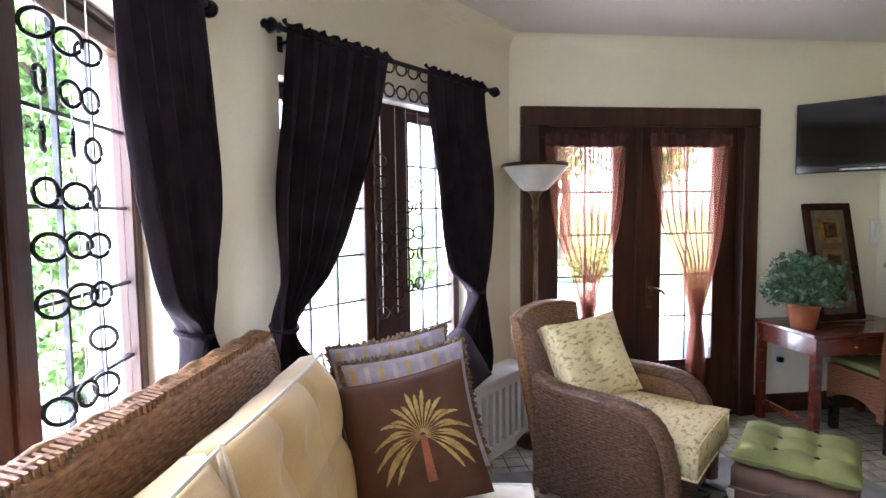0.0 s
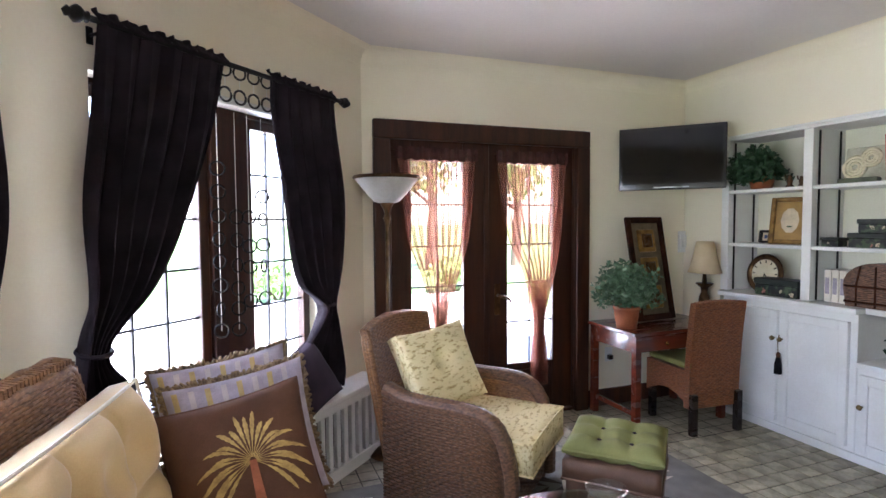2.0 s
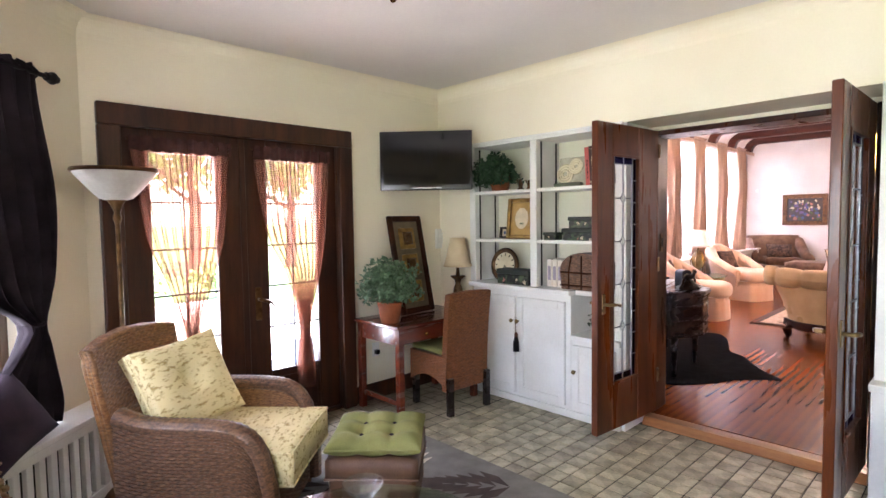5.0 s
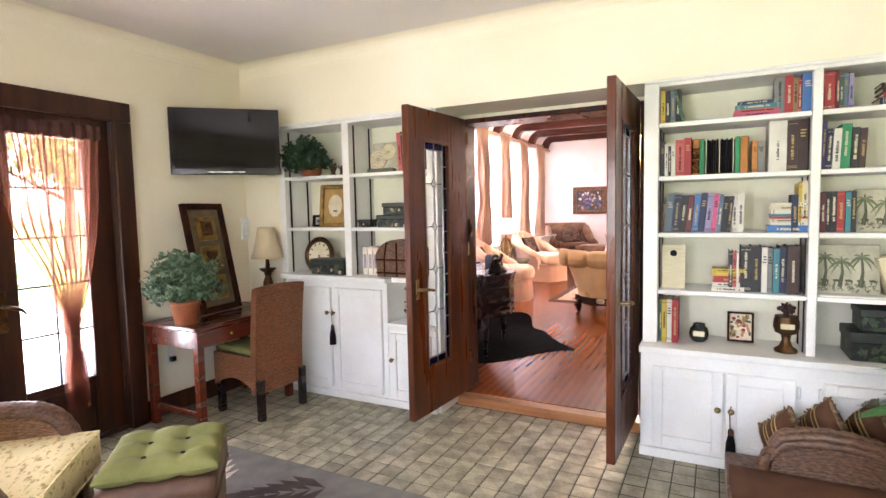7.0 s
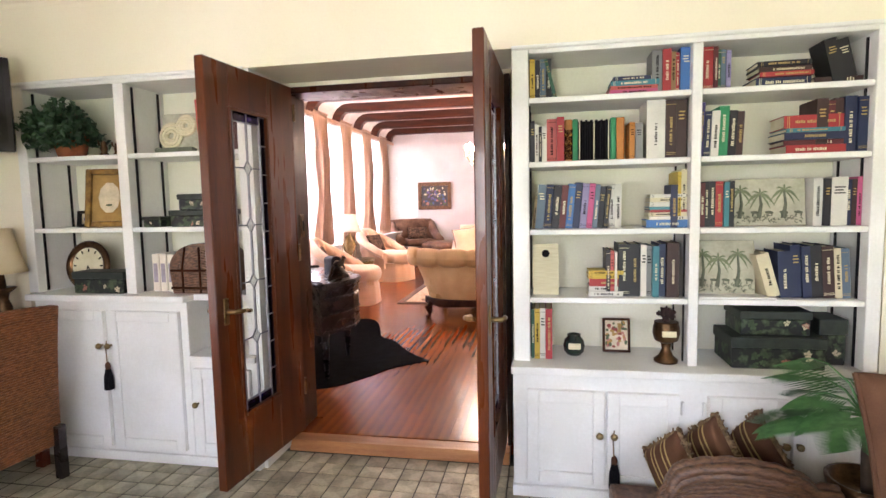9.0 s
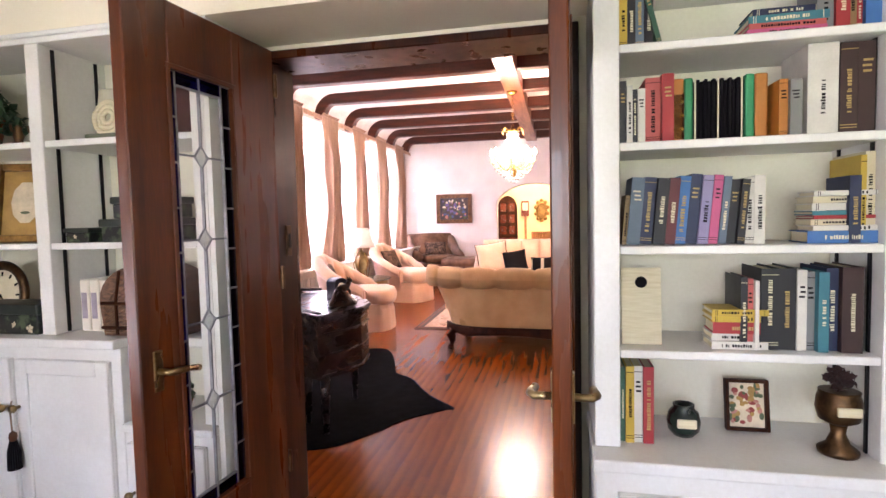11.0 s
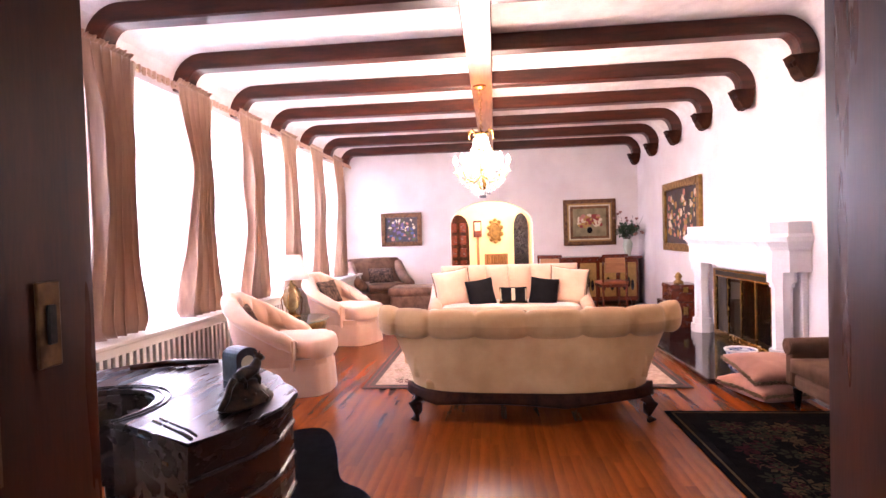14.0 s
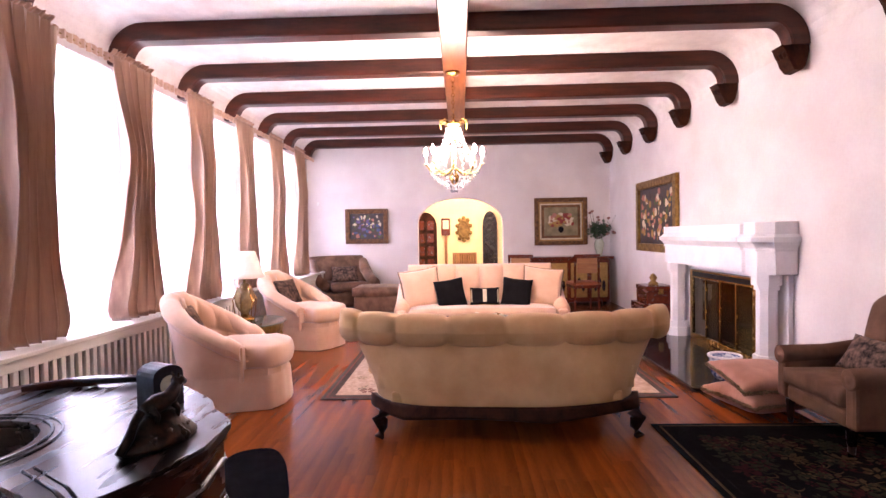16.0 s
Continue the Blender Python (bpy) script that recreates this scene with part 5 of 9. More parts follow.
potted("potted_ivy", "trailing dark green ivy in a terracotta pot on the shelf", pose(0.10, 3.12, 1.648), 0.085, 0.13, (-0.06, 0.0, 0.17), (0.22, 0.24, 0.17), 1800, 0.042, 4, leaf_dark, 0.06, cut=lambda v: v.x < 0.18 and v.z < 0.34 and v.y < 0.165)
for y, s in ((2.90, 1.0), (2.82, 0.85)):
    f = thing("figurine", "small dark bronze animal figurine on the shelf", "figurine", pose(0.08, y, 1.648), group="shelf figurines")
    bm = B()
    lathe(bm, [(0.024 * s, 0), (0.026 * s, 0.008), (0.014 * s, 0.02), (0.02 * s, 0.04 * s), (0.012 * s, 0.06 * s), (0.014 * s, 0.072 * s), (0.0, 0.085 * s)], 12)
    tube(bm, [(0, 0, 0.05 * s), (-0.01, 0.02 * s, 0.06 * s), (-0.01, 0.026 * s, 0.085 * s)], 0.005, 6)
    part("body", bm, bronze, f, smooth=True)
cv = thing("carved_ornament", "pale carved ornament with two scrolls on a stand", "ornament", pose(0.12, 2.50, 1.648, 0, 8, 0))
part("backing", box(B(), 0.01, -0.13, 0.0, 0.03, 0.10, 0.22, 0.005, 2), stone_relief, cv)
bm = B()
for y, z, r in ((0.035, 0.10, 0.062), (-0.05, 0.15, 0.05)):
    for k in range(3):
        ring(bm, (0.0, y, z), r * (1 - 0.3 * k), 0.010, (1, 0, 0), 18)
part("scroll", bm, paper, cv, smooth=True)
part("base", box(B(), -0.03, -0.11, 0, 0.04, 0.11, 0.03, 0.006, 2), stone_dark, cv)
picture("picture_frame", "tiny square dark picture frame", 0.085, 0.09, pose(0.16, 3.12, 1.27, 0, 8, 0), 0.016, iron, art_cream, [(0, 0.045, 0.012, 0.014, art_blue)])
picture("picture_frame", "gilt and brown framed botanical print leaning on the shelf", 0.235, 0.315, pose(0.075, 2.895, 1.27, 0, 10, 16), 0.030, gilt, art_gold, [(0, 0.16, 0.055, 0.085, art_cream), (0, 0.16, 0.02, 0.05, art_red), (0, 0.12, 0.03, 0.012, art_green)], depth=0.03)
hat_box(0.13, 2.36, 1.27, 0.2, 0.27, 0.085, "black floral keepsake box with a green lid")
hat_box(0.13, 2.35, 1.356, 0.18, 0.20, 0.08, "small black floral keepsake box on a larger one")
hat_box(0.07, 2.60, 1.27, 0.09, 0.10, 0.055, "tiny dark trinket box")
ck = thing("shelf_clock", "round shelf clock with a mosaic rim and cream dial", "clock", pose(0.14, 3.10, 1.055, 0, -82, 0))
part("rim", lathe(B(), [(0.10, 0), (0.135, 0.004), (0.14, 0.015), (0.13, 0.028), (0.105, 0.024), (0.10, 0.012)], 32), bronze, ck, smooth=True)
dial = part("dial", lathe(B(), [(0, 0.008), (0.104, 0.008), (0.104, 0.014), (0, 0.014)], 32), paper, ck)
bm = B()
for k in range(12):
    a = 2 * math.pi * k / 12
    box(bm, -0.006, -0.004, 0.0145, 0.012, 0.004, 0.016, m=Matrix.Translation((0.082 * math.cos(a), 0.082 * math.sin(a), 0)) @ Matrix.Rotation(a, 4, "Z"))
part("hour_marks", bm, black_velvet, dial)
for ang, l in ((-2.6, 0.055), (2.95, 0.075)):
    part("clock_hand", box(B(), 0, -0.003, 0.0165, l, 0.003, 0.018, m=Matrix.Rotation(ang, 4, "Z")), black_velvet, dial)
hat_box(0.06, 2.92, 0.925, 0.13, 0.30, 0.115, "black floral lidded box in front of the clock")
for y in (2.64, 2.595, 2.55):
    v = thing("binder", "slim white patterned binder standing on the ledge", "binder", pose(0.08, y, 0.925), group="white binders")
    part("cover", box(B(), 0, -0.02, 0, 0.17, 0.02, 0.20, 0.004, 1), white_cotton, v)
    part("spine_label", box(B(), -0.0015, -0.012, 0.05, -0.0003, 0.012, 0.15), stripe_plum, v)
tr = thing("wicker_basket", "dark brown woven basket with a domed lid", "basket", pose(0.10, 2.335, 0.925))
bm = B()
out = [(-0.16, 0.0), (0.16, 0.0), (0.175, 0.12)] + [(0.175 * math.cos(a), 0.13 + 0.13 * math.sin(a)) for a in [math.pi * k / 14 for k in range(1, 14)]] + [(-0.175, 0.12)]
prism(bm, out, -0.08, 0.1, Matrix(((0, 0, 1, 0), (1, 0, 0, 0), (0, 1, 0, 0), (0, 0, 0, 1))))
part("body", bm, wicker_dark, tr)
bm = B()
for y in (-0.10, 0.0, 0.10):
    tube(bm, [(-0.083, y, 0.005), (-0.084, y, 0.13), (-0.083, y * 0.8, 0.24)], 0.006, 6)
for z in (0.03, 0.12):
    tube(bm, [(-0.084, -0.165, z), (-0.086, 0, z), (-0.084, 0.165, z)], 0.007, 6)
part("bands", bm, carved_wood, tr)
bm = B()
weave(bm, lambda u, v: (-0.0805, 0.155 - 0.31 * u, 0.01 + v * (0.10 + 0.12 * math.sin(math.pi * u))), 16, 12, 0.004)
part("weave", bm, wicker_dark, tr)
potted("potted_ivy", "small ivy in a pot in the cupboard niche", pose(0.06, 2.22, 0.616), 0.04, 0.07, (-0.02, 0, 0.12), (0.08, 0.09, 0.08), 160, 0.035, 9, leaf_dark, 0.04, cut=lambda v: v.z < 0.26)

# ---- passage doors ----
DOOR_FOOT = 0.11     # they clear the raised floorboards


def passage_door(hinge, tip, label, handed, g0=0.16):
    d = Vector((tip[0] - hinge[0], tip[1] - hinge[1]))
    ob = thing("passage_door", label, "door", pose(hinge[0], hinge[1], DOOR_FOOT, 0, 0, math.degrees(math.atan2(d.y, d.x))), kind="structure")
    w, h, g1, z0, z1, t = d.length, 1.995 - DOOR_FOOT, d.length - 0.155, 0.408 - DOOR_FOOT, 1.798 - DOOR_FOOT, 0.022
    for a in ((0, 0, g0, h), (g1, 0, w, h), (g0, 0, g1, z0), (g0, z1, g1, h)):
        part("stile" if a[3] - a[1] > 1.8 else "rail", box(B(), a[0], -t, a[1], a[2], t, a[3], 0.004, 1), door_wood, ob)
    for s in (-1, 1):
        bm = B()
        for a in ((g0 - 0.012, z0 - 0.012, g0 + 0.004, z1 + 0.012), (g1 - 0.004, z0 - 0.012, g1 + 0.012, z1 + 0.012), (g0, z0 - 0.012, g1, z0 + 0.004), (g0, z1 - 0.004, g1, z1 + 0.012)):
            box(bm, a[0], s * t, a[1], a[2], s * (t + 0.006), a[3], 0.002, 1)
        part("glazing_bead", bm, door_wood, ob)
    bw = 0.042
    n = 10
    sash = part("leaded_light", box(B(), g0, -0.003, z0, g0 + 0.005, 0.003, z1), lead, ob, "leaded glass with a cobalt blue border")
    zs = [z0 + (z1 - z0) * k / n for k in range(n + 1)]
    for side in (0, 1):
        x0 = g0 if side == 0 else g1 - bw
        for a, b in zip(zs, zs[1:]):
            part("pane", box(B(), x0, -0.002, a, x0 + bw, 0.002, b), cobalt_glass, sash)
            part("came", box(B(), x0, -0.004, b - 0.003, x0 + bw, 0.004, b + 0.003), door_lead, sash)
        xl = x0 + bw if side == 0 else x0
        part("came", box(B(), xl - 0.003, -0.005, z0, xl + 0.003, 0.005, z1), door_lead, sash)
    for za, zb in ((z0, z0 + bw), (z1 - bw, z1)):
        for k in range(3):
            xa = g0 + bw + k * (g1 - g0 - 2 * bw) / 3
            part("pane", box(B(), xa, -0.002, za, xa + (g1 - g0 - 2 * bw) / 3, 0.002, zb), cobalt_glass, sash)
        zl = zb if za == z0 else za
        part("came", box(B(), g0 + bw, -0.0045, zl - 0.003, g1 - bw, 0.0045, zl + 0.003), door_lead, sash)
    part("pane", box(B(), g0 + bw, -0.002, z0 + bw, g1 - bw, 0.002, z1 - bw), pane_glass, sash).visible_shadow = False
    cx, r = (g0 + g1) / 2, 0.03
    dz = [1.546 - DOOR_FOOT, 1.278 - DOOR_FOOT, 1.01 - DOOR_FOOT, 0.742 - DOOR_FOOT]
    cuts = [z1] + [v for z in dz for v in (z + r * 1.25, z - r * 1.25)] + [z0]
    for a, b in zip(cuts[0::2], cuts[1::2]):
        part("came", box(B(), cx - 0.003, -0.005, b, cx + 0.003, 0.005, a), door_lead, sash)
    for z in dz:
        bm = B()
        tube(bm, [(cx, 0, z + r * 1.25), (cx + r, 0, z), (cx, 0, z - r * 1.25), (cx - r, 0, z)], 0.0045, 6, True)
        box(bm, g0 + bw, -0.0045, z - 0.003, cx - r, 0.0045, z + 0.003)
        box(bm, cx + r, -0.0045, z - 0.003, g1 - bw, 0.0045, z + 0.003)
        part("came", bm, door_lead, sash)
        bm = B()
        v = [bm.verts.new(c) for c in ((cx, 0, z + r * 1.2), (cx + r * 0.95, 0, z), (cx, 0, z - r * 1.2), (cx - r * 0.95, 0, z))]
        for s in (-1, 1):
            p = bm.verts.new((cx, s * 0.006, z))
            for k in range(4):
                bm.faces.new((v[k], v[(k + 1) % 4], p))
        part("pane", bm, bevel_glass, sash, "small bevelled diamond of glass")
    hx, hz = w - 0.06, 0.908 - DOOR_FOOT
    hd = part("door_handle", box(B(), hx - 0.016, -t - 0.005, hz - 0.06, hx + 0.016, t + 0.005, hz + 0.06, 0.004, 2), pale_brass, ob, "worn pale brass plate and lever")
    for s in (-1, 1):
        bm = B()
        tube(bm, [(hx, s * t, hz), (hx, s * (t + 0.045), hz), (hx - 0.02, s * (t + 0.055), hz), (hx - 0.07, s * (t + 0.052), hz - 0.006), (hx - 0.105, s * (t + 0.05), hz - 0.014)], [0.010, 0.010, 0.011, 0.009, 0.011], 8)
        part("lever", bm, pale_brass, hd, smooth=True)
    bm = B()
    for z in (0.25, 1.0, 1.75):
        lathe(bm, [(0.008, z - 0.045), (0.008, z + 0.045)], 8, Matrix.Translation((-0.006, handed * (t + 0.004), 0)))
    part("hinges", bm, bronze, ob)


passage_door((0.305, 1.950), (-0.375, 2.008), "brown varnished door with leaded glass, open against the bookcase", 1, 0.24)
passage_door((0.305, 0.822), (-0.43, 0.842), "brown varnished door with leaded glass, standing open", -1, 0.20)

# ---- sunroom: curtains, rods, garlands ----
def curtain(name, label, fn_edges, z_top, z_bot, folds, amp, material, m, parent=None, ny=30, ruffle=0.0, nx=None, t=0.003, seed=0, swing=0.012):
    """A hanging cloth, x across, y depth; fn_edges(f) gives left and right x at the share f down from the top."""
    nx = nx or folds * 6
    def fn(u, v):
        z = z_top + (z_bot - z_top) * v
        a, b = fn_edges(v)
        w = abs(b - a)
        am = amp * min(1.0, 0.25 + 0.75 * v * 3) * min(1.6, (w / (abs(fn_edges(0.12)[1] - fn_edges(0.12)[0]) + 1e-6)) ** -0.3)
        ph = 2 * math.pi * folds * u + 1.3 * noise.noise((u * 3 + seed, v * 1.5, 0))
        return (a + (b - a) * (u + swing * math.sin(ph * 2)), am * (math.sin(ph) + 0.35 * noise.noise((u * 9, v * 4, seed))), z)
    bm = sheet(B(), fn, nx, ny)
    if parent is None:
        ob = thing(name, label, "curtain", m)
    else:
        ob = parent
    thick(part("cloth", bm, material, ob, smooth=True), t, 0)
    return ob


def lerp_table(tab, f):
    for i in range(len(tab) - 1):
        if f <= tab[i + 1][0]:
            r = [tab[max(0, min(len(tab) - 1, i + j))] for j in (-1, 0, 1, 2)]
            h = r[2][0] - r[1][0] + 1e-9
            k = (f - r[1][0]) / h
            out = []
            for c in range(1, len(tab[0])):
                m0 = h * (r[2][c] - r[0][c]) / (r[2][0] - r[0][0] + 1e-9)
                m1 = h * (r[3][c] - r[1][c]) / (r[3][0] - r[1][0] + 1e-9)
                out.append((2 * k ** 3 - 3 * k * k + 1) * r[1][c] + (k ** 3 - 2 * k * k + k) * m0 + (3 * k * k - 2 * k ** 3) * r[2][c] + (k ** 3 - k * k) * m1)
            return out
    return list(tab[-1][1:])


def ruffle(parent, x0, x1, z, y, material):
    n = int(abs(x1 - x0) / 0.012)
    bm = sheet(B(), lambda u, v: (x0 + (x1 - x0) * u, y + 0.012 * math.sin(u * n * 2.1) * v + 0.02 * math.cos(math.pi * v), z + 0.045 * (v - 0.35) + 0.007 * math.sin(u * n * 1.3) * v), n * 3, 4)
    thick(part("heading", bm, material, parent, smooth=True), 0.002, 0)


def tieback(parent, x, z, y, r, material):
    part("tieback", ring(B(), (x, y, z), r, 0.009, (0, 0.25, 1), 20, 1.0), material, parent)


ZR = 2.115
cl = curtain("black_curtain", "black cloth curtain tied back at the slanted window", lambda f: lerp_table([(0, 1.67, 1.14), (0.2, 1.70, 1.21), (0.4, 1.735, 1.325), (0.58, 1.735, 1.486), (0.70, 1.765, 1.69), (0.80, 1.79, 1.60), (1.0, 1.80, 1.52)], f), ZR + 0.02, 0.53, 6, 0.026, black_cloth, BAY @ pose(0, 0.085, 0), seed=1, nx=72, ny=44)
ruffle(cl, 1.68, 1.13, ZR + 0.01, 0.0, black_cloth)
tieback(cl, 1.725, 1.01, 0.0, 0.05, black_cloth)
cr = curtain("black_curtain", "black cloth curtain tied back at the slanted window", lambda f: lerp_table([(0, 0.875, 0.395), (0.1, 0.878, 0.385), (0.3, 0.829, 0.338), (0.52, 0.769, 0.331), (0.63, 0.70, 0.355), (0.71, 0.528, 0.447), (0.77, 0.58, 0.40), (0.88, 0.74, 0.32), (0.95, 0.70, 0.31), (1.0, 0.66, 0.34)], f), ZR + 0.02, 0.515, 6, 0.026, black_cloth, BAY @ pose(0, 0.085, 0), seed=2, nx=72, ny=44)
ruffle(cr, 0.88, 0.39, ZR + 0.01, 0.0, black_cloth)
tieback(cr, 0.488, 1.0, 0.0, 0.045, black_cloth)
# x runs south to north along the west wall here
WM = Matrix(((0, 1, 0, WEST + 0.085), (1, 0, 0, 0), (0, 0, 1, 0), (0, 0, 0, 1)))
cw = curtain("black_curtain", "black cloth curtain tied back at the west window", lambda f: lerp_table([(0, 1.62, 2.25), (0.21, 1.656, 2.28), (0.38, 1.702, 2.30), (0.48, 1.754, 2.285), (0.59, 1.832, 2.22), (0.66, 2.0, 2.075), (0.75, 1.94, 2.23), (1.0, 1.85, 2.25)], f), ZR + 0.02, 0.56, 6, 0.026, black_cloth, WM, seed=3, nx=72, ny=44)
ruffle(cw, 1.62, 2.25, ZR + 0.01, 0.0, black_cloth)
tieback(cw, 2.037, 1.09, 0.0, 0.05, black_cloth)


def rod(m, x0, x1, label):
    r = thing("curtain_rod", label, "curtain rod", m)
    part("pole", tube(B(), [(x0, 0, 0), (x1, 0, 0)], 0.011, 10), iron, r)
    for x, s in ((x0, -1), (x1, 1)):
        bm = B()
        lathe(bm, [(0.012, 0), (0.02, 0.006), (0.013, 0.014), (0.026, 0.03), (0.03, 0.042), (0.02, 0.055), (0.012, 0.06), (0.018, 0.07), (0.0, 0.085)], 14, Matrix.Translation((x, 0, 0)) @ Euler((0, s * math.pi / 2, 0)).to_matrix().to_4x4())
        part("finial", bm, iron, r, smooth=True)
        bm = B()
        tube(bm, [(x - s * 0.05, 0, -0.012), (x - s * 0.05, -0.03, -0.03), (x - s * 0.05, -0.082, -0.03)], 0.006, 6)
        box(bm, x - s * 0.05 - 0.012, -0.084, -0.06, x - s * 0.05 + 0.012, -0.078, 0.0, 0.002, 1)
        part("bracket", bm, iron, r)


rod(BAY @ pose(0, 0.085, ZR), 0.33, 1.70, "black iron curtain rod with turned finials")
rod(WM @ pose(0, 0, ZR), 0.55, 2.27, "black iron curtain rod with turned finials")


def garland(m, drops, label, t=0.0062, mat=iron):
    """Cords of hanging rings: drops of (x, top, [(z, radius, turn), ...])."""
    g = thing("ring_garland", label, "garland", m)
    for x, top, rings in drops:
        low = rings[-1][0]
        part("cord", tube(B(), [(x, 0, top), (x, 0, low)], 0.0018, 5), white_paint, g)
        for z, r, turn in rings:
            part("ring", ring(B(), (x, 0, z), r, t, (math.sin(turn), math.cos(turn), 0), 22), mat, g)


rg = random.Random(3)
# how far each ring of a row is turned out of view: 1 faces the room's corner, 0 hangs edge-on
FACING = ((1, 0.95, 0.95), (0.29, 0.7, 0.63), (0.05, 0.05, 0.6), (0.74, 0.92, 0.3), (1, 0.87, 0.85), (1, 1, 0.78), (0, 0, 1), (1, 0.71, 0.96), (1, 1, 0.95))
drops = []
for k, y in enumerate((1.612, 1.722, 1.806)):
    drops.append((y, 1.95, [(1.828 - 0.1145 * i - 0.004 * k + rg.uniform(-0.004, 0.004), 0.0285, -1.06 + math.acos(q[k])) for i, q in enumerate(FACING) if q[k]]))
garland(Matrix(((0, 1, 0, WEST - 0.05), (1, 0, 0, 0), (0, 0, 1, 0), (0, 0, 0, 1))), drops, "black rings on cords hanging in the west window", 0.0052)
drops = []
for x, zz in ((1.075, (1.69, 1.58, 1.467, 1.36, 1.26, 1.15, 1.05, 0.95)), (0.972, (1.467, 1.36, 1.24, 1.13, 1.03, 0.93)), (0.895, (1.459, 1.33, 1.22, 1.06)), (0.805, (1.571, 1.453, 1.335, 1.218, 1.06))):
    drops.append((x, 1.95, [(z + rg.uniform(-0.006, 0.006), 0.031, rg.uniform(-0.5, 0.9)) for z in zz]))
garland(BAY @ pose(0, -0.05, 0), drops, "thin dark rings on cords hanging in the slanted window", 0.0048, iron)
head_rings = thing("ring_garland", "row of black rings hanging from the curtain rod", "garland", BAY @ pose(0, 0.085, 0))
for k in range(4):
    part("ring", ring(B(), (1.143 - k * 0.081, 0, ZR - 0.025), 0.028, 0.0045, (0.25, 1, 0), 20), iron, head_rings)
    part("ring", ring(B(), (1.143 - k * 0.081, 0, ZR - 0.13), 0.03, 0.005, (0.1, 1, 0), 20), iron, head_rings)
    part("cord", tube(B(), [(1.143 - k * 0.081, 0, ZR - 0.045), (1.143 - k * 0.081, 0, ZR - 0.10)], 0.0016, 5), white_paint, head_rings)

# sheers on the garden doors
for x, lean in ((-2.085, 0), (-1.375, 1)):
    sh = thing("sheer_curtain", "rust coloured sheer curtain gathered on the garden door", "curtain", pose(x, NORTH - 0.008, 0))
    c = 0.0 if not lean else 0.045
    tab = [(0, -0.30, 0.27), (0.06, -0.29, 0.26), (0.35, -0.22 + c * 0.3, 0.21 + c * 0.3), (0.50, -0.13 + c, 0.13 + c), (0.64, -0.06 + c, 0.06 + c), (0.73, -0.03 + c, 0.03 + c), (0.76, -0.03 + c, 0.03 + c), (0.85, -0.045 + c, 0.05 + c), (1.0, -0.06 + c, 0.06 + c)]
    curtain("cloth", "", lambda f: lerp_table(tab, f), 1.90, 0.26, 9, 0.020, rose_sheer, None, sh, ny=30, t=0.0006, nx=140, swing=0.020, seed=4 * lean)
    part("heading_cloth", sheet(B(), lambda u, v: (-0.30 + 0.57 * u, -0.012 + 0.008 * math.sin(60 * u), 1.92 - 0.08 * v + 0.006 * math.sin(45 * u)), 60, 3), surface("dark_rust_heading_cloth", rgb("4a241c"), rgb("351812"), 20, 0.8, 0.3, 200), sh)
    part("wire", tube(B(), [(-0.31, 0.0, 1.90), (0.28, 0.0, 1.90)], 0.004, 6), bronze, sh)
    part("tieback", ring(B(), (c, 0, 0.69), 0.045, 0.007, (0, 0.2, 1), 16), rose_sheer, sh)

# ---- radiator bench under the slanted window ----
rd = thing("radiator_cover", "white painted slatted radiator bench under the window", "radiator cover", BAY)
part("top", box(B(), 0.03, 0.0, 0.468, 1.93, 0.19, 0.498, 0.006, 2), white_paint, rd)
part("top_rail", box(B(), 0.05, 0.13, 0.415, 1.9, 0.165, 0.467, 0.003, 1), white_paint, rd)
part("bottom_rail", box(B(), 0.05, 0.13, FLOOR, 1.9, 0.165, FLOOR + 0.07, 0.003, 1), white_paint, rd)
part("end_panel", box(B(), 0.05, 0.002, FLOOR, 0.08, 0.13, 0.467, 0.003, 1), white_paint, rd)
part("end_post", box(B(), 0.05, 0.13, FLOOR + 0.07, 0.10, 0.165, 0.415, 0.003, 1), white_paint, rd)
for k in range(26):
    part("slat", box(B(), 0.135 + k * 0.068, 0.135, FLOOR + 0.07, 0.17 + k * 0.068, 0.16, 0.415, 0.003, 1), white_paint, rd)
# Near-black block standing in for shade behind the slats.
part("shade_backing", box(B(), 0.12, 0.005, FLOOR + 0.03, 1.85, 0.09, 0.44), soot_and_shade, rd)


def pillow(name, label, w, h, t, m, material, trim=None, puff=0.75, seed=0):
    p = thing(name, label, "pillow", m)
    part("case", cushion(B(), w, h, t, puff, (), 18, 0, 0.07), material, p, smooth=True)
    if trim is not None:
        part("piping", tube(B(), cushion_rim(w, h, 0.07), 0.006, 6, True), trim, p)
    return p


def fringe(parent, w, h, seed=1):
    """A rope edge of twisted loops round a pillow."""
    rnd = random.Random(seed)
    bm = B()
    pts = cushion_rim(w, h, 0.07, Matrix(), max(14, int(w * 70)))
    tube(bm, pts, 0.008, 5, True)
    for i, p in enumerate(pts):
        q = pts[(i + 1) % len(pts)]
        out = Vector((p.x, p.y, 0)).normalized()
        for j in range(4):
            b = p.lerp(q, j / 4)
            e = b + out * rnd.uniform(0.010, 0.020) + Vector((rnd.uniform(-0.008, 0.008), rnd.uniform(-0.008, 0.008), rnd.uniform(-0.014, 0.014)))
            tube(bm, [b, (b + e) / 2 + Vector((0, 0, rnd.uniform(-0.008, 0.008))), e], [0.005, 0.0065, 0.004], 4)
    part("fringe", bm, fringe_mat, parent, "twisted tan cord fringe", smooth=True)


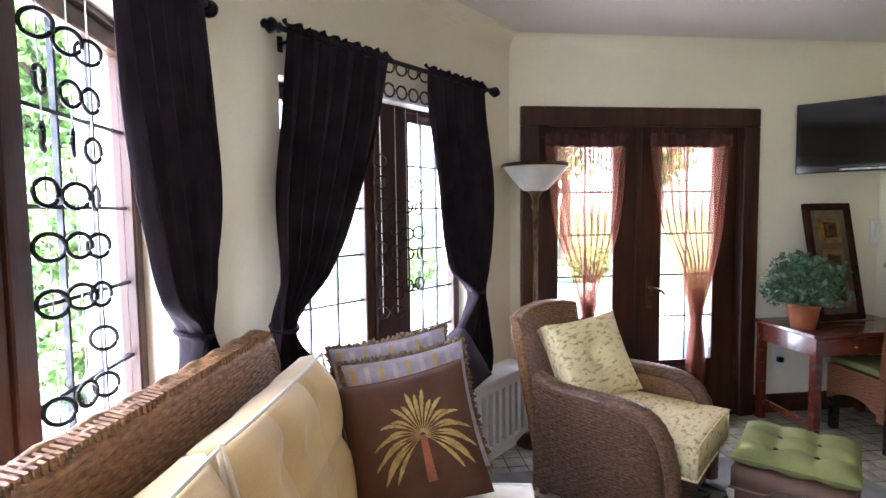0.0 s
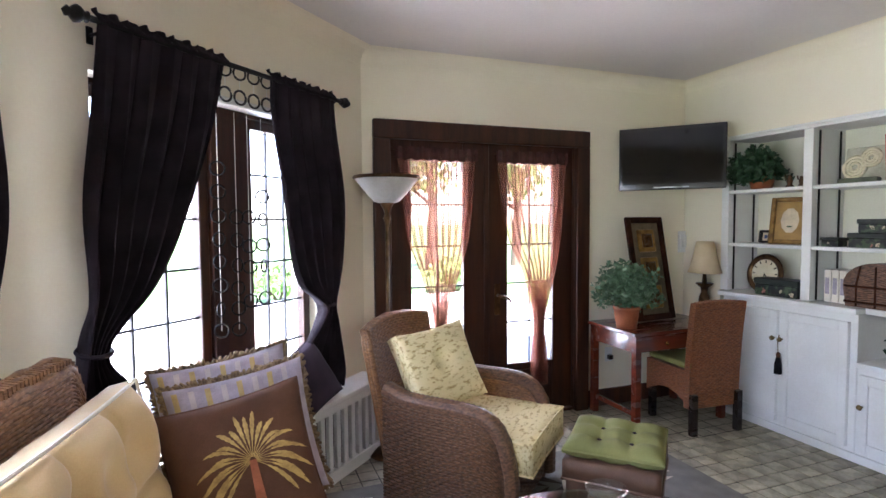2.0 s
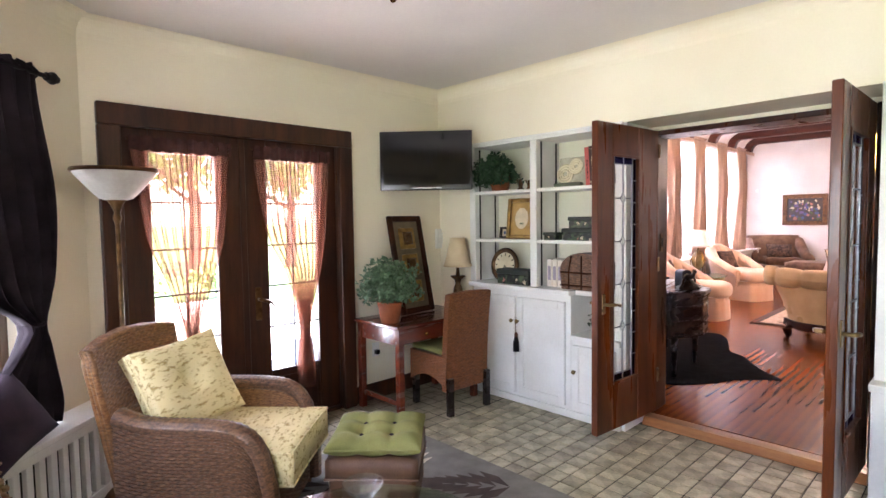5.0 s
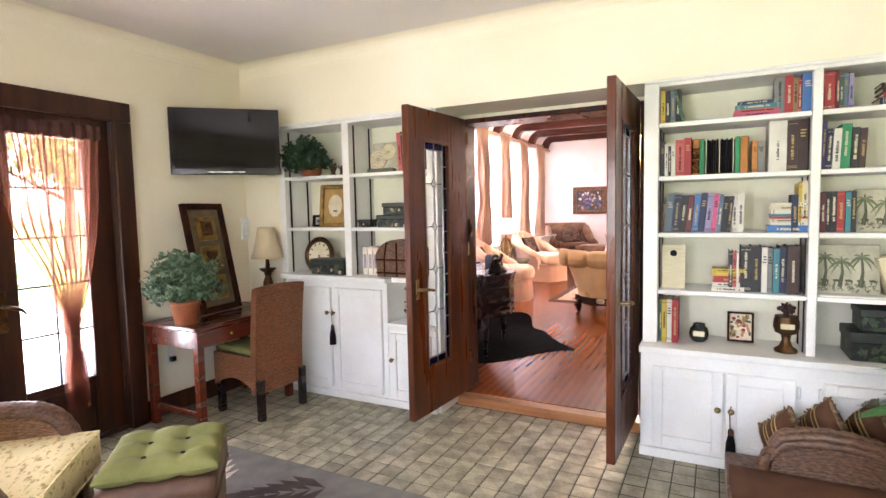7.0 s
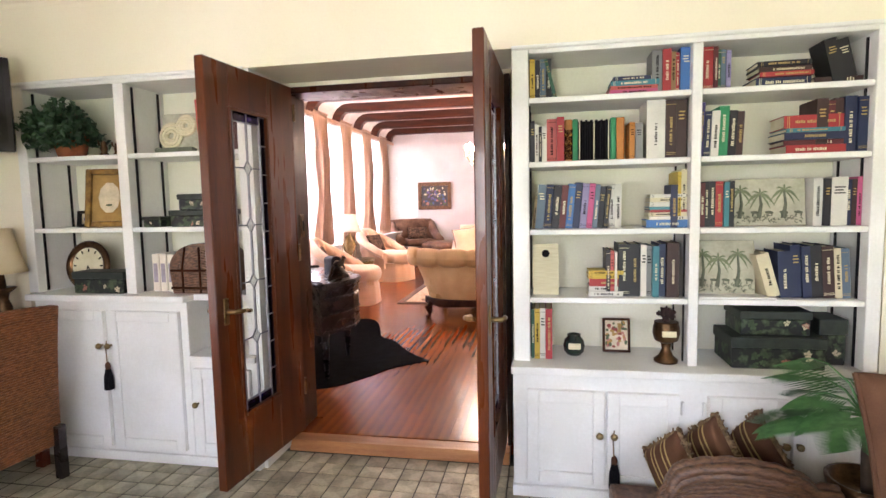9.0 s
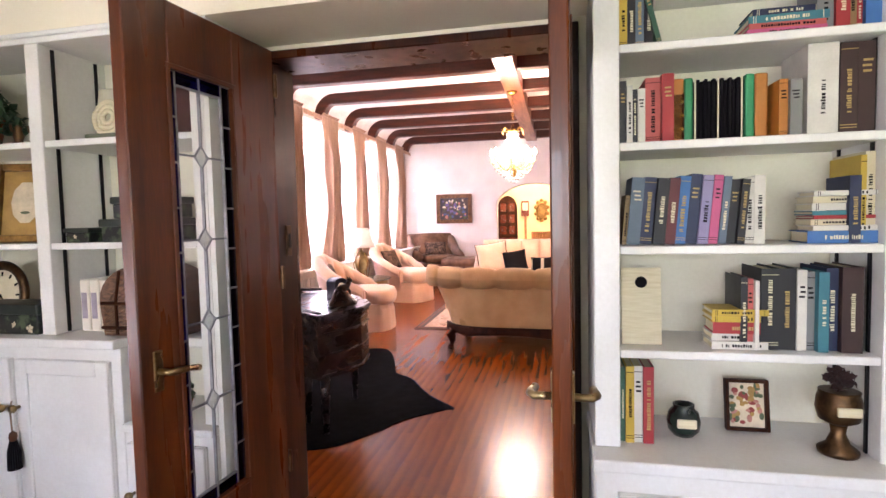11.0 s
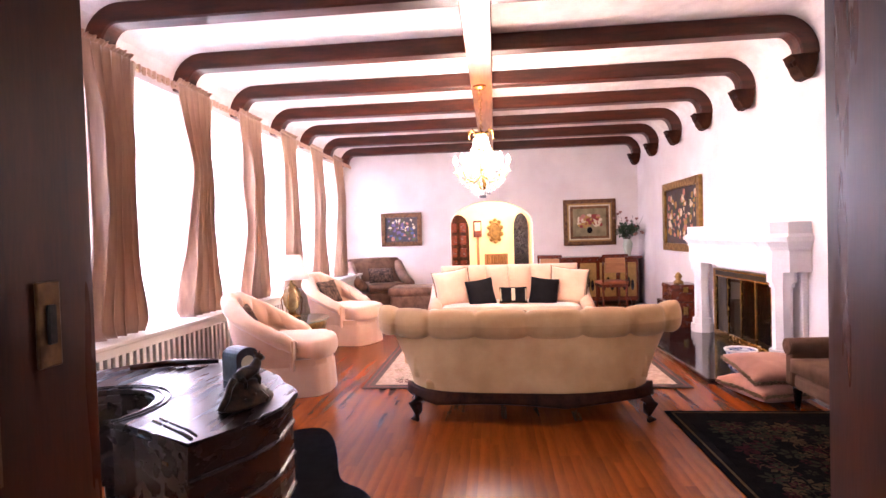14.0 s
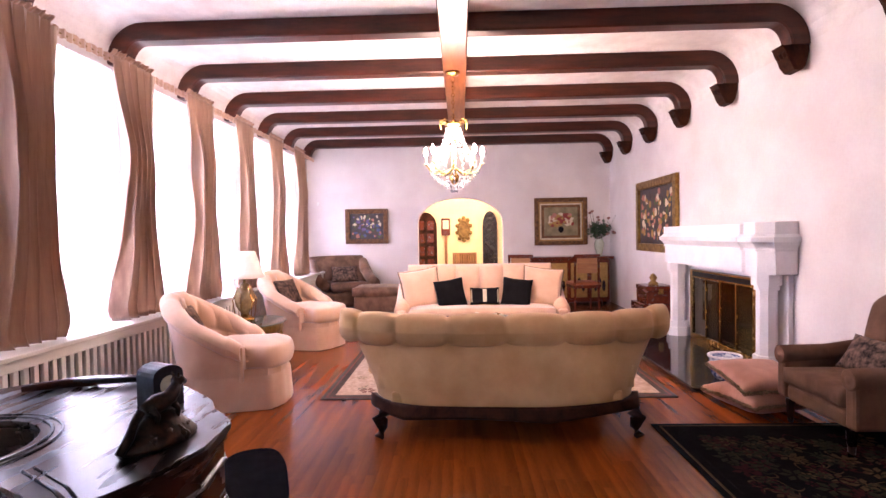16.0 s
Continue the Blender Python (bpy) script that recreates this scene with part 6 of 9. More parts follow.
def stripes(parent, w, h, t, n, mats, face=1):
    """Woven stripes, slightly proud of the case."""
    for k in range(n):
        u0, u1 = -0.9 + 1.8 * k / n, -0.9 + 1.8 * (k + 0.35) / n
        def fn(a, b):
            u, v = u0 + (u1 - u0) * a, -0.93 + 1.86 * b
            bulge = (1 - abs(u) ** 3) * (1 - abs(v) ** 3)
            e = t * 0.25 / 2
            return (u * w / 2 * (1 - 0.07 * (1 - v * v)), v * h / 2 * (1 - 0.07 * (1 - u * u)), face * (e + (t / 2 - e) * bulge ** 0.6 + 0.004))
        part("stripe", sheet(B(), fn, 3, 16), mats[k % len(mats)], parent, smooth=True)


def palm_motif(parent, t, s=1.0, off=(0, 0)):
    """An embroidered palm tree on a pillow's face."""
    bm = B()
    def lift(x, y):
        u, v = min(1.0, abs(x) / 0.215), min(1.0, abs(y) / 0.215)
        bulge = max(0.0, (1 - abs(u) ** 3) * (1 - abs(v) ** 3))
        return t / 2 * 0.25 + t / 2 * 0.75 * bulge ** 0.6 + 0.003
    cx, cy = off
    fronds = B()
    for k in range(25):
        a = math.radians(-38 + 256 * k / 24)
        side = math.cos(a)
        l = s * (0.165 if k % 2 else 0.14) * (0.88 + 0.12 * abs(side))
        prev = None
        for i in range(15):
            f = 0.06 + 0.94 * i / 14
            x, y = cx + math.cos(a) * l * f, cy + math.sin(a) * l * f * 0.95 - 0.06 * s * f ** 3 * abs(side) + 0.012 * s * f * (1 - abs(side))
            wd = s * (0.0012 + 0.0105 * max(0.0, (f - 0.35) / 0.65) ** 0.7 * (1 - f ** 7)) * (1.0 if i % 2 else 0.72)
            n = Vector((-math.sin(a), math.cos(a))) * wd
            cur = [fronds.verts.new((x + n.x, y + n.y, lift(x, y) + 0.0006 * (k % 2))), fronds.verts.new((x - n.x, y - n.y, lift(x, y) + 0.001 + 0.0006 * (k % 2)))]
            if prev:
                fronds.faces.new((prev[0], prev[1], cur[1], cur[0]))
            prev = cur
    part("palm_fronds", fronds, gold_thread, parent, "gold embroidered palm fronds")
    part("palm_trunk", sheet(B(), lambda u, v: (cx + (u - 0.5) * 0.02 * s * (1 + 0.5 * (1 - v)), cy - s * 0.14 * (1 - v), lift(cx, cy - s * 0.14 * (1 - v)) + 0.001), 2, 8), terracotta, parent, "rust embroidered palm trunk")


# two plum pillows on the window bench
for s, y, z, w, tilt in ((1.04, 0.09, 0.655, 0.42, 112), (0.75, 0.10, 0.65, 0.38, 116)):
    pillow("plum_pillow", "dark plum cotton pillow propped on the window bench", w, 0.32, 0.17, BAY @ pose(s, y + 0.04, z - 0.015, tilt, 8, 0) @ pose(0, 0, 0, 0, 0, 172), plum_cotton, plum_cotton)

# ---- wicker sofa ----
SF = pose(-3.517, 1.48, FLOOR, 0, 0, 80)
so = thing("wicker_sofa", "brown woven wicker sofa with cream cushions", "sofa", SF)
SX = 0.76
def back_outline(u):
    e = min(u, 1 - u) * 2
    return 0.985 - 0.10 * max(0, 1 - e * 9) ** 2
part("backrest", weave(B(), lambda u, v: (-SX + 2 * SX * u, 0.33 + 0.07 * v, 0.10 + (back_outline(u) - 0.10) * v), 80, 40, 0.009), wicker, so)
part("backrest_outer", weave(B(), lambda u, v: (SX - 2 * SX * u, 0.39 + 0.07 * v, 0.04 + (back_outline(u) - 0.04) * v), 60, 40, 0.009), wicker, so)
bm = B()
for k in range(7):
    ph = k * 2.1
    tube(bm, [(-SX + 2 * SX * i / 60, 0.43 + 0.030 * math.cos(k * 0.9 - 0.9), back_outline(i / 60) + 0.004 + 0.022 * math.sin(k * 0.9 - 0.9 + 0.6) + 0.004 * math.sin(i * 1.3 + ph)) for i in range(61)], 0.012, 6)
part("top_roll", bm, wicker, so, smooth=True)
bm = B()
for k in range(90):
    x = -SX + 2 * SX * k / 89
    tube(bm, [(x, 0.40, back_outline(k / 89) - 0.02), (x + 0.008, 0.405, back_outline(k / 89) + 0.026), (x + 0.012, 0.45, back_outline(k / 89) + 0.032), (x + 0.014, 0.475, back_outline(k / 89) - 0.01)], 0.006, 5)
part("binding", bm, wicker, so)
bm = B()
box(bm, -SX + 0.02, -0.40, 0.10, SX - 0.02, 0.36, 0.29, 0.02, 2)
part("seat_frame", bm, wicker_dark, so)
part("front_apron", weave(B(), lambda u, v: (SX - 0.02 - 2 * (SX - 0.02) * u, -0.403, 0.06 + 0.22 * v), 22, 40, 0.005), wicker, so)
part("end_apron", weave(B(), lambda u, v: (SX - 0.018, -0.40 + 0.76 * u, 0.06 + 0.22 * v), 22, 20, 0.005), wicker, so)
for x in (-SX + 0.05, SX - 0.05):
    for y in (-0.36, 0.34):
        part("leg", lathe(B(), [(0.022, 0), (0.03, 0.05), (0.03, 0.11)], 12, Matrix.Translation((x, y, 0))), wicker_dark, so, smooth=True)
sc = part("seat_cushion", cushion(B(), 2 * SX - 0.04, 0.80, 0.20, 0.35, (), 22, 0, 0.01, Matrix.Translation((0.05, -0.08, 0.385))), white_cotton, so, "white cotton seat cushion", smooth=True)
part("piping", tube(B(), [Vector((0.05, -0.08, 0.45)) + p for p in cushion_rim(2 * SX - 0.05, 0.79, 0.01)], 0.006, 6, True), white_cotton, sc)
for k, x in enumerate((-0.385, 0.345)):
    m = Matrix.Translation((x, 0.225, 0.675)) @ Euler((radians(78), 0, 0)).to_matrix().to_4x4()
    bc = part("back_cushion", cushion(B(), 0.71, 0.52, 0.23, 0.5, [(-0.5, 0.42), (0, 0.42), (0.5, 0.42), (-0.5, -0.4), (0, -0.4), (0.5, -0.4)], 36, 0.055, 0.03, m, 0.005, (3, 2, 0.055)), cream_cotton, so, "cream cotton back cushion with tufts", smooth=True)
    part("piping", tube(B(), cushion_rim(0.71, 0.52, 0.03, m @ Matrix.Translation((0, 0, 0.052))), 0.0055, 6, True), white_cotton, bc)
    bm = B()
    for u, v in ((-0.5, 0.42), (0, 0.42), (0.5, 0.42), (-0.5, -0.4), (0, -0.4), (0.5, -0.4)):
        lathe(bm, [(0, 0), (0.012, 0.002), (0.010, 0.008), (0, 0.010)], 10, m @ Matrix.Translation((u * 0.355, v * 0.26, 0.05)))
    part("buttons", bm, cream_cotton, bc, smooth=True)

# pillows at the far end of the sofa
pp = pillow("palm_pillow", "brown cotton pillow with a gold embroidered palm tree", 0.43, 0.43, 0.15, pose(-3.324, 2.12, 0.69, 68, 0, 0) @ pose(0, 0, 0, 0, 0, 11), brown_cotton, brown_cotton)
palm_motif(pp, 0.15, 1.0, (0.03, 0.01))
for k, (x, y, z, rz) in enumerate(((-3.31, 2.24, 0.725, 2), (-3.365, 2.35, 0.755, 0))):
    sp = pillow("striped_pillow", "striped pillow with a twisted cord fringe", 0.44, 0.44, 0.12, pose(x, y, z, 70, 0, rz) @ pose(0, 0, 0, 0, 0, 9), stripe_plum)
    stripes(sp, 0.44, 0.44, 0.12, 8, [stripe_gold, stripe_pale])
    fringe(sp, 0.44, 0.44, k)

# ---- wicker armchair ----
AC = pose(-2.215, 2.885, FLOOR, 0, 0, 43) @ Matrix.Diagonal((0.915, 0.915, 0.985, 1))
ac = thing("wicker_armchair", "dark brown wicker armchair with cream script cushions", "armchair", AC)


def arm_top(v):
    """Height of the arm from back (0) to front (1)."""
    return lerp_table([(0, 0.60), (0.2, 0.56), (0.7, 0.545), (0.86, 0.51), (0.95, 0.43), (1.0, 0.30)], v)[0]


for s in (-1, 1):
    part("side_panel", weave(B(), lambda u, v: (s * (0.375 + 0.012 * math.sin(math.pi * u)), (0.36 - 0.70 * u) if s < 0 else (-0.34 + 0.70 * u), 0.05 + (arm_top(u if s < 0 else 1 - u) - 0.06) * v), 34, 26, 0.013), wicker_dark, ac)
    part("inner_panel", weave(B(), lambda u, v: (s * 0.30, (-0.34 + 0.70 * u) if s < 0 else (0.36 - 0.70 * u), 0.25 + (arm_top(1 - u if s < 0 else u) - 0.26) * v), 22, 26, 0.004), wicker, ac)
    line = [Vector((s * 0.338, 0.36 - 0.70 * i / 40, arm_top(i / 40))) for i in range(41)] + [Vector((s * 0.338, -0.345, 0.24 - 0.19 * i / 8)) for i in range(9)]
    def braid(u, v):
        k = min(int(u * 49), 48)
        p, q = line[k], line[min(k + 1, 49)]
        d = (line[min(k + 2, 49)] - line[max(k - 1, 0)]).normalized()
        n = Vector((0, d.z, -d.y))
        a = 2 * math.pi * v
        return p.lerp(q, u * 49 - k) + Vector((0.050 * math.cos(a), 0, 0)) + n * (-0.036 * math.sin(a))
    bm = weave(B(), braid, 10, 60, 0.006)
    part("arm_rest", bm, wicker_dark, ac, smooth=True)
def cb_pt(u, v, off):
    w = 0.29 + 0.05 * v
    bow = 0.05 * (1 - (2 * u - 1) ** 2)
    top = 0.875 + 0.03 * math.sin(math.pi * u)
    return (-w + 2 * w * u, 0.34 + 0.15 * v + bow + off, 0.06 + (top - 0.06) * v)
part("backrest", weave(B(), lambda u, v: cb_pt(u, v, -0.02), 62, 22, 0.006), wicker, ac)
part("backrest_outer", weave(B(), lambda u, v: cb_pt(1 - u, v, 0.03), 62, 22, 0.006), wicker, ac)
bm = B()
edge = [cb_pt(0, v / 16, 0.005) for v in range(17)] + [cb_pt(u / 12, 1, 0.005) for u in range(1, 13)] + [cb_pt(1, v / 16, 0.005) for v in range(15, -1, -1)]
for k in range(3):
    tube(bm, [(p[0], p[1] + 0.018 * (k - 1), p[2] + 0.003 * math.sin(i * 2.0 + k)) for i, p in enumerate(edge)], 0.016, 7)
part("back_frame", bm, wicker, ac, smooth=True)
part("seat_base", box(B(), -0.31, -0.33, 0.14, 0.31, 0.34, 0.27, 0.01, 1), wicker_dark, ac)
part("front_apron", weave(B(), lambda u, v: (0.31 - 0.62 * u, -0.335, 0.05 + 0.22 * v), 20, 24, 0.005), wicker_dark, ac)
for x in (-0.33, 0.33):
    for y in (-0.30, 0.32):
        part("foot", lathe(B(), [(0.025, 0), (0.028, 0.03), (0.028, 0.06)], 10, Matrix.Translation((x, y, 0))), wicker_dark, ac)
cm = Matrix.Translation((0, -0.08, 0.355))
ch = part("seat_cushion", cushion(B(), 0.60, 0.72, 0.19, 0.22, [(-0.4, 0.1), (0.4, 0.1), (0, -0.4), (0, 0.5)], 22, 0.02, 0.02, cm), script_cotton, ac, "cream seat cushion printed with faint script", smooth=True)
for z in (-0.073, 0.073):
    part("piping", tube(B(), [cm @ (p + Vector((0, 0, z))) for p in cushion_rim(0.60, 0.72, 0.02)], 0.006, 6, True), script_cotton, ch)
pl = pillow("script_pillow", "cream tufted pillow printed with faint script in the armchair", 0.46, 0.43, 0.20, AC @ pose(-0.06, 0.19, 0.66, 64, 0, -28) @ pose(0, 0, 0, 0, 0, 6), script_cotton, script_cotton, 0.45)
for c in pl.children:
    if c.name.startswith("case"):
        c.data = mesh_of("case", cushion(B(), 0.46, 0.43, 0.20, 0.45, [(0, 0.1)], 28, 0.06, 0.07, Matrix(), 0.004), script_cotton, True)

# ---- ottoman ----
OT = pose(-1.67, 2.43, FLOOR, 0, 0, 43)
ot = thing("ottoman", "square brown leather ottoman", "ottoman", OT)
part("body", box(B(), -0.20, -0.20, 0.05, 0.20, 0.20, 0.27, 0.02, 3), brown_leather, ot, smooth=False)
part("top_pad", cushion(B(), 0.42, 0.42, 0.12, 0.3, (), 14, 0, 0.01, Matrix.Translation((0, 0, 0.275))), brown_leather, ot, smooth=True)
part("welt", tube(B(), [Vector((0, 0, 0.232)) + p for p in cushion_rim(0.425, 0.425, 0.01)], 0.006, 6, True), brown_leather, ot)
for x in (-0.16, 0.16):
    for y in (-0.16, 0.16):
        part("foot", lathe(B(), [(0.016, 0), (0.022, 0.05)], 10, Matrix.Translation((x, y, 0))), ebony, ot)
tf = [(-0.333, -0.333), (0.333, -0.333), (-0.333, 0.333), (0.333, 0.333)]
gc = thing("chair_pad", "olive green tufted cotton pad lying on the ottoman", "cushion", OT @ pose(0.0, 0, 0.368, 0, 0, 2))
part("pad", cushion(B(), 0.43, 0.43, 0.09, 0.45, tf, 28, 0.02, 0.02, Matrix(), 0.0025, (3, 3, 0.022)), green_cotton, gc, smooth=True)
part("piping", tube(B(), cushion_rim(0.43, 0.43, 0.02), 0.006, 6, True), green_cotton, gc)
bm = B()
for u, v in tf:
    lathe(bm, [(0, 0), (0.011, 0.001), (0.009, 0.006), (0, 0.008)], 10, Matrix.Translation((u * 0.215, v * 0.215, 0.014)))
part("buttons", bm, plum_cotton, gc, "dark buttons")

# ---- floor lamp ----
fl = thing("floor_lamp", "bronze torchiere floor lamp with a frosted glass bowl", "floor lamp", pose(-2.50, 3.50, FLOOR))
part("base", lathe(B(), [(0.0, 0), (0.13, 0), (0.135, 0.012), (0.10, 0.03), (0.04, 0.045), (0.02, 0.08), (0.018, 0.10)], 24), bronze, fl, smooth=True)
part("pole", lathe(B(), [(0.018, 0.09), (0.013, 0.14), (0.012, 0.7), (0.02, 0.72), (0.012, 0.74), (0.012, 1.40), (0.022, 1.43), (0.014, 1.46), (0.03, 1.50), (0.05, 1.53)], 14), bronze, fl, smooth=True)
bowl = part("bowl", lathe(B(), [(0.05, 1.522), (0.075, 1.53), (0.105, 1.56), (0.15, 1.615), (0.182, 1.652), (0.19, 1.668), (0.182, 1.668), (0.142, 1.618), (0.095, 1.568), (0.02, 1.545)], 30), frosted, fl, "frosted alabaster glass bowl", smooth=True)
part("rim", ring(B(), (0, 0, 1.672), 0.190, 0.011, (0, 0, 1), 36), bronze, bowl)

# ---- television ----
tv_c = Vector((-0.41, 3.435, 0))
TV = pose(tv_c.x, tv_c.y, 1.885, 0, 0, math.degrees(math.atan2(3.177 - 3.693, -0.167 + 0.644)))
tv = thing("television", "flat black television on a corner wall arm, switched off", "television", TV)
part("body", box(B(), -0.355, 0.0, -0.225, 0.355, 0.06, 0.225, 0.012, 3), black_plastic, tv)
part("bezel", box(B(), -0.357, -0.012, -0.227, 0.357, 0.0, 0.227, 0.006, 2), black_plastic, tv)
part("screen", box(B(), -0.33, -0.0145, -0.185, 0.33, -0.0125, 0.205), screen_glass, tv, "dark glossy screen")
part("strip", box(B(), -0.12, -0.0145, -0.215, 0.12, -0.0125, -0.205), surface("grey_trim_strip", rgb("8a8a8c"), None, 10, 0.3, 0.0, metal=0.6), tv)
bm = B()
tube(bm, [(0.0, 0.06, 0.0), (0.02, 0.20, -0.03), (0.04, 0.36, -0.03)], 0.02, 8)
box(bm, -0.02, 0.33, -0.12, 0.10, 0.40, 0.06, 0.006, 1)
part("wall_arm", bm, iron, tv)

# ---- writing desk and things on it ----
DZ = 0.70
dk = thing("writing_desk", "red mahogany writing desk with one drawer", "desk", pose(-0.52, 3.41, FLOOR))
part("top", box(B(), -0.42, -0.24, DZ - FLOOR - 0.025, 0.42, 0.27, DZ - FLOOR, 0.006, 2), mahogany, dk)
part("apron", box(B(), -0.385, -0.215, DZ - FLOOR - 0.14, -0.365, 0.25, DZ - FLOOR - 0.026), mahogany, dk)
part("apron", box(B(), 0.365, -0.215, DZ - FLOOR - 0.14, 0.385, 0.25, DZ - FLOOR - 0.026), mahogany, dk)
part("apron", box(B(), -0.365, 0.23, DZ - FLOOR - 0.14, 0.365, 0.25, DZ - FLOOR - 0.026), mahogany, dk)
dr = part("drawer", box(B(), -0.355, -0.222, DZ - FLOOR - 0.135, 0.355, -0.20, DZ - FLOOR - 0.03, 0.004, 1), mahogany, dk)
for x in (-0.15, 0.15):
    part("knob", lathe(B(), [(0.006, 0), (0.006, 0.01), (0.014, 0.018), (0.0, 0.028)], 12, Matrix.Translation((x, -0.222, DZ - FLOOR - 0.085)) @ Euler((math.pi / 2, 0, 0)).to_matrix().to_4x4()), brass, dr)
for x in (-0.375, 0.375):
    for y in (-0.205, 0.24):
        bm = B()
        prism(bm, [(-0.022, -0.022), (0.022, -0.022), (0.022, 0.022), (-0.022, 0.022)], 0, DZ - FLOOR - 0.026, Matrix.Translation((x, y, 0)))
        part("leg", bm, mahogany, dk)
    part("stretcher", box(B(), x - 0.012, -0.183, 0.10, x + 0.012, 0.218, 0.135, 0.003, 1), mahogany, dk)
potted("potted_plant", "bushy dusty-green plant in a terracotta pot on the desk", pose(-0.85, 3.36, DZ), 0.085, 0.15, (0, 0.0, 0.30), (0.30, 0.28, 0.22), 2300, 0.042, 21, leaf_green, 0.07, cut=lambda v: v.y < 0.24 and v.z > 0.01)
pan = thing("medallion_frame", "framed wooden wall piece with three carved square medallions", "wall art", pose(-0.47, 3.50, DZ + 0.002, -11, 0, 6))
w, h = 0.37, 0.77
for a in ((-w / 2, 0, -w / 2 + 0.045, h), (w / 2 - 0.045, 0, w / 2, h), (-w / 2 + 0.045, 0, w / 2 - 0.045, 0.045), (-w / 2 + 0.045, h - 0.045, w / 2 - 0.045, h)):
    part("frame", box(B(), a[0], -0.03, a[1], a[2], 0.0, a[3], 0.008, 2), carved_wood, pan)
part("backing", box(B(), -w / 2 + 0.045, -0.012, 0.045, w / 2 - 0.045, -0.002, h - 0.045), surface("olive_panel_paint", rgb("6e6046"), rgb("574a34"), 10, 0.6, 0.3), pan)
for k in range(3):
    z = 0.17 + k * 0.21
    mdl = part("medallion", box(B(), -0.085, -0.024, z - 0.085, 0.085, -0.012, z + 0.085, 0.010, 2), gilt, pan, "carved square medallion")
    part("rosette", lathe(B(), [(0.07, 0), (0.072, 0.006), (0.054, 0.010), (0.046, 0.003), (0.022, 0.006), (0, 0.014)], 4, Matrix.Translation((0, -0.024, z)) @ Euler((0, math.pi / 4, 0)).to_matrix().to_4x4() @ Euler((math.pi / 2, 0, 0)).to_matrix().to_4x4()), bronze, mdl, smooth=True)
tl = thing("table_lamp", "small bronze table lamp with a beige fabric shade", "lamp", pose(-0.125, 3.385, DZ))
part("base", lathe(B(), [(0.05, 0), (0.055, 0.010), (0.034, 0.03), (0.034, 0.06), (0.042, 0.11), (0.036, 0.17), (0.022, 0.21), (0.028, 0.24), (0.062, 0.268), (0.058, 0.274), (0.018, 0.27), (0.008, 0.40)], 18), bronze, tl, smooth=True)
bm = sheet(B(), lambda u, v: ((0.118 - 0.058 * v ** 0.8) * math.cos(2 * math.pi * u), (0.118 - 0.058 * v ** 0.8) * math.sin(2 * math.pi * u), 0.35 + 0.23 * v), 32, 8)
thick(part("shade", bm, lamp_linen, tl, "beige linen lampshade", smooth=True), 0.003)
sw = thing("thermostat", "white thermostat plate on the wall", "thermostat", pose(0.0, NORTH - 0.001, 1.27))
part("plate", box(B(), -0.06, -0.02, -0.09, 0.075, 0, 0.08, 0.005, 2), white_paint, sw)
part("cover", box(B(), -0.03, -0.03, -0.05, 0.05, -0.02, 0.05, 0.004, 2), white_paint, sw)
ol = thing("wall_outlet", "white wall outlet with a dark plug", "outlet", pose(-0.72, NORTH - 0.001, 0.42))
part("plate", box(B(), -0.035, -0.006, -0.055, 0.035, 0, 0.055, 0.003, 1), white_paint, ol)
part("plug", box(B(), -0.018, -0.04, -0.035, 0.018, -0.006, 0.0, 0.004, 1), black_plastic, ol)

# ---- woven desk chair ----
DC = pose(-0.40, 3.19, FLOOR, 0, 0, -4)
dc = thing("desk_chair", "reddish woven seagrass chair with a tall back and dark legs", "chair", DC)
def dcb(u, v, off):
    return (-0.20 + 0.40 * u, -0.17 - 0.05 * v * v + off, 0.17 + 0.70 * v + 0.012 * math.sin(math.pi * u) * v)
part("backrest", weave(B(), lambda u, v: dcb(1 - u, v, 0.05), 46, 20, 0.006), wicker_red, dc)
part("backrest_outer", weave(B(), lambda u, v: dcb(u, v, 0.0), 60, 20, 0.006), wicker_red, dc)
for s in (0, 1):
    part("back_edge", weave(B(), lambda u, v: (dcb(s, v, 0)[0], dcb(s, v, 0)[1] + 0.05 * (1 - u if s == 0 else u), dcb(s, v, 0)[2]), 50, 3, 0.005), wicker_red, dc)
part("back_top", weave(B(), lambda u, v: (dcb(u, 1, 0)[0], dcb(u, 1, 0)[1] + 0.05 * v, dcb(u, 1, 0)[2]), 4, 20, 0.005), wicker_red, dc)
part("seat_body", box(B(), -0.2, -0.16, 0.28, 0.2, 0.24, 0.415, 0.015, 2), wicker_dark, dc)
def apron(u):
    return 0.19 + 0.07 * math.sin(math.pi * u)
for s in (-1, 1):
    part("seat_side", weave(B(), lambda u, v: (s * 0.206, (-0.165 + 0.41 * u) if s > 0 else (0.245 - 0.41 * u), apron(u) + (0.42 - apron(u)) * v), 18, 16, 0.006), wicker_red, dc)
part("seat_front", weave(B(), lambda u, v: (0.206 - 0.412 * u, 0.246, apron(u) + (0.42 - apron(u)) * v), 18, 16, 0.006), wicker_red, dc)
for x in (-0.18, 0.18):
    for y in (-0.185, 0.215):
        part("leg", prism(B(), [(-0.02, -0.02), (0.02, -0.02), (0.02, 0.02), (-0.02, 0.02)], 0, 0.27, Matrix.Translation((x, y, 0))), ebony, dc)
pd = thing("chair_pad", "flat olive green pad on the desk chair", "cushion", DC @ pose(0, 0.05, 0.445))
part("pad", cushion(B(), 0.39, 0.37, 0.05, 0.4, (), 14, 0, 0.02), green_cotton, pd, smooth=True)

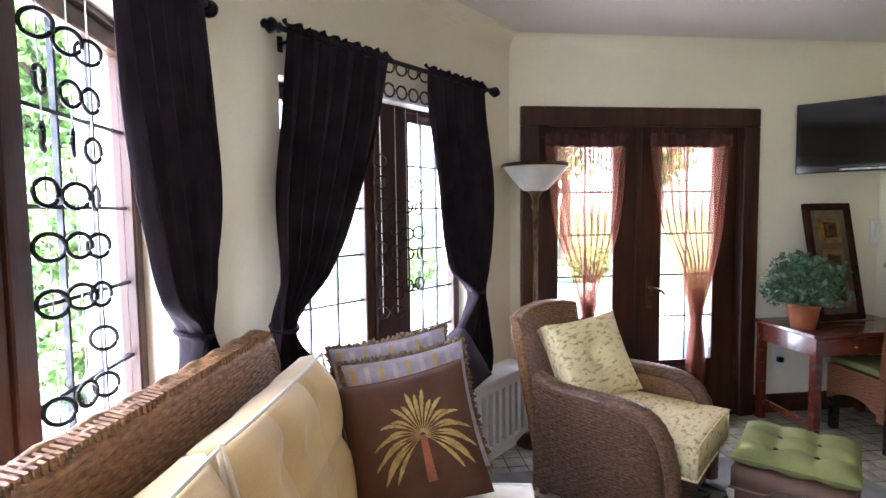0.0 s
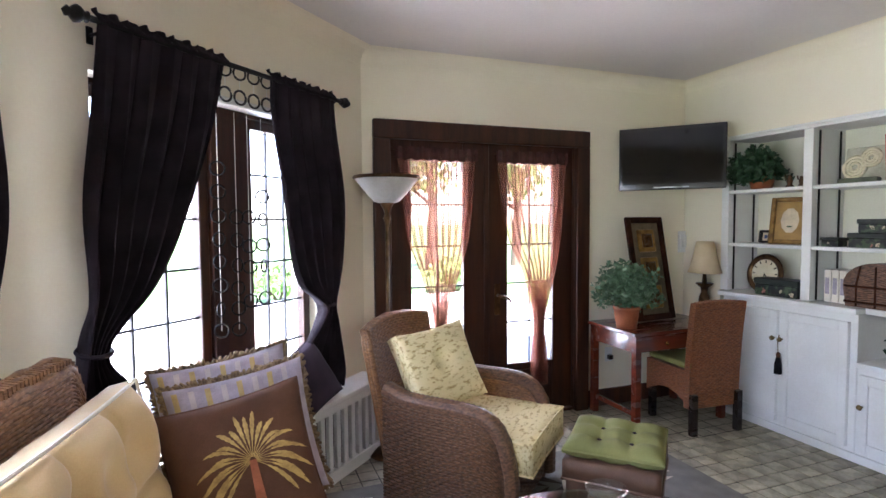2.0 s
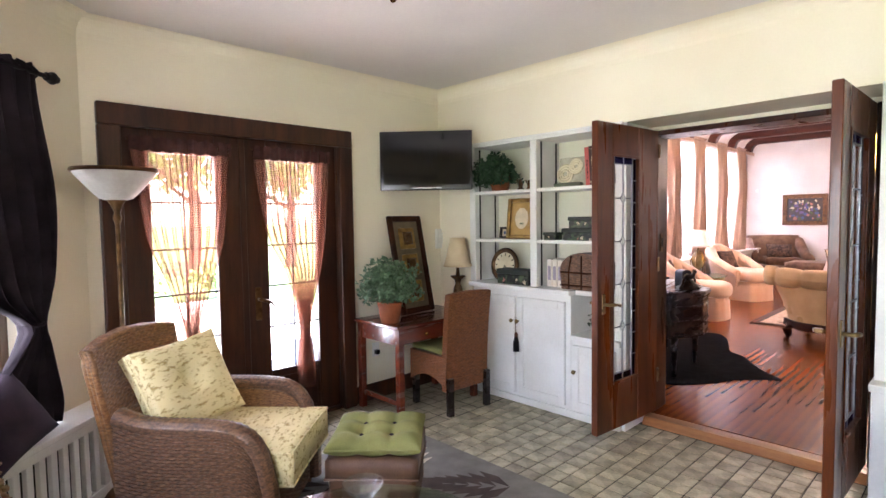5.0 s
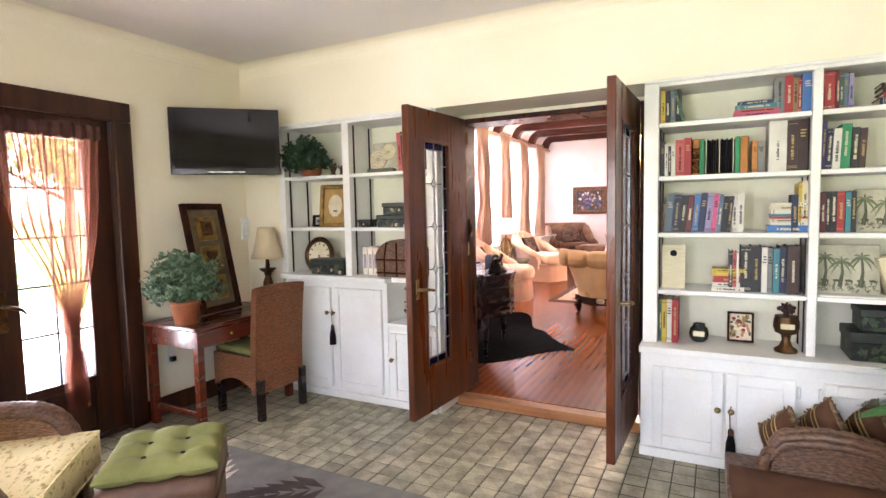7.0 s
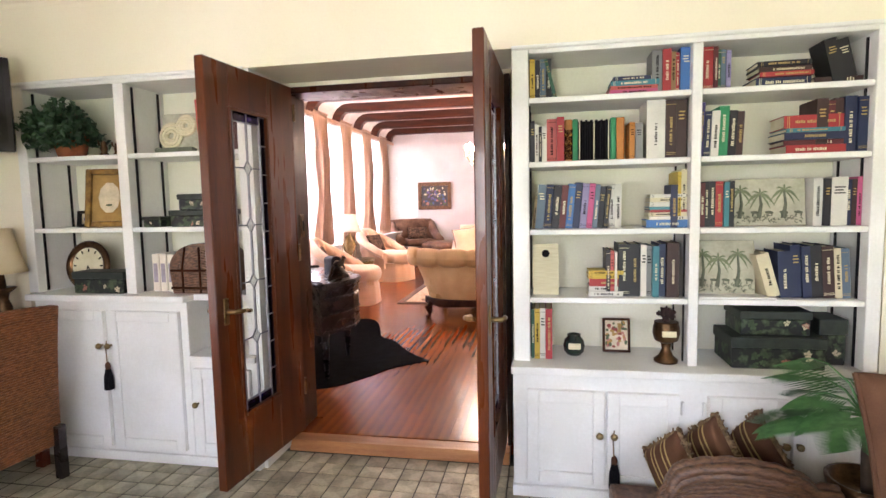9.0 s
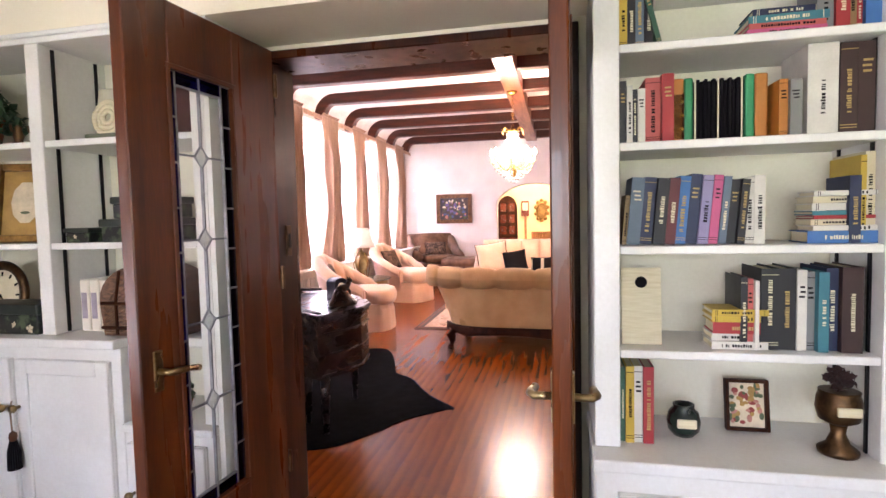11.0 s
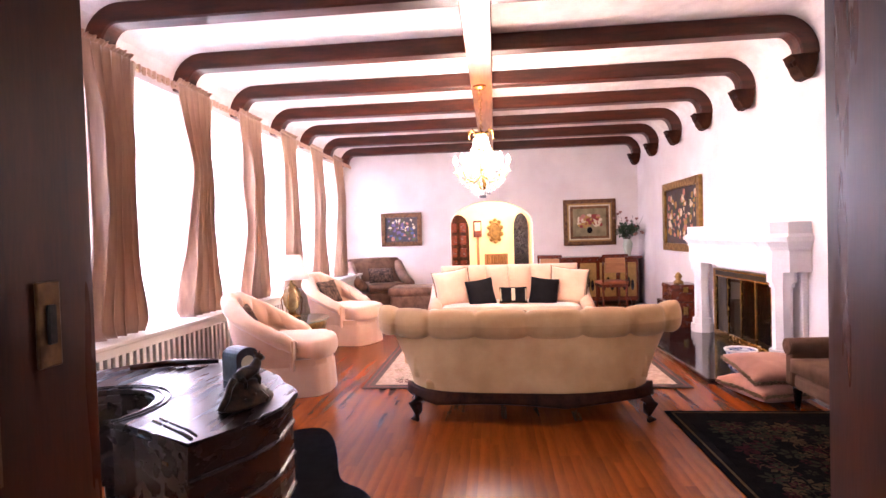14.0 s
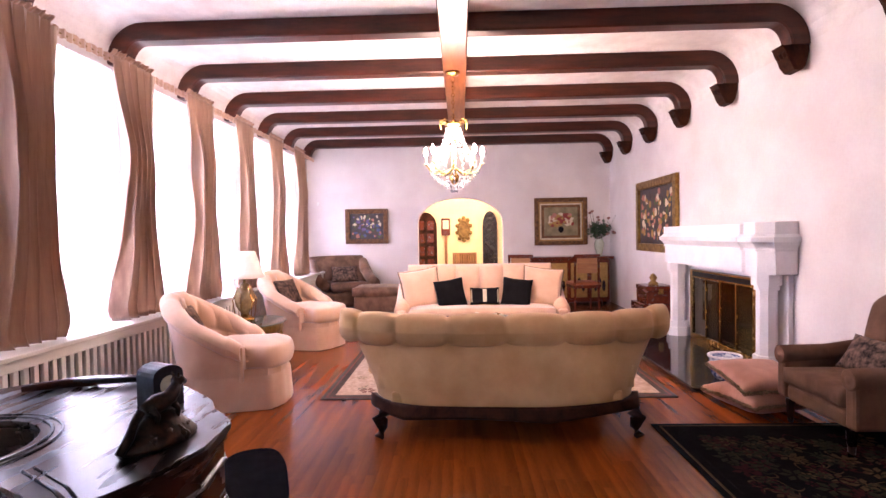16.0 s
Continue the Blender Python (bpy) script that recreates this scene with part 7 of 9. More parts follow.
# ---- rug, coffee table, fan ----
rug = thing("leaf_rug", "grey wool rug with large beige and brown palm leaves", "rug", pose(-1.98, 2.0, FLOOR + 0.004))
part("field", box(B(), -1.02, -1.25, 0.0, 1.02, 1.12, 0.008, 0.002, 1), rug_grey, rug)
rr = random.Random(12)
for k in range(26):
    cx, cy, a, l = rr.uniform(-0.78, 0.78), rr.uniform(-1.0, 0.86), rr.uniform(0, 6.28), rr.uniform(0.34, 0.56)
    bm = B()
    for j in range(7):
        f = j / 6
        px, py = cx + math.cos(a) * l * (f - 0.5), cy + math.sin(a) * l * (f - 0.5)
        for s in (-1, 1):
            b = a + s * (0.75 - 0.4 * f)
            ll = l * 0.55 * (1 - 0.55 * f)
            ex, ey = px + math.cos(b) * ll, py + math.sin(b) * ll
            ex, ey = max(-0.99, min(0.99, ex)), max(-1.22, min(1.09, ey))
            nx, ny = -math.sin(b) * 0.034, math.cos(b) * 0.034
            mx, my = (px * 0.5 + ex * 0.5), (py * 0.5 + ey * 0.5)
            zz = 0.0105 + 0.0006 * (k % 5)
            bm.faces.new([bm.verts.new(c) for c in ((px, py, zz), (mx + nx, my + ny, zz), (ex, ey, zz), (mx - nx, my - ny, zz))])
    part("leaf_motif", bm, rug_beige if k % 4 else rug_brown, rug)
ct = thing("coffee_table", "round glass coffee table on curved brass legs", "table", pose(-2.33, 1.62, FLOOR))
part("tabletop", lathe(B(), [(0, 0.41), (0.425, 0.41), (0.43, 0.415), (0.425, 0.422), (0, 0.422)], 48), clear_glass("table_glass", (0.85, 0.92, 0.88, 1), 0.4), ct, "clear round glass top")
for k in range(3):
    a = 2.1 * k + 0.4
    part("leg", tube(B(), [(0.30 * math.cos(a), 0.30 * math.sin(a), 0), (0.2 * math.cos(a), 0.2 * math.sin(a), 0.15), (0.16 * math.cos(a), 0.16 * math.sin(a), 0.28), (0.28 * math.cos(a), 0.28 * math.sin(a), 0.408)], 0.014, 8), bronze, ct, smooth=True)
dish = thing("glass_dish", "clear glass dish on the coffee table", "dish", pose(-2.14, 1.90, FLOOR + 0.423))
part("bowl", lathe(B(), [(0.03, 0), (0.04, 0.006), (0.06, 0.03), (0.075, 0.05), (0.07, 0.05), (0.04, 0.015), (0.0, 0.012)], 20), bevel_glass, dish, smooth=True)
# Flush light built in place of a ceiling fan; it has no blades.
fan = thing("ceiling_light", "flush brass light in place of a ceiling fan, with a small hanging finial", "ceiling light", pose(-1.78, 2.12, CEIL))
part("canopy", lathe(B(), [(0.0, -0.0), (0.13, 0.0), (0.13, -0.02), (0.09, -0.04), (0.03, -0.05)], 24), bronze, fan, smooth=True)
part("glass_bowl", lathe(B(), [(0.12, -0.022), (0.115, -0.05), (0.08, -0.075), (0.02, -0.09)], 24), frosted, fan, smooth=True)
part("finial", lathe(B(), [(0.006, -0.088), (0.006, -0.145), (0.014, -0.16), (0.017, -0.17), (0.010, -0.182), (0, -0.186)], 14), brass, fan, smooth=True)

# ---- low wicker settee beside the bookcase ----
CH = pose(0, 0, FLOOR)
cs = thing("wicker_settee", "low dark wicker settee with brown cushions by the bookcase", "settee", CH)
part("base", box(B(), -0.84, -0.95, 0.05, -0.12, 0.34, 0.125, 0.02, 2), wicker_dark, cs)
part("front_weave", weave(B(), lambda u, v: (-0.845, 0.34 - 1.28 * u, 0.04 + 0.09 * v), 14, 44, 0.005), wicker_dark, cs)
part("seat_cushion", cushion(B(), 0.36, 1.28, 0.11, 0.25, (), 20, 0, 0.015, Matrix.Translation((-0.665, -0.31, 0.175))), brown_cotton, cs, "brown cotton seat cushion", smooth=True)
part("end_base", box(B(), -1.12, -0.95, 0.05, -0.85, -0.21, 0.26, 0.02, 2), wicker_dark, cs)
part("end_cushion", cushion(B(), 0.30, 0.72, 0.14, 0.25, (), 16, 0, 0.015, Matrix.Translation((-0.985, -0.58, 0.325))), brown_cotton, cs, "brown cotton end cushion", smooth=True)
def back_h(u):
    return 0.30 + 0.075 * math.sin(math.pi * min(1, u * 1.15)) ** 0.6
part("back_panel", weave(B(), lambda u, v: (-0.48, 0.21 - 0.58 * u, 0.10 + (back_h(u) - 0.10) * v), 18, 26, 0.006), wicker_dark, cs)
bm = B()
for k in range(5):
    tube(bm, [(-0.46 + 0.028 * math.cos(k * 1.26), 0.215 - 0.59 * i / 24, back_h(i / 24) + 0.005 + 0.024 * math.sin(k * 1.26) - 0.14 * max(0, 1 - i / 4) ** 2 + 0.004 * math.sin(i * 2 + k)) for i in range(25)], 0.020, 7)
part("back_roll", bm, wicker_dark, cs, smooth=True)
for x, y in ((-0.80, 0.30), (-0.16, 0.30), (-0.80, -0.9), (-0.16, -0.9)):
    part("foot", lathe(B(), [(0.025, 0), (0.03, 0.05)], 10, Matrix.Translation((x, y, 0))), ebony, cs)
for k, (x, y, z) in enumerate(((-0.225, 0.10, 0.285), (-0.155, -0.06, 0.325), (-0.10, -0.235, 0.328))):
    q = pillow("striped_pillow", "brown striped pillow with a twisted cord fringe, propped on its corner", 0.22, 0.22, 0.13, pose(x, y, z, 0, 0, 212) @ pose(0, 0, 0, 84, 0, 0) @ pose(0, 0, 0, 0, 0, 43), brown_cotton)
    stripes(q, 0.22, 0.22, 0.13, 9, [stripe_gold, stripe_gold, brown_cotton], -1)
    stripes(q, 0.22, 0.22, 0.13, 9, [stripe_gold, stripe_gold, brown_cotton], 1)
    fringe(q, 0.22, 0.22, 20 + k)
q = pillow("palm_pillow", "brown cotton pillow with an embroidered palm tree", 0.50, 0.52, 0.13, pose(-0.956, -0.418, 0.662, 0, 0, -82) @ pose(0, 0, 0, 76, 0, 0), brown_cotton, brown_cotton)
palm_motif(q, 0.13, 1.0, (0.02, 0.0))
# palm plant behind it
pm = thing("potted_palm", "bright green feathery palm in a dark pot", "plant", pose(-0.37, -0.51, FLOOR))
part("pot", lathe(B(), [(0.09, 0), (0.11, 0.1), (0.125, 0.30), (0.13, 0.33), (0.115, 0.33), (0.11, 0.28), (0, 0.28)], 20), bronze, pm, smooth=True)
part("stem", tube(B(), [(0, 0, 0.27), (0.01, 0.005, 0.42), (0, 0, 0.57)], [0.02, 0.016, 0.012], 8), bark, pm, smooth=True)
rp = random.Random(8)
for k in range(22):
    a = rp.uniform(0, 6.28)
    l, up = rp.uniform(0.20, 0.32), rp.uniform(0.0, 0.42)
    pts = [Vector((0.02 * math.cos(a), 0.02 * math.sin(a), 0.56))]
    for f in (0.3, 0.6, 0.85, 1.0):
        pts.append(Vector((l * f * math.cos(a), l * f * math.sin(a), 0.56 + up * (f - 0.4 * f * f) - 0.10 * f * f)))
    if max(p.x for p in pts) > 0.24 or min(p.x for p in pts) < -0.32:
        continue
    bm = B()
    tube(bm, pts, [0.005, 0.004, 0.003, 0.002, 0.001], 5)
    for i in range(26):
        f = 0.25 + 0.75 * i / 25
        j = min(3, int(f * 4))
        p = pts[j].lerp(pts[j + 1], f * 4 - j)
        for s in (-1, 1):
            d = Vector((math.cos(a + s * 1.0), math.sin(a + s * 1.0), -0.25)) * (0.16 * (1 - 0.6 * abs(f - 0.5)))
            n = Vector((-d.y, d.x, 0)).normalized() * 0.006
            bm.faces.new([bm.verts.new(c) for c in (p, p + d * 0.5 + n, p + d, p + d * 0.5 - n)])
    part("frond", bm, palm_green, pm)
vs = thing("vase", "tall brown vase with dry reeds on the floor", "vase", pose(-0.20, -0.98, FLOOR))
part("body", lathe(B(), [(0.06, 0), (0.09, 0.15), (0.10, 0.40), (0.07, 0.58), (0.05, 0.64), (0.058, 0.67), (0.05, 0.67)], 20), carved_wood, vs, smooth=True)
for k in range(9):
    part("reed", tube(B(), [(0, 0, 0.6), (0.05 * math.cos(k), 0.05 * math.sin(k), 0.80), (0.08 * math.cos(k), 0.08 * math.sin(k), 0.98)], 0.003, 5), bark, vs)

# ---- floor tiles ----
TS = 0.105
tile_mesh = mesh_of("tile", box(B(), -TS / 2 + 0.003, -TS / 2 + 0.003, -0.012, TS / 2 - 0.003, TS / 2 - 0.003, 0.0, 0.003, 1), tile_clay)
rest = B()
tr_ = random.Random(2)
nx0 = int((WEST + 0.05) / TS)
for i in range(nx0, 3):
    for j in range(int(SOUTH / TS) + 1, int(NORTH / TS) + 1):
        x, y = 0.04 + (i - 1) * TS, 0.10 + j * TS
        if y > NORTH - 0.05 or x < WEST + 0.05 or (y - CORNER_A[1]) > (x - CORNER_A[0]) * 0.96 - 0.05:
            continue
        dz = tr_.uniform(-0.0012, 0.0012)
        if -1.25 < x and 0.75 < y < 3.0:
            piece("tile", tile_mesh, floor, pose(x, y, FLOOR + dz, tr_.uniform(-0.2, 0.2), tr_.uniform(-0.2, 0.2), 90 * tr_.randrange(4)))
        else:
            h = TS / 2 - 0.003
            rest.faces.new([rest.verts.new((x + a * h, y + b * h, FLOOR + dz)) for a, b in ((-1, -1), (1, -1), (1, 1), (-1, 1))])
ob = part("tile_field", rest, tile_rest, floor)
ob["kind"] = "stuff"

# ---- living room: radiator cover and drapes ----
rc = thing("radiator_cover", "long white slatted radiator cover under the windows", "radiator cover", pose(0, 0, 0))
part("top", box(B(), 0.68, 3.74, 0.708, 9.6, L_Y1 - 0.001, 0.738, 0.006, 2), white_paint, rc)
part("top_rail", box(B(), 0.68, 3.765, 0.645, 9.6, 3.80, 0.707, 0.003, 1), white_paint, rc)
part("bottom_rail", box(B(), 0.68, 3.765, HALL_FLOOR, 9.6, 3.80, HALL_FLOOR + 0.11, 0.003, 1), white_paint, rc)
# The shade behind these slats is built as a near-black box.
part("shade_backing", box(B(), 0.7, 3.88, HALL_FLOOR + 0.02, 9.6, 4.1, 0.7), soot_and_shade, rc, "black box that stands in for the shade behind the slats")
slat = mesh_of("slat", box(B(), -0.018, -0.012, 0, 0.018, 0.012, 0.645 - HALL_FLOOR - 0.11, 0.003, 1), white_paint)
for k in range(128):
    piece("slat", slat, rc, pose(0.72 + k * 0.0695, 3.782, HALL_FLOOR + 0.11))
dr_rod = thing("curtain_rod", "long ruffled drapery rod above the windows", "curtain rod", pose(0, 3.98, 2.72))
part("pole", tube(B(), [(0.8, 0, 0), (9.6, 0, 0)], 0.014, 10), gilt, dr_rod)
part("ruffle_sleeve", sheet(B(), lambda u, v: (0.8 + 8.8 * u, -0.016 - 0.006 * math.sin(u * 900), 0.035 - 0.065 * v + 0.006 * math.sin(u * 620)), 520, 3), tan_satin, dr_rod)
for k in range(7):
    cx = 2.07 + 1.085 * k
    tab = [(0, -0.25, 0.24), (0.06, -0.23, 0.22), (0.3, -0.16, 0.17), (0.55, -0.17, 0.16), (0.75, -0.22, 0.20), (0.90, -0.31, 0.27), (0.96, -0.34, 0.29), (1.0, -0.28, 0.24)]
    d = curtain("satin_drape", "rosy tan satin drape puddling on the radiator cover", lambda f: lerp_table(tab, f), 2.73, 0.742, 5, 0.062, tan_satin, pose(cx, 3.91, 0), seed=10 + 3 * k, ny=48, nx=110, swing=0.02)
    ruffle(d, -0.26, 0.25, 2.735, 0.0, tan_satin)
    part("lining", sheet(B(), lambda u, v: (0.20 - 0.05 * v + 0.15 * u * (1 - v) ** 0.6, 0.02 + 0.02 * math.sin(8 * u), 2.72 - 1.2 * v), 8, 16), surface("pale_drape_lining", rgb("cdb6a4"), rgb("bda48f"), 6, 0.7, 0.1, 200), d)

for k in range(8):
    shc = thing("sheer_curtain", "white sheer curtain over the window", "curtain", pose(1.64 + 1.05 * k, L_Y1 - 0.06, 0))
    curtain("cloth", "", lambda f: (-0.52, 0.52), 2.70, 0.742, 16, 0.012, white_sheer, None, shc, ny=10, t=0.0006, seed=k)

# ---- sofas ----
def leg_cabriole(parent, x, y, h, out, material):
    pts = [(x, y, h), (x + out[0] * 0.035, y + out[1] * 0.035, h * 0.75), (x + out[0] * 0.01, y + out[1] * 0.01, h * 0.35), (x + out[0] * 0.03, y + out[1] * 0.03, 0.02), (x + out[0] * 0.045, y + out[1] * 0.045, 0.0)]
    part("leg", tube(B(), pts, [0.050, 0.050, 0.031, 0.026, 0.034], 10), material, parent, "carved curved wooden leg", smooth=True)


SO = pose(3.40, 1.075, HALL_FLOOR)
sb = thing("camelback_sofa", "ivory velvet sofa with a scalloped channel back and carved wooden base", "sofa", SO)
def wrap(u, half, depth, p=2.6):
    """Plan of the back: u from -1 to 1; the ends bend forward."""
    return (depth * abs(u) ** p, half * math.sin(u * 1.32) / math.sin(1.32))
def sofa_back(u, v):
    a = 2 * u - 1
    half = 0.855 + 0.205 * v ** 1.4
    x, y = wrap(a, half, 0.34 - 0.05 * v)
    return (x - 0.05 + 0.12 * v * v, y, 0.175 + 0.47 * v)
part("outer_back", sheet(B(), sofa_back, 60, 14), ivory_velvet, sb, smooth=True)
NS = 8
def roll(u, v):
    a = 2 * u - 1
    x, y = wrap(a, 1.06, 0.29)
    seg = abs(math.sin(math.pi * NS * u))
    r = 0.084 + 0.028 * seg ** 0.4
    an = 2 * math.pi * v
    dip = 0.02 * (1 - a * a)
    nx = -math.cos(an)
    return (x + 0.10 + r * 1.12 * nx, y * (1 + 0.055 * (1 if nx < 0.2 else 0.4)), 0.665 - dip + r * math.sin(an) * (1 + 0.0 * seg))
part("top_roll", sheet(B(), roll, NS * 12, 20), ivory_velvet, sb, "channelled top roll", smooth=True)
for s in (0.0, 1.0):
    c = [roll(s, k / 16) for k in range(16)]
    bm = B()
    vs_ = [bm.verts.new(p) for p in c]
    bm.faces.new(vs_)
    part("roll_end", bm, ivory_velvet, sb)
part("inner_back", sheet(B(), lambda u, v: (wrap(2 * u - 1, 0.95, 0.32)[0] + 0.16 - 0.03 * v, wrap(2 * u - 1, 0.95, 0.32)[1], 0.66 - 0.36 * v), 50, 8), ivory_velvet, sb, smooth=True)
part("seat", cushion(B(), 0.62, 1.66, 0.20, 0.3, (), 20, 0, 0.02, Matrix.Translation((0.45, 0, 0.33))), ivory_velvet, sb, smooth=True)
def rail(u, v):
    a = 2 * u - 1
    x, y = wrap(a, 0.865, 0.34)
    return (x - 0.07 + 0.03 * v, y, 0.105 + 0.085 * v + 0.03 * (1 - v) * (abs(math.sin(2.5 * math.pi * u)) - 0.3))
thick(part("carved_rail", sheet(B(), rail, 70, 4), carved_wood, sb, "carved walnut rail", smooth=True), 0.04, 1)
part("seat_deck", box(B(), 0.06, -0.74, 0.16, 0.76, 0.74, 0.26, 0.02, 2), ivory_velvet, sb)
part("front_rail", box(B(), 0.745, -0.74, 0.11, 0.785, 0.74, 0.20, 0.01, 2), carved_wood, sb)
for y, o in ((0.78, (-0.6, 0.6)), (-0.78, (-0.6, -0.6))):
    leg_cabriole(sb, 0.0, y, 0.16, o, carved_wood)
    leg_cabriole(sb, 0.72, y * 0.96, 0.16, (0.6, o[1]), carved_wood)

S2 = pose(6.55, 1.12, HALL_FLOOR)
s2 = thing("peach_sofa", "peach velvet sofa with a buttoned channel back and skirt", "sofa", S2)
part("base", box(B(), -0.40, -0.95, 0.05, 0.40, 0.95, 0.26, 0.03, 2), peach_velvet, s2)
part("seat_cushion", cushion(B(), 0.74, 1.66, 0.2, 0.3, (), 20, 0, 0.01, Matrix.Translation((-0.08, 0, 0.345))), peach_velvet, s2, smooth=True)
for k in range(6):
    part("back_channel", cushion(B(), 0.54, 0.33, 0.24, 0.75, (), 14, 0, 0.0, Matrix.Translation((0.28, -0.74 + k * 0.296, 0.62)) @ Euler((0, radians(-80), 0)).to_matrix().to_4x4()), peach_velvet, s2, smooth=True)
part("back_frame", box(B(), 0.30, -0.92, 0.2, 0.42, 0.92, 0.76, 0.05, 4), peach_velvet, s2)
for s in (-1, 1):
    part("arm", tube(B(), [(-0.36, s * 0.93, 0.38), (0.0, s * 0.94, 0.44), (0.25, s * 0.93, 0.58), (0.36, s * 0.90, 0.76)], [0.085, 0.09, 0.10, 0.09], 14), peach_velvet, s2, smooth=True)
    part("arm_panel", box(B(), -0.40, s * 0.93 - 0.06, 0.06, 0.38, s * 0.93 + 0.06, 0.40, 0.03, 2), peach_velvet, s2)
part("skirt", sheet(B(), lambda u, v: (-0.41 - 0.006 * math.sin(u * 70) * v, -0.97 + 1.94 * u, 0.22 - 0.215 * v), 90, 3), peach_velvet, s2)
for y, w, t, mat_, nm, lab, z, x in ((0.72, 0.46, 0.18, peach_velvet, "peach_pillow", "large peach velvet pillow with a brown fringe", 0.70, 6.50), (-0.74, 0.46, 0.18, peach_velvet, "peach_pillow", "large peach velvet pillow with a brown fringe", 0.70, 6.50), (0.36, 0.34, 0.13, black_velvet, "black_pillow", "plain black square pillow on the peach sofa", 0.65, 6.36), (-0.42, 0.34, 0.13, black_velvet, "black_pillow", "plain black square pillow on the peach sofa", 0.65, 6.36)):
    q = pillow(nm, lab, w, w, t, pose(x, 1.12 + y, z, 0, -72, 6 * (1 if y > 0 else -1)) @ pose(0, 0, 0, 0, 0, 9 if y > 0 else -7), mat_, None if mat_ is peach_velvet else black_velvet, 0.6)
    if mat_ is peach_velvet:
        fringe(q, w, w, 5)
q = pillow("small_pillow", "small black and cream patterned lumbar pillow", 0.20, 0.34, 0.10, pose(6.30, 1.08, 0.62, 0, -72, 0), black_velvet, gold_thread, 0.5)
for y in (-0.135, 0.0, 0.135):
    part("band", box(B(), -0.075, y - 0.022, 0.046 if y == 0 else 0.024, 0.075, y + 0.022, 0.054 if y == 0 else 0.034, 0.002, 1), art_cream, q)


# ---- tufted tub chairs ----
def tub_chair(m, label):
    c = thing("tub_chair", label, "armchair", m, group="tufted tub chairs")
    LA, R = 0.30, 0.37
    half = LA + R * math.pi / 2

    def plan(u, r):
        """Horseshoe plan: u from 0 (one arm's front) over the back to 1; the outward point and heading."""
        s = (2 * u - 1) * half
        if abs(s) > R * math.pi / 2:
            f = abs(s) - R * math.pi / 2
            return (f, math.copysign(r * (1.0 - 0.10 * f / LA), s))
        a = s / R
        return (-r * math.cos(a), r * math.sin(a))

    def height(u):
        e = abs(2 * u - 1)
        return 0.86 - 0.32 * min(1.0, max(0.0, (e - 0.12) / 0.75)) ** 1.1 - 0.05 * max(0.0, e - 0.9) / 0.1

    def outer(u, v):
        x, y = plan(u, R + 0.06 * v)
        return (x - 0.05 * v, y, 0.22 + (height(u) - 0.27) * v)
    part("outer_back", sheet(B(), outer, 60, 10), peach_velvet, c, smooth=True)
    def rl(u, v):
        seg = abs(math.sin(math.pi * 5 * u))
        rr = 0.062 + 0.010 * seg ** 0.35
        b = 2 * math.pi * v
        x, y = plan(u, R + 0.015 + rr * 1.25 * math.cos(b))
        return (x - 0.04, y, height(u) - 0.06 + rr * math.sin(b))
    part("top_roll", sheet(B(), rl, 108, 14), peach_velvet, c, "channelled top roll", smooth=True)
    for e in (0.0, 1.0):
        bm = B()
        bm.faces.new([bm.verts.new(rl(e, k / 12)) for k in range(12)])
        part("roll_end", bm, peach_velvet, c)
        x, y = plan(e, R)
        part("arm_front", box(B(), x - 0.06, y - 0.05, 0.22, x - 0.025, y + 0.05, 0.48, 0.012, 2), peach_velvet, c)
    def inner(u, v):
        t = abs(math.sin(math.pi * 9 * u + (math.pi / 2 if v > 0.5 else 0))) ** 0.7 * abs(math.sin(math.pi * 2 * v)) ** 0.7
        x, y = plan(u, R - 0.035 - 0.05 * t)
        return (x, y, 0.36 + (height(u) - 0.40) * v)
    part("tufted_back", sheet(B(), inner, 108, 24), peach_velvet, c, "button tufted inner back", smooth=True)
    plan_pad = [(-0.22, -0.26), (0.30, -0.29), (0.46, -0.335), (0.55, -0.26), (0.60, -0.13), (0.615, 0.0), (0.60, 0.13), (0.55, 0.26), (0.46, 0.335), (0.30, 0.29), (-0.22, 0.26)]
    part("seat_cushion", pad(B(), plan_pad, 0.295, 0.47, 0.05, 0.03), peach_velvet, c, smooth=True)
    out = [(0.46, -0.30), (0.54, -0.16), (0.56, 0.0), (0.54, 0.16), (0.46, 0.30)] + [plan(1 - k / 24, R) for k in range(25)]
    part("body", prism(B(), out, 0.12, 0.31), peach_velvet, c)
    bm = B()
    n = len(out)
    pts = [Vector(out[i]).lerp(Vector(out[(i + 1) % n]), f / 4) for i in range(n) for f in range(4)]
    rings_ = []
    for zz, k in ((0.255, 1.015), (0.23, 1.03), (0.12, 1.04), (0.004, 1.055)):
        rings_.append([bm.verts.new((p.x * k * (1 + 0.005 * math.sin(i * 0.7) * (k > 1.035)), p.y * k * (1 + 0.005 * math.sin(i * 0.7) * (k > 1.035)), zz)) for i, p in enumerate(pts)])
    for a, b in zip(rings_, rings_[1:]):
        for i in range(len(a)):
            bm.faces.new((a[i], a[(i + 1) % len(a)], b[(i + 1) % len(a)], b[i]))
    part("skirt", bm, peach_velvet, c, "pleated skirt to the floor", smooth=True)
    for i in range(5):
        for j in range(2):
            u = 0.26 + 0.12 * (i + 0.5 * j)
            if u < 0.8:
                x, y = plan(u, R - 0.045)
                part("button", lathe(B(), [(0, -0.006), (0.011, -0.004), (0.011, 0.004), (0, 0.006)], 8, Matrix.Translation((x, y, 0.50 + (height(u) - 0.52) * 0.5 * (j + 0.6)))), peach_velvet, c)
    return c


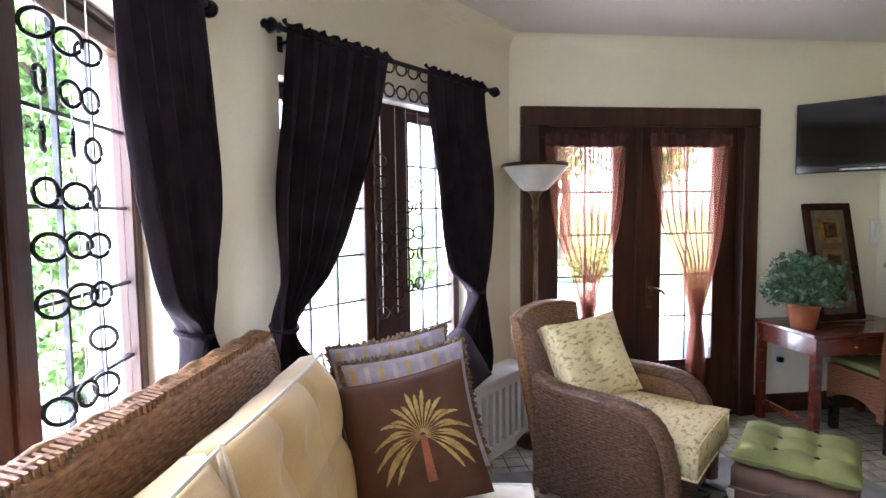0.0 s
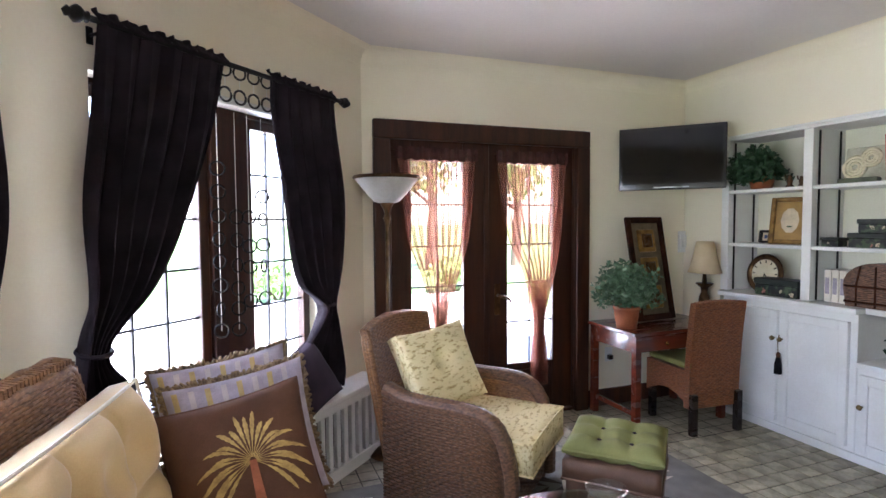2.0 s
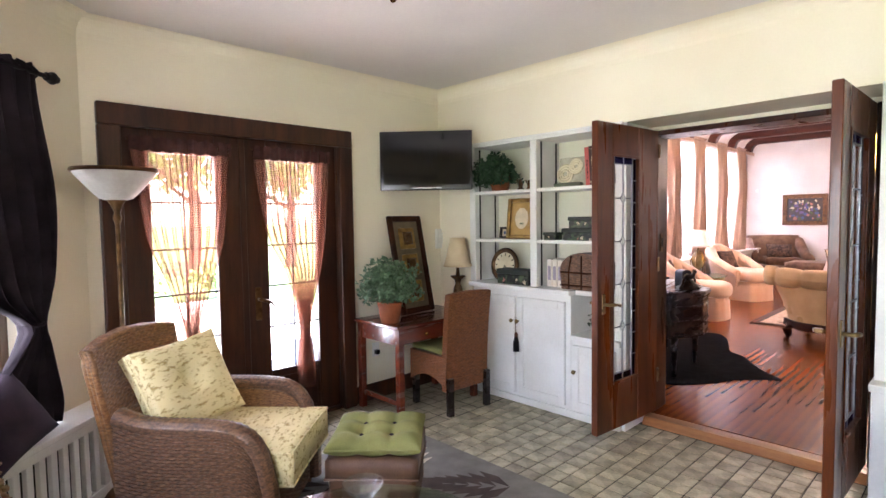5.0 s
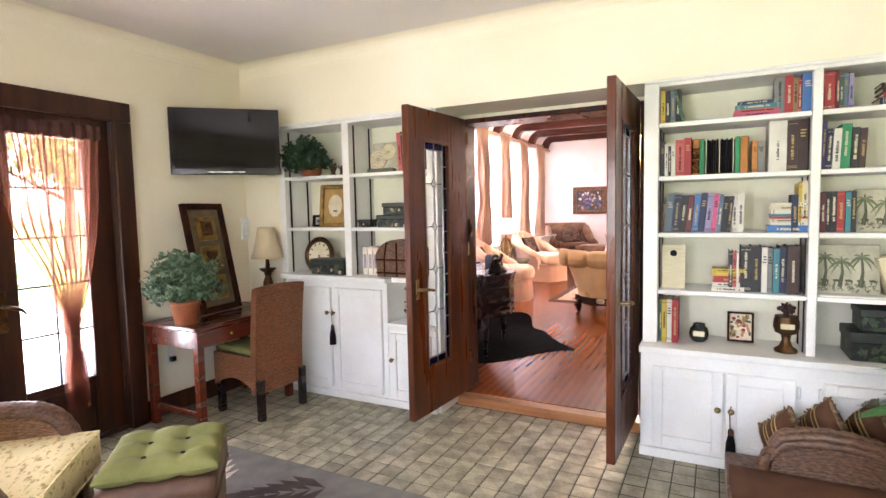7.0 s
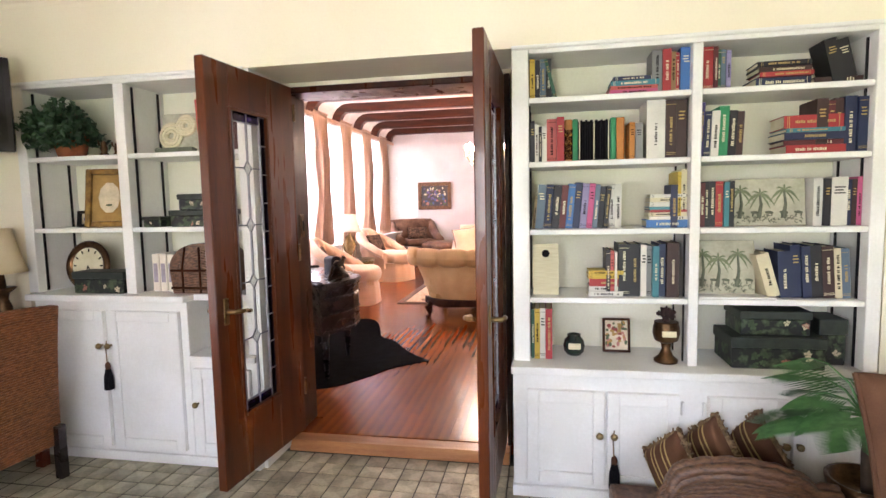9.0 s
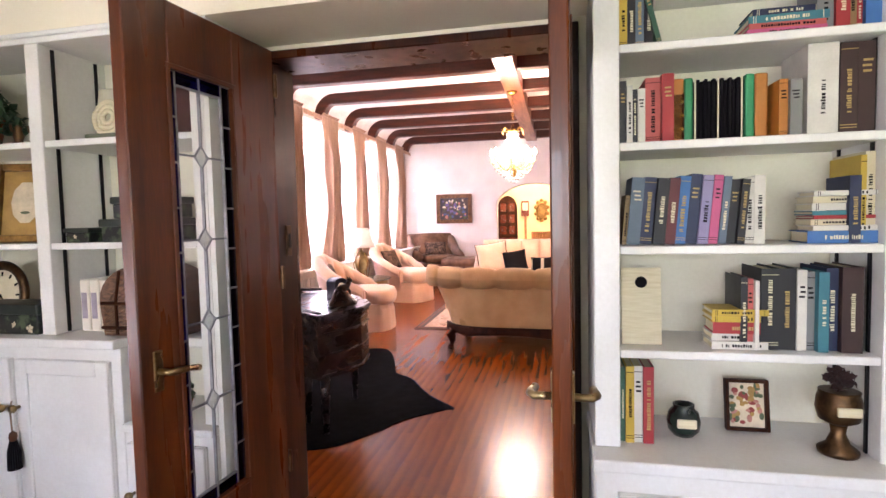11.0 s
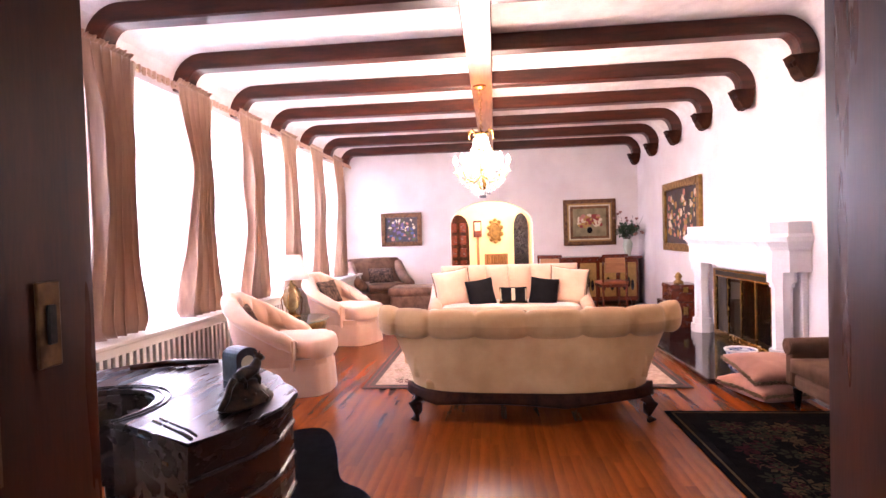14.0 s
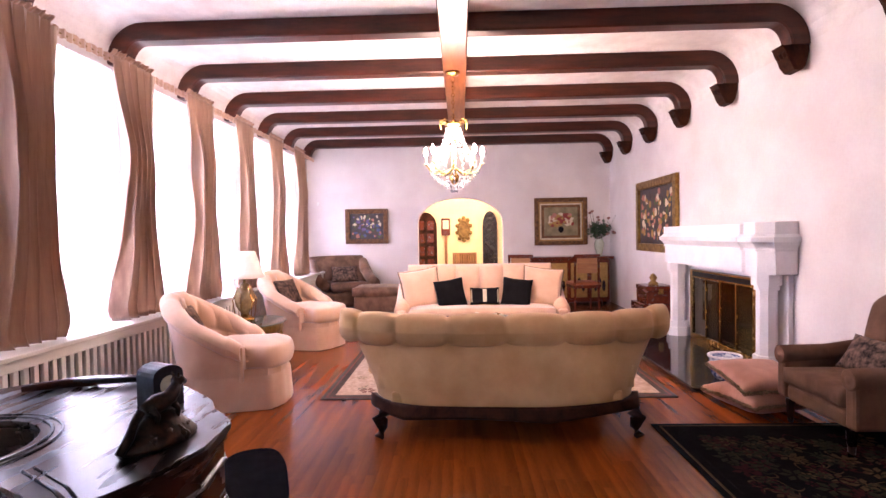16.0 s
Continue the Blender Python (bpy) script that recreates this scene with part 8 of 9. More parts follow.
tub_chair(pose(4.16, 3.21, HALL_FLOOR, 0, 0, -84) @ Matrix.Diagonal((0.86, 0.86, 0.99, 1)), "peach velvet tufted tub chair with a pleated skirt")
tub_chair(pose(6.32, 3.28, HALL_FLOOR, 0, 0, -108) @ Matrix.Diagonal((0.92, 0.92, 1, 1)), "peach velvet tufted tub chair with a pleated skirt")
for x, y, z, rz in ((4.04, 3.40, 0.69, -80), (6.36, 3.42, 0.70, -108)):
    q = pillow("floral_pillow", "small black floral needlepoint pillow in the tub chair", 0.30, 0.34, 0.10, pose(x, y, z, 0, -64, rz - 180), floral_cloth, black_velvet, 0.6)

gt = thing("side_table", "oval glass table on a carved gilt base", "table", pose(5.20, 3.38, HALL_FLOOR))
part("tabletop", lathe(B(), [(0, 0.44), (0.32, 0.44), (0.33, 0.447), (0.32, 0.455), (0, 0.455)], 36, Matrix.Diagonal((1.2, 0.9, 1, 1))), clear_glass("green_table_glass", (0.7, 0.85, 0.78, 1), 0.5), gt, "oval glass top")
part("apron", lathe(B(), [(0.26, 0.34), (0.29, 0.36), (0.30, 0.42), (0.28, 0.438), (0.24, 0.438), (0.24, 0.35)], 32, Matrix.Diagonal((1.2, 0.9, 1, 1))), gilt, gt, smooth=True)
for k in range(4):
    a = math.pi / 4 + k * math.pi / 2
    leg_cabriole(gt, 0.26 * math.cos(a), 0.20 * math.sin(a), 0.38, (math.cos(a), math.sin(a)), gilt)
lmp = thing("table_lamp", "glass urn table lamp with brass mounts and a white shade", "lamp", pose(5.28, 3.50, HALL_FLOOR + 0.456))
part("foot", lathe(B(), [(0.09, 0), (0.09, 0.02), (0.05, 0.04), (0.03, 0.06)], 20), brass, lmp, smooth=True)
part("urn", lathe(B(), [(0.03, 0.06), (0.085, 0.14), (0.10, 0.22), (0.085, 0.29), (0.045, 0.33), (0.05, 0.35), (0.015, 0.37), (0.01, 0.46)], 20), surface("amber_cut_glass", rgb("b89a68"), rgb("8f7446"), 20, 0.15, 0.3, 60, transmission=0.4), lmp, smooth=True)
bm = B()
for k in range(6):
    a = k * math.pi / 3
    tube(bm, [(0.09 * math.cos(a), 0.09 * math.sin(a), 0.03), (0.112 * math.cos(a), 0.112 * math.sin(a), 0.2), (0.055 * math.cos(a), 0.055 * math.sin(a), 0.34)], 0.006, 6)
part("mounts", bm, brass, lmp)
thick(part("shade", sheet(B(), lambda u, v: ((0.20 - 0.09 * v) * math.cos(2 * math.pi * u), (0.20 - 0.09 * v) * math.sin(2 * math.pi * u), 0.42 + 0.26 * v), 36, 5), surface("white_silk_shade", rgb("ece6de"), rgb("e0d8ce"), 10, 0.8, 0.1, 200), lmp, "white silk shade", smooth=True), 0.003)

# ---- brown leather chair and ottoman ----
bc_ = thing("leather_armchair", "taupe tufted leather armchair with rolled arms in the corner", "armchair", pose(9.28, 3.40, HALL_FLOOR, 0, 0, -150))
part("seat", box(B(), -0.36, -0.44, 0.08, 0.42, 0.44, 0.34, 0.05, 3), taupe_leather, bc_)
part("seat_cushion", cushion(B(), 0.74, 0.66, 0.17, 0.3, (), 16, 0, 0.02, Matrix.Translation((0.08, 0, 0.42))), taupe_leather, bc_, smooth=True)
part("backrest", cushion(B(), 0.62, 1.0, 0.22, 0.35, [(a, b) for a in (-0.3, 0.35) for b in (-0.6, -0.2, 0.2, 0.6)], 26, 0.04, -0.04, Matrix.Translation((-0.34, 0, 0.60)) @ Euler((0, radians(78), 0)).to_matrix().to_4x4()), taupe_leather, bc_, smooth=True)
for s in (-1, 1):
    part("arm", tube(B(), [(0.40, s * 0.44, 0.46), (0.1, s * 0.46, 0.52), (-0.2, s * 0.48, 0.66), (-0.34, s * 0.47, 0.82)], [0.085, 0.09, 0.10, 0.085], 14), taupe_leather, bc_, smooth=True)
for x in (-0.3, 0.36):
    for y in (-0.36, 0.36):
        part("foot", lathe(B(), [(0.03, 0), (0.04, 0.08)], 10, Matrix.Translation((x, y, 0))), carved_wood, bc_)
pillow("floral_pillow", "black floral needlepoint pillow on the leather chair", 0.28, 0.44, 0.12, pose(9.12, 3.34, 0.70, 0, -60, 20), floral_cloth, black_velvet, 0.6)
o2 = thing("leather_ottoman", "taupe leather ottoman with a cushioned top", "ottoman", pose(8.55, 2.66, HALL_FLOOR))
part("body", box(B(), -0.30, -0.36, 0.08, 0.30, 0.36, 0.34, 0.04, 3), taupe_leather, o2)
part("top_pad", cushion(B(), 0.64, 0.76, 0.18, 0.35, (), 16, 0, 0.02, Matrix.Translation((0, 0, 0.40))), taupe_leather, o2, smooth=True)
for x in (-0.24, 0.24):
    for y in (-0.3, 0.3):
        part("foot", lathe(B(), [(0.025, 0), (0.035, 0.08)], 10, Matrix.Translation((x, y, 0))), carved_wood, o2)

# ---- coffee table, rugs ----
cf = thing("coffee_table", "low carved wooden coffee table between the sofas", "table", pose(5.25, 1.08, HALL_FLOOR + 0.012))
part("tabletop", box(B(), -0.35, -0.55, 0.36, 0.35, 0.55, 0.41, 0.015, 3), carved_wood, cf)
for x in (-0.28, 0.28):
    for y in (-0.46, 0.46):
        leg_cabriole(cf, x, y, 0.36, (0.7 if x > 0 else -0.7, 0.7 if y > 0 else -0.7), carved_wood)
ty = thing("tray", "oval silver tray with pale ornaments on the coffee table", "tray", pose(5.30, 1.10, HALL_FLOOR + 0.424))
part("dish", lathe(B(), [(0, 0), (0.2, 0.0), (0.24, 0.03), (0.23, 0.03), (0.19, 0.008), (0, 0.008)], 28, Matrix.Diagonal((0.7, 1.15, 1, 1))), surface("silver_plate", rgb("c8c0ac"), rgb("9a917c"), 14, 0.3, 0.3, metal=0.9), ty, smooth=True)
rt = random.Random(4)
for k in range(9):
    part("ornament", lathe(B(), [(0, 0), (0.03, 0.004), (0.035, 0.03), (0.02, 0.055), (0, 0.06)], 10, Matrix.Translation((rt.uniform(-0.09, 0.09), rt.uniform(-0.17, 0.17), 0.008))), (paper, gilt, art_cream)[k % 3], ty, smooth=True)


def flower(bm, x, y, r, z, seed):
    for k in range(6):
        a = seed + k * math.pi / 3
        c, s = math.cos(a), math.sin(a)
        bm.faces.new([bm.verts.new((x + r * (f * c - g * s), y + r * (f * s + g * c), z)) for f, g in ((0.15, 0), (0.6, 0.24), (1.0, 0), (0.6, -0.24))])


def oriental(name, label, m, x0, x1, y0, y1, field, border, mats, seed, n):
    r = thing(name, label, "rug", m)
    part("border", box(B(), x0, y0, 0, x1, y1, 0.008, 0.002, 1), border, r)
    part("field", box(B(), x0 + 0.10, y0 + 0.10, 0.008, x1 - 0.10, y1 - 0.10, 0.0095), field, r)
    rnd = random.Random(seed)
    for q, mt in enumerate(mats):
        bm = B()
        for k in range(n):
            flower(bm, rnd.uniform(x0 + 0.2, x1 - 0.2), rnd.uniform(y0 + 0.2, y1 - 0.2), rnd.uniform(0.035, 0.085), 0.0108 + 0.0008 * q, rnd.uniform(0, 6))
        for k in range(n // 2):
            cx, cy, a = rnd.uniform(x0 + 0.25, x1 - 0.25), rnd.uniform(y0 + 0.25, y1 - 0.25), rnd.uniform(0, 6.28)
            pv = None
            for i in range(9):
                f = i / 8
                x, y = cx + 0.16 * (f - 0.5) * math.cos(a) - 0.05 * math.sin(6 * f) * math.sin(a), cy + 0.16 * (f - 0.5) * math.sin(a) + 0.05 * math.sin(6 * f) * math.cos(a)
                cur = [bm.verts.new((x - 0.006 * math.sin(a), y + 0.006 * math.cos(a), 0.0106 + 0.0008 * q)), bm.verts.new((x + 0.006 * math.sin(a), y - 0.006 * math.cos(a), 0.0106 + 0.0008 * q))]
                if pv:
                    bm.faces.new((pv[0], pv[1], cur[1], cur[0]))
                pv = cur
        part("flower_motif", bm, mt, r)
    bm = B()
    for a, b in (((x0 + 0.035, y0 + 0.035), (x1 - 0.035, y0 + 0.05)), ((x0 + 0.035, y1 - 0.05), (x1 - 0.035, y1 - 0.035)), ((x0 + 0.035, y0 + 0.05), (x0 + 0.05, y1 - 0.05)), ((x1 - 0.05, y0 + 0.05), (x1 - 0.035, y1 - 0.05))):
        box(bm, a[0], a[1], 0.008, b[0], b[1], 0.0092)
    part("border_stripe", bm, mats[0], r)
    return r


wool_tan, wool_rust, wool_sage = (surface(n, rgb(c), None, 30, 0.95, 0.5, 260) for n, c in (("tan_wool", "8f7a5a"), ("rust_wool", "6e3a2c"), ("sage_wool", "6c6a52")))
wool_dim, wool_wine, wool_moss = (surface(n, rgb(c), None, 30, 0.95, 0.5, 260, spec=0.05) for n, c in (("dim_gold_wool", "4a3c28"), ("wine_wool", "36181a"), ("moss_wool", "2c2c20")))
oriental("living_rug", "ivory and brown floral wool rug with a dark border", pose(0, 0, HALL_FLOOR + 0.002), 4.14, 7.3, -0.28, 2.46, rug_ivory, rug_brown, [wool_rust, wool_tan, wool_sage], 3, 60)
oriental("black_rug", "black wool rug with tan and rust flowers", pose(0, 0, HALL_FLOOR + 0.002), 1.55, 3.57, -1.29, 0.13, rug_black, rug_black, [wool_dim, wool_wine, wool_moss], 4, 70)
bm = B()
hide = [(1.74, 1.53), (1.93, 1.72), (2.10, 1.84), (2.32, 1.98), (2.45, 2.14), (2.72, 2.24), (3.02, 2.36), (3.20, 2.50), (3.14, 2.68), (2.9, 2.74), (2.6, 2.88), (2.2, 3.15), (1.7, 3.3), (1.2, 3.1), (0.95, 2.6), (1.0, 2.15), (1.25, 1.92), (1.48, 1.80), (1.62, 1.66), (1.70, 1.57)]
smooth_hide = []
for i in range(len(hide)):
    p0, p1, p2, p3 = (Vector(hide[(i + k) % len(hide)]) for k in (-1, 0, 1, 2))
    for f in range(5):
        t = f / 5
        smooth_hide.append(0.5 * ((2 * p1) + (p2 - p0) * t + (2 * p0 - 5 * p1 + 4 * p2 - p3) * t * t + (3 * p1 - p0 - 3 * p2 + p3) * t ** 3))
prism(bm, [(p.x, p.y) for p in smooth_hide], HALL_FLOOR + 0.002, HALL_FLOOR + 0.007)
single("cowhide_rug", bm, hide_black, "black cowhide rug under the desk", "rug")

# ---- curved writing desk ----
DT = 0.80
cdk = thing("kidney_desk", "near-black polished kidney desk with drawers and a round kneehole", "desk", pose(0, 0, 0))
def dpath(k=0.0):
    """Plan outline; k shrinks it inwards."""
    base = [(1.11, 2.165), (1.20, 2.12), (1.30, 2.06), (1.45, 2.024), (1.575, 2.04), (1.65, 2.05), (1.705, 2.085), (1.745, 2.15), (1.87, 2.21), (2.0, 2.36), (2.12, 2.52), (2.20, 2.69), (2.19, 2.87), (2.08, 3.02), (1.94, 3.13), (1.80, 3.08)]
    n0 = Vector((1.43, 2.75))
    notch = [(n0.x + 0.235 * math.cos(a), n0.y + 0.235 * math.sin(a)) for a in [math.radians(52 - 175 * i / 12) for i in range(13)]]
    out = base + notch + [(1.27, 2.45), (1.18, 2.29)]
    c = Vector((1.72, 2.60))
    return [(c.x + (x - c.x) * (1 - k), c.y + (y - c.y) * (1 - k)) for x, y in out]
bm = prism(B(), dpath(), DT - 0.03, DT)
bmesh.ops.bevel(bm, geom=[e for e in bm.edges if abs(e.verts[0].co.z - e.verts[1].co.z) < 1e-4], offset=0.008, segments=2, affect="EDGES")
part("tabletop", bm, ebony, cdk)
bm = prism(B(), dpath(0.025), DT - 0.055, DT - 0.031)
part("moulding", bm, ebony, cdk)
part("body", prism(B(), dpath(0.045), 0.42, DT - 0.056), ebony, cdk)
bm = B()
for z in (0.44, 0.56, 0.68):
    pts = dpath(0.040)[:15]
    tube(bm, [(x, y, z) for x, y in pts], 0.007, 6)
part("beading", bm, ebony, cdk)
for k, r in ((0.03, 0.005), (0.055, 0.004)):
    part("edge_moulding", tube(B(), [(1.43 + (0.225 + k) * math.cos(a), 2.75 + (0.225 + k) * math.sin(a), DT + 0.001) for a in [math.radians(52 - 175 * i / 24) for i in range(25)]], r, 6), ebony, cdk, smooth=True)
    part("edge_moulding", tube(B(), [(1.285 + k * 0.8, 2.42 - k * 0.5, DT + 0.001), (1.19 + k * 0.8, 2.27 - k * 0.5, DT + 0.001), (1.125 + k, 2.18, DT + 0.001)], r, 6), ebony, cdk, smooth=True)
for a, b in (((1.13, 2.19), (1.27, 2.40)), ((1.74, 3.02), (1.86, 3.09))):
    d = (Vector(b) - Vector(a))
    ang = math.degrees(math.atan2(d.y, d.x))
    for k in range(3):
        drw = part("drawer", box(B(), 0.03, 0.0, 0.45 + k * 0.105, d.length - 0.03, 0.022, 0.54 + k * 0.105, 0.006, 2, m=pose(a[0], a[1], 0, 0, 0, ang) @ pose(0.02, -0.03, 0)), ebony, cdk)
        part("pull", box(B(), d.length * 0.35, 0.022, 0.49 + k * 0.105, d.length * 0.6, 0.032, 0.505 + k * 0.105, 0.003, 1, m=pose(a[0], a[1], 0, 0, 0, ang) @ pose(0.02, -0.03, 0)), bronze, drw)
for x, y in ((1.20, 2.18), (1.34, 2.36), (1.80, 2.24), (2.12, 2.64), (1.94, 3.06), (1.76, 3.0)):
    part("leg", tube(B(), [(x, y, 0.43), (x, y, 0.3), (x, y, HALL_FLOOR + 0.008)], [0.03, 0.026, 0.014], 10), ebony, cdk, smooth=True)

ph = thing("bronze_figure", "dark bronze desk figure of an animal on a draped base", "figurine", pose(1.49, 2.175, DT, 0, 0, -18) @ Matrix.Diagonal((0.9, 0.9, 0.88, 1)))
bm = B()
rocks = random.Random(6)
lathe(bm, [(0.125, 0.0), (0.128, 0.012), (0.112, 0.03), (0.092, 0.045), (0.07, 0.07), (0.045, 0.09), (0, 0.095)], 18, Matrix.Diagonal((1.0, 0.58, 1, 1)))
for k in range(26):
    a = rocks.uniform(0, 6.28)
    f = rocks.uniform(0.5, 1.0)
    lathe(bm, [(0, -0.016), (0.017, -0.006), (0.015, 0.008), (0, 0.016)], 6, Matrix.Translation((0.115 * f * math.cos(a), 0.066 * f * math.sin(a), 0.012 + 0.075 * (1 - f))) @ Euler((a, 2 * a, 0)).to_matrix().to_4x4())
tube(bm, [(-0.045, 0, 0.105), (-0.01, 0.0, 0.118), (0.035, 0.0, 0.122), (0.06, 0.0, 0.145), (0.07, 0, 0.165)], [0.026, 0.030, 0.026, 0.020, 0.014], 10)
tube(bm, [(0.062, 0, 0.165), (0.082, 0.0, 0.168), (0.10, 0.0, 0.158)], [0.019, 0.016, 0.009], 8)
for x, y in ((-0.04, -0.02), (-0.03, 0.022), (0.035, -0.02), (0.045, 0.02)):
    tube(bm, [(x, y, 0.11), (x + 0.012, y * 1.3, 0.09), (x + 0.004, y * 1.5, 0.066)], [0.012, 0.009, 0.008], 6)
tube(bm, [(-0.06, 0, 0.108), (-0.085, 0.0, 0.085), (-0.11, -0.01, 0.05), (-0.145, -0.012, 0.012)], [0.016, 0.013, 0.014, 0.012], 8)
tube(bm, [(0.066, 0.008, 0.18), (0.064, 0.014, 0.198)], [0.006, 0.002], 5)
tube(bm, [(0.066, -0.008, 0.18), (0.064, -0.014, 0.198)], [0.006, 0.002], 5)
part("cast", bm, surface("gold_rubbed_bronze", rgb("3c2a1c"), rgb("150e0a"), 26, 0.35, 0.5, 90, metal=0.7, spread=0.3), ph, smooth=True)
dcl = thing("desk_clock", "small arched pewter desk clock", "clock", pose(1.80, 2.35, DT, 0, 0, 60))
part("case", prism(B(), [(-0.05, 0), (0.05, 0), (0.05, 0.105)] + [(0.05 * math.cos(a), 0.105 + 0.032 * math.sin(a)) for a in [math.pi * k / 8 for k in range(1, 8)]] + [(-0.05, 0.105)], -0.05, 0.05, Matrix(((0, 0, 1, 0), (1, 0, 0, 0), (0, 1, 0, 0), (0, 0, 0, 1)))), surface("dull_pewter", rgb("4a474c"), rgb("343236"), 14, 0.35, 0.2, metal=0.8), dcl)
part("dial", lathe(B(), [(0, 0), (0.03, 0), (0.03, 0.003), (0, 0.003)], 18, Matrix.Translation((-0.051, 0, 0.075)) @ Euler((0, -math.pi / 2, 0)).to_matrix().to_4x4()), paper, dcl)
pi_ = thing("antique_pistol", "ornamental dark flintlock pistol lying on the desk", "ornament", pose(2.01, 2.82, DT, 0, 0, -80))
part("barrel", tube(B(), [(0.02, 0, 0.018), (0.24, 0, 0.018)], [0.014, 0.010], 10), iron, pi_, smooth=True)
part("stock", tube(B(), [(0.10, 0, 0.014), (0.0, 0, 0.016), (-0.06, -0.02, 0.016), (-0.13, -0.05, 0.016)], [0.013, 0.016, 0.015, 0.012], 10), carved_wood, pi_, smooth=True)

# ---- fireplace ----
fp = thing("fireplace", "white stone fireplace with stepped mantel and faceted columns", "fireplace", pose(0, L_Y0, HALL_FLOOR), kind="structure")
HT = 0.045
X0_, X1_ = 4.43, 6.66
def course(x0, x1, y, z0, z1, y_top=None, grow=0.0, name="mantel_course"):
    """A course of the mantel with canted ends; its top may lie further out than its foot."""
    bm = B()
    y_top = y if y_top is None else y_top
    rings = []
    for g, d, z in ((0.0, y, z0), (grow, y_top, z1)):
        c = d * 0.35
        rings.append([bm.verts.new(p) for p in ((x0 - g, 0.002, z), (x1 + g, 0.002, z), (x1 + g, d - c, z), (x1 + g - c, d, z), (x0 - g + c, d, z), (x0 - g, d - c, z))])
    bm.faces.new(rings[0][::-1])
    bm.faces.new(rings[1])
    for k in range(6):
        bm.faces.new((rings[0][k], rings[0][(k + 1) % 6], rings[1][(k + 1) % 6], rings[1][k]))
    part(name, bm, white_stone, fp)


for xa, xb, dd in ((X0_ + 0.32, X1_, 0.0), (X0_, X0_ + 0.37, 0.035)):
    course(xa, xb, 0.24 + dd, 0.895, 1.085)
    course(xa, xb, 0.255 + dd, 1.085, 1.105, grow=0.01)
    course(xa, xb, 0.245 + dd, 1.105, 1.16, 0.29 + dd, 0.03)
    course(xa - 0.04, xb + 0.04, 0.30 + dd, 1.16, 1.20)
    course(xa - 0.03, xb + 0.03, 0.29 + dd, 1.20, 1.225, 0.26 + dd, -0.02)
    course(xa - 0.005, xb + 0.005, 0.255 + dd, 1.225, 1.315 + 0.3 * dd)
for xc in (4.60, 6.42):
    for r, z0, z1 in ((0.125, HT, HT + 0.10), (0.105, HT + 0.10, HT + 0.17), (0.080, HT + 0.17, 0.76), (0.095, 0.76, 0.80), (0.115, 0.80, 0.893)):
        part("column", prism(B(), [(xc + r * math.cos(a), 0.155 + r * math.sin(a)) for a in [math.pi / 8 + k * math.pi / 4 for k in range(8)]], z0, z1), white_stone, fp, "faceted stone column")
    part("pilaster", box(B(), xc - 0.115, 0.002, HT, xc + 0.115, 0.05, 0.893, 0.006, 1), white_stone, fp)
part("hearth", box(B(), 4.26, 0.0, 0.002, 6.85, 0.92, HT, 0.010, 2), black_marble, fp, "polished black marble hearth")
part("firebox", box(B(), 5.03, -0.24, HT, 6.19, -0.20, 0.83), soot_and_shade, fp)
part("lintel", box(B(), 4.72, 0.002, 0.83, 6.30, 0.04, 0.893, 0.004, 1), white_stone, fp)
sc_ = thing("fire_screen", "brass framed fire screen with smoked glass doors", "fire screen", pose(5.60, L_Y0 + 0.045, HALL_FLOOR + HT))
for a in ((-0.68, 0, -0.63, 0.78), (0.63, 0, 0.68, 0.78), (-0.63, 0, 0.63, 0.06), (-0.63, 0.69, 0.63, 0.78)):
    part("frame", box(B(), a[0], -0.01, a[1], a[2], 0.03, a[3], 0.006, 2), brass, sc_)
for k in range(4):
    x0 = -0.63 + k * 0.315
    part("glass_door", box(B(), x0 + 0.012, 0.004, 0.065, x0 + 0.303, 0.010, 0.685), smoked, sc_)
    part("door_bar", box(B(), x0 + 0.303, 0.0, 0.06, x0 + 0.315, 0.024, 0.69, 0.003, 1), brass, sc_)
part("vent", box(B(), -0.60, 0.03, 0.71, 0.60, 0.034, 0.76), iron, sc_)

ptr = thing("planter", "blue and white porcelain planter on the corner of the black hearth", "planter", pose(4.50, -0.80, HALL_FLOOR + 0.045))
part("pot", lathe(B(), [(0.07, 0), (0.10, 0.04), (0.12, 0.11), (0.115, 0.15), (0.125, 0.18), (0.13, 0.19), (0.115, 0.19), (0.105, 0.15), (0.0, 0.14)], 26), surface("blue_white_porcelain", rgb("c9ced8"), rgb("30447a"), 22, 0.15, 0.05, 40, spread=0.2), ptr, smooth=True)
part("rim", ring(B(), (0, 0, 0.19), 0.123, 0.010, (0, 0, 1), 28), white_stone, ptr)
rosy_cloth = surface("rosy_tan_velour", rgb("b07c64"), rgb("986650"), 6, 0.85, 0.3, 240, sheen=0.2)
for k, (x, y, z, rz) in enumerate(((3.95, -0.76, 0.155, 14), (3.99, -0.80, 0.275, 2))):
    q = pillow("floor_pillow", "rosy tan floor pillow with a long fringe, stacked", 0.50, 0.50, 0.17, pose(x, y, z, 0, -9 * k, rz), rosy_cloth, None, 0.7)
    fringe(q, 0.50, 0.50, 30 + k)
ar = thing("wing_armchair", "brown upholstered armchair with scrolled arms and a tall rounded back", "armchair", pose(3.31, -1.03, HALL_FLOOR + 0.012, 0, 0, 90))
tan_cloth = surface("brown_upholstery", rgb("725441"), rgb("5c4233"), 8, 0.85, 0.3, 220, spec=0.15)
part("seat", box(B(), -0.28, -0.27, 0.15, 0.29, 0.27, 0.26, 0.03, 3), tan_cloth, ar)
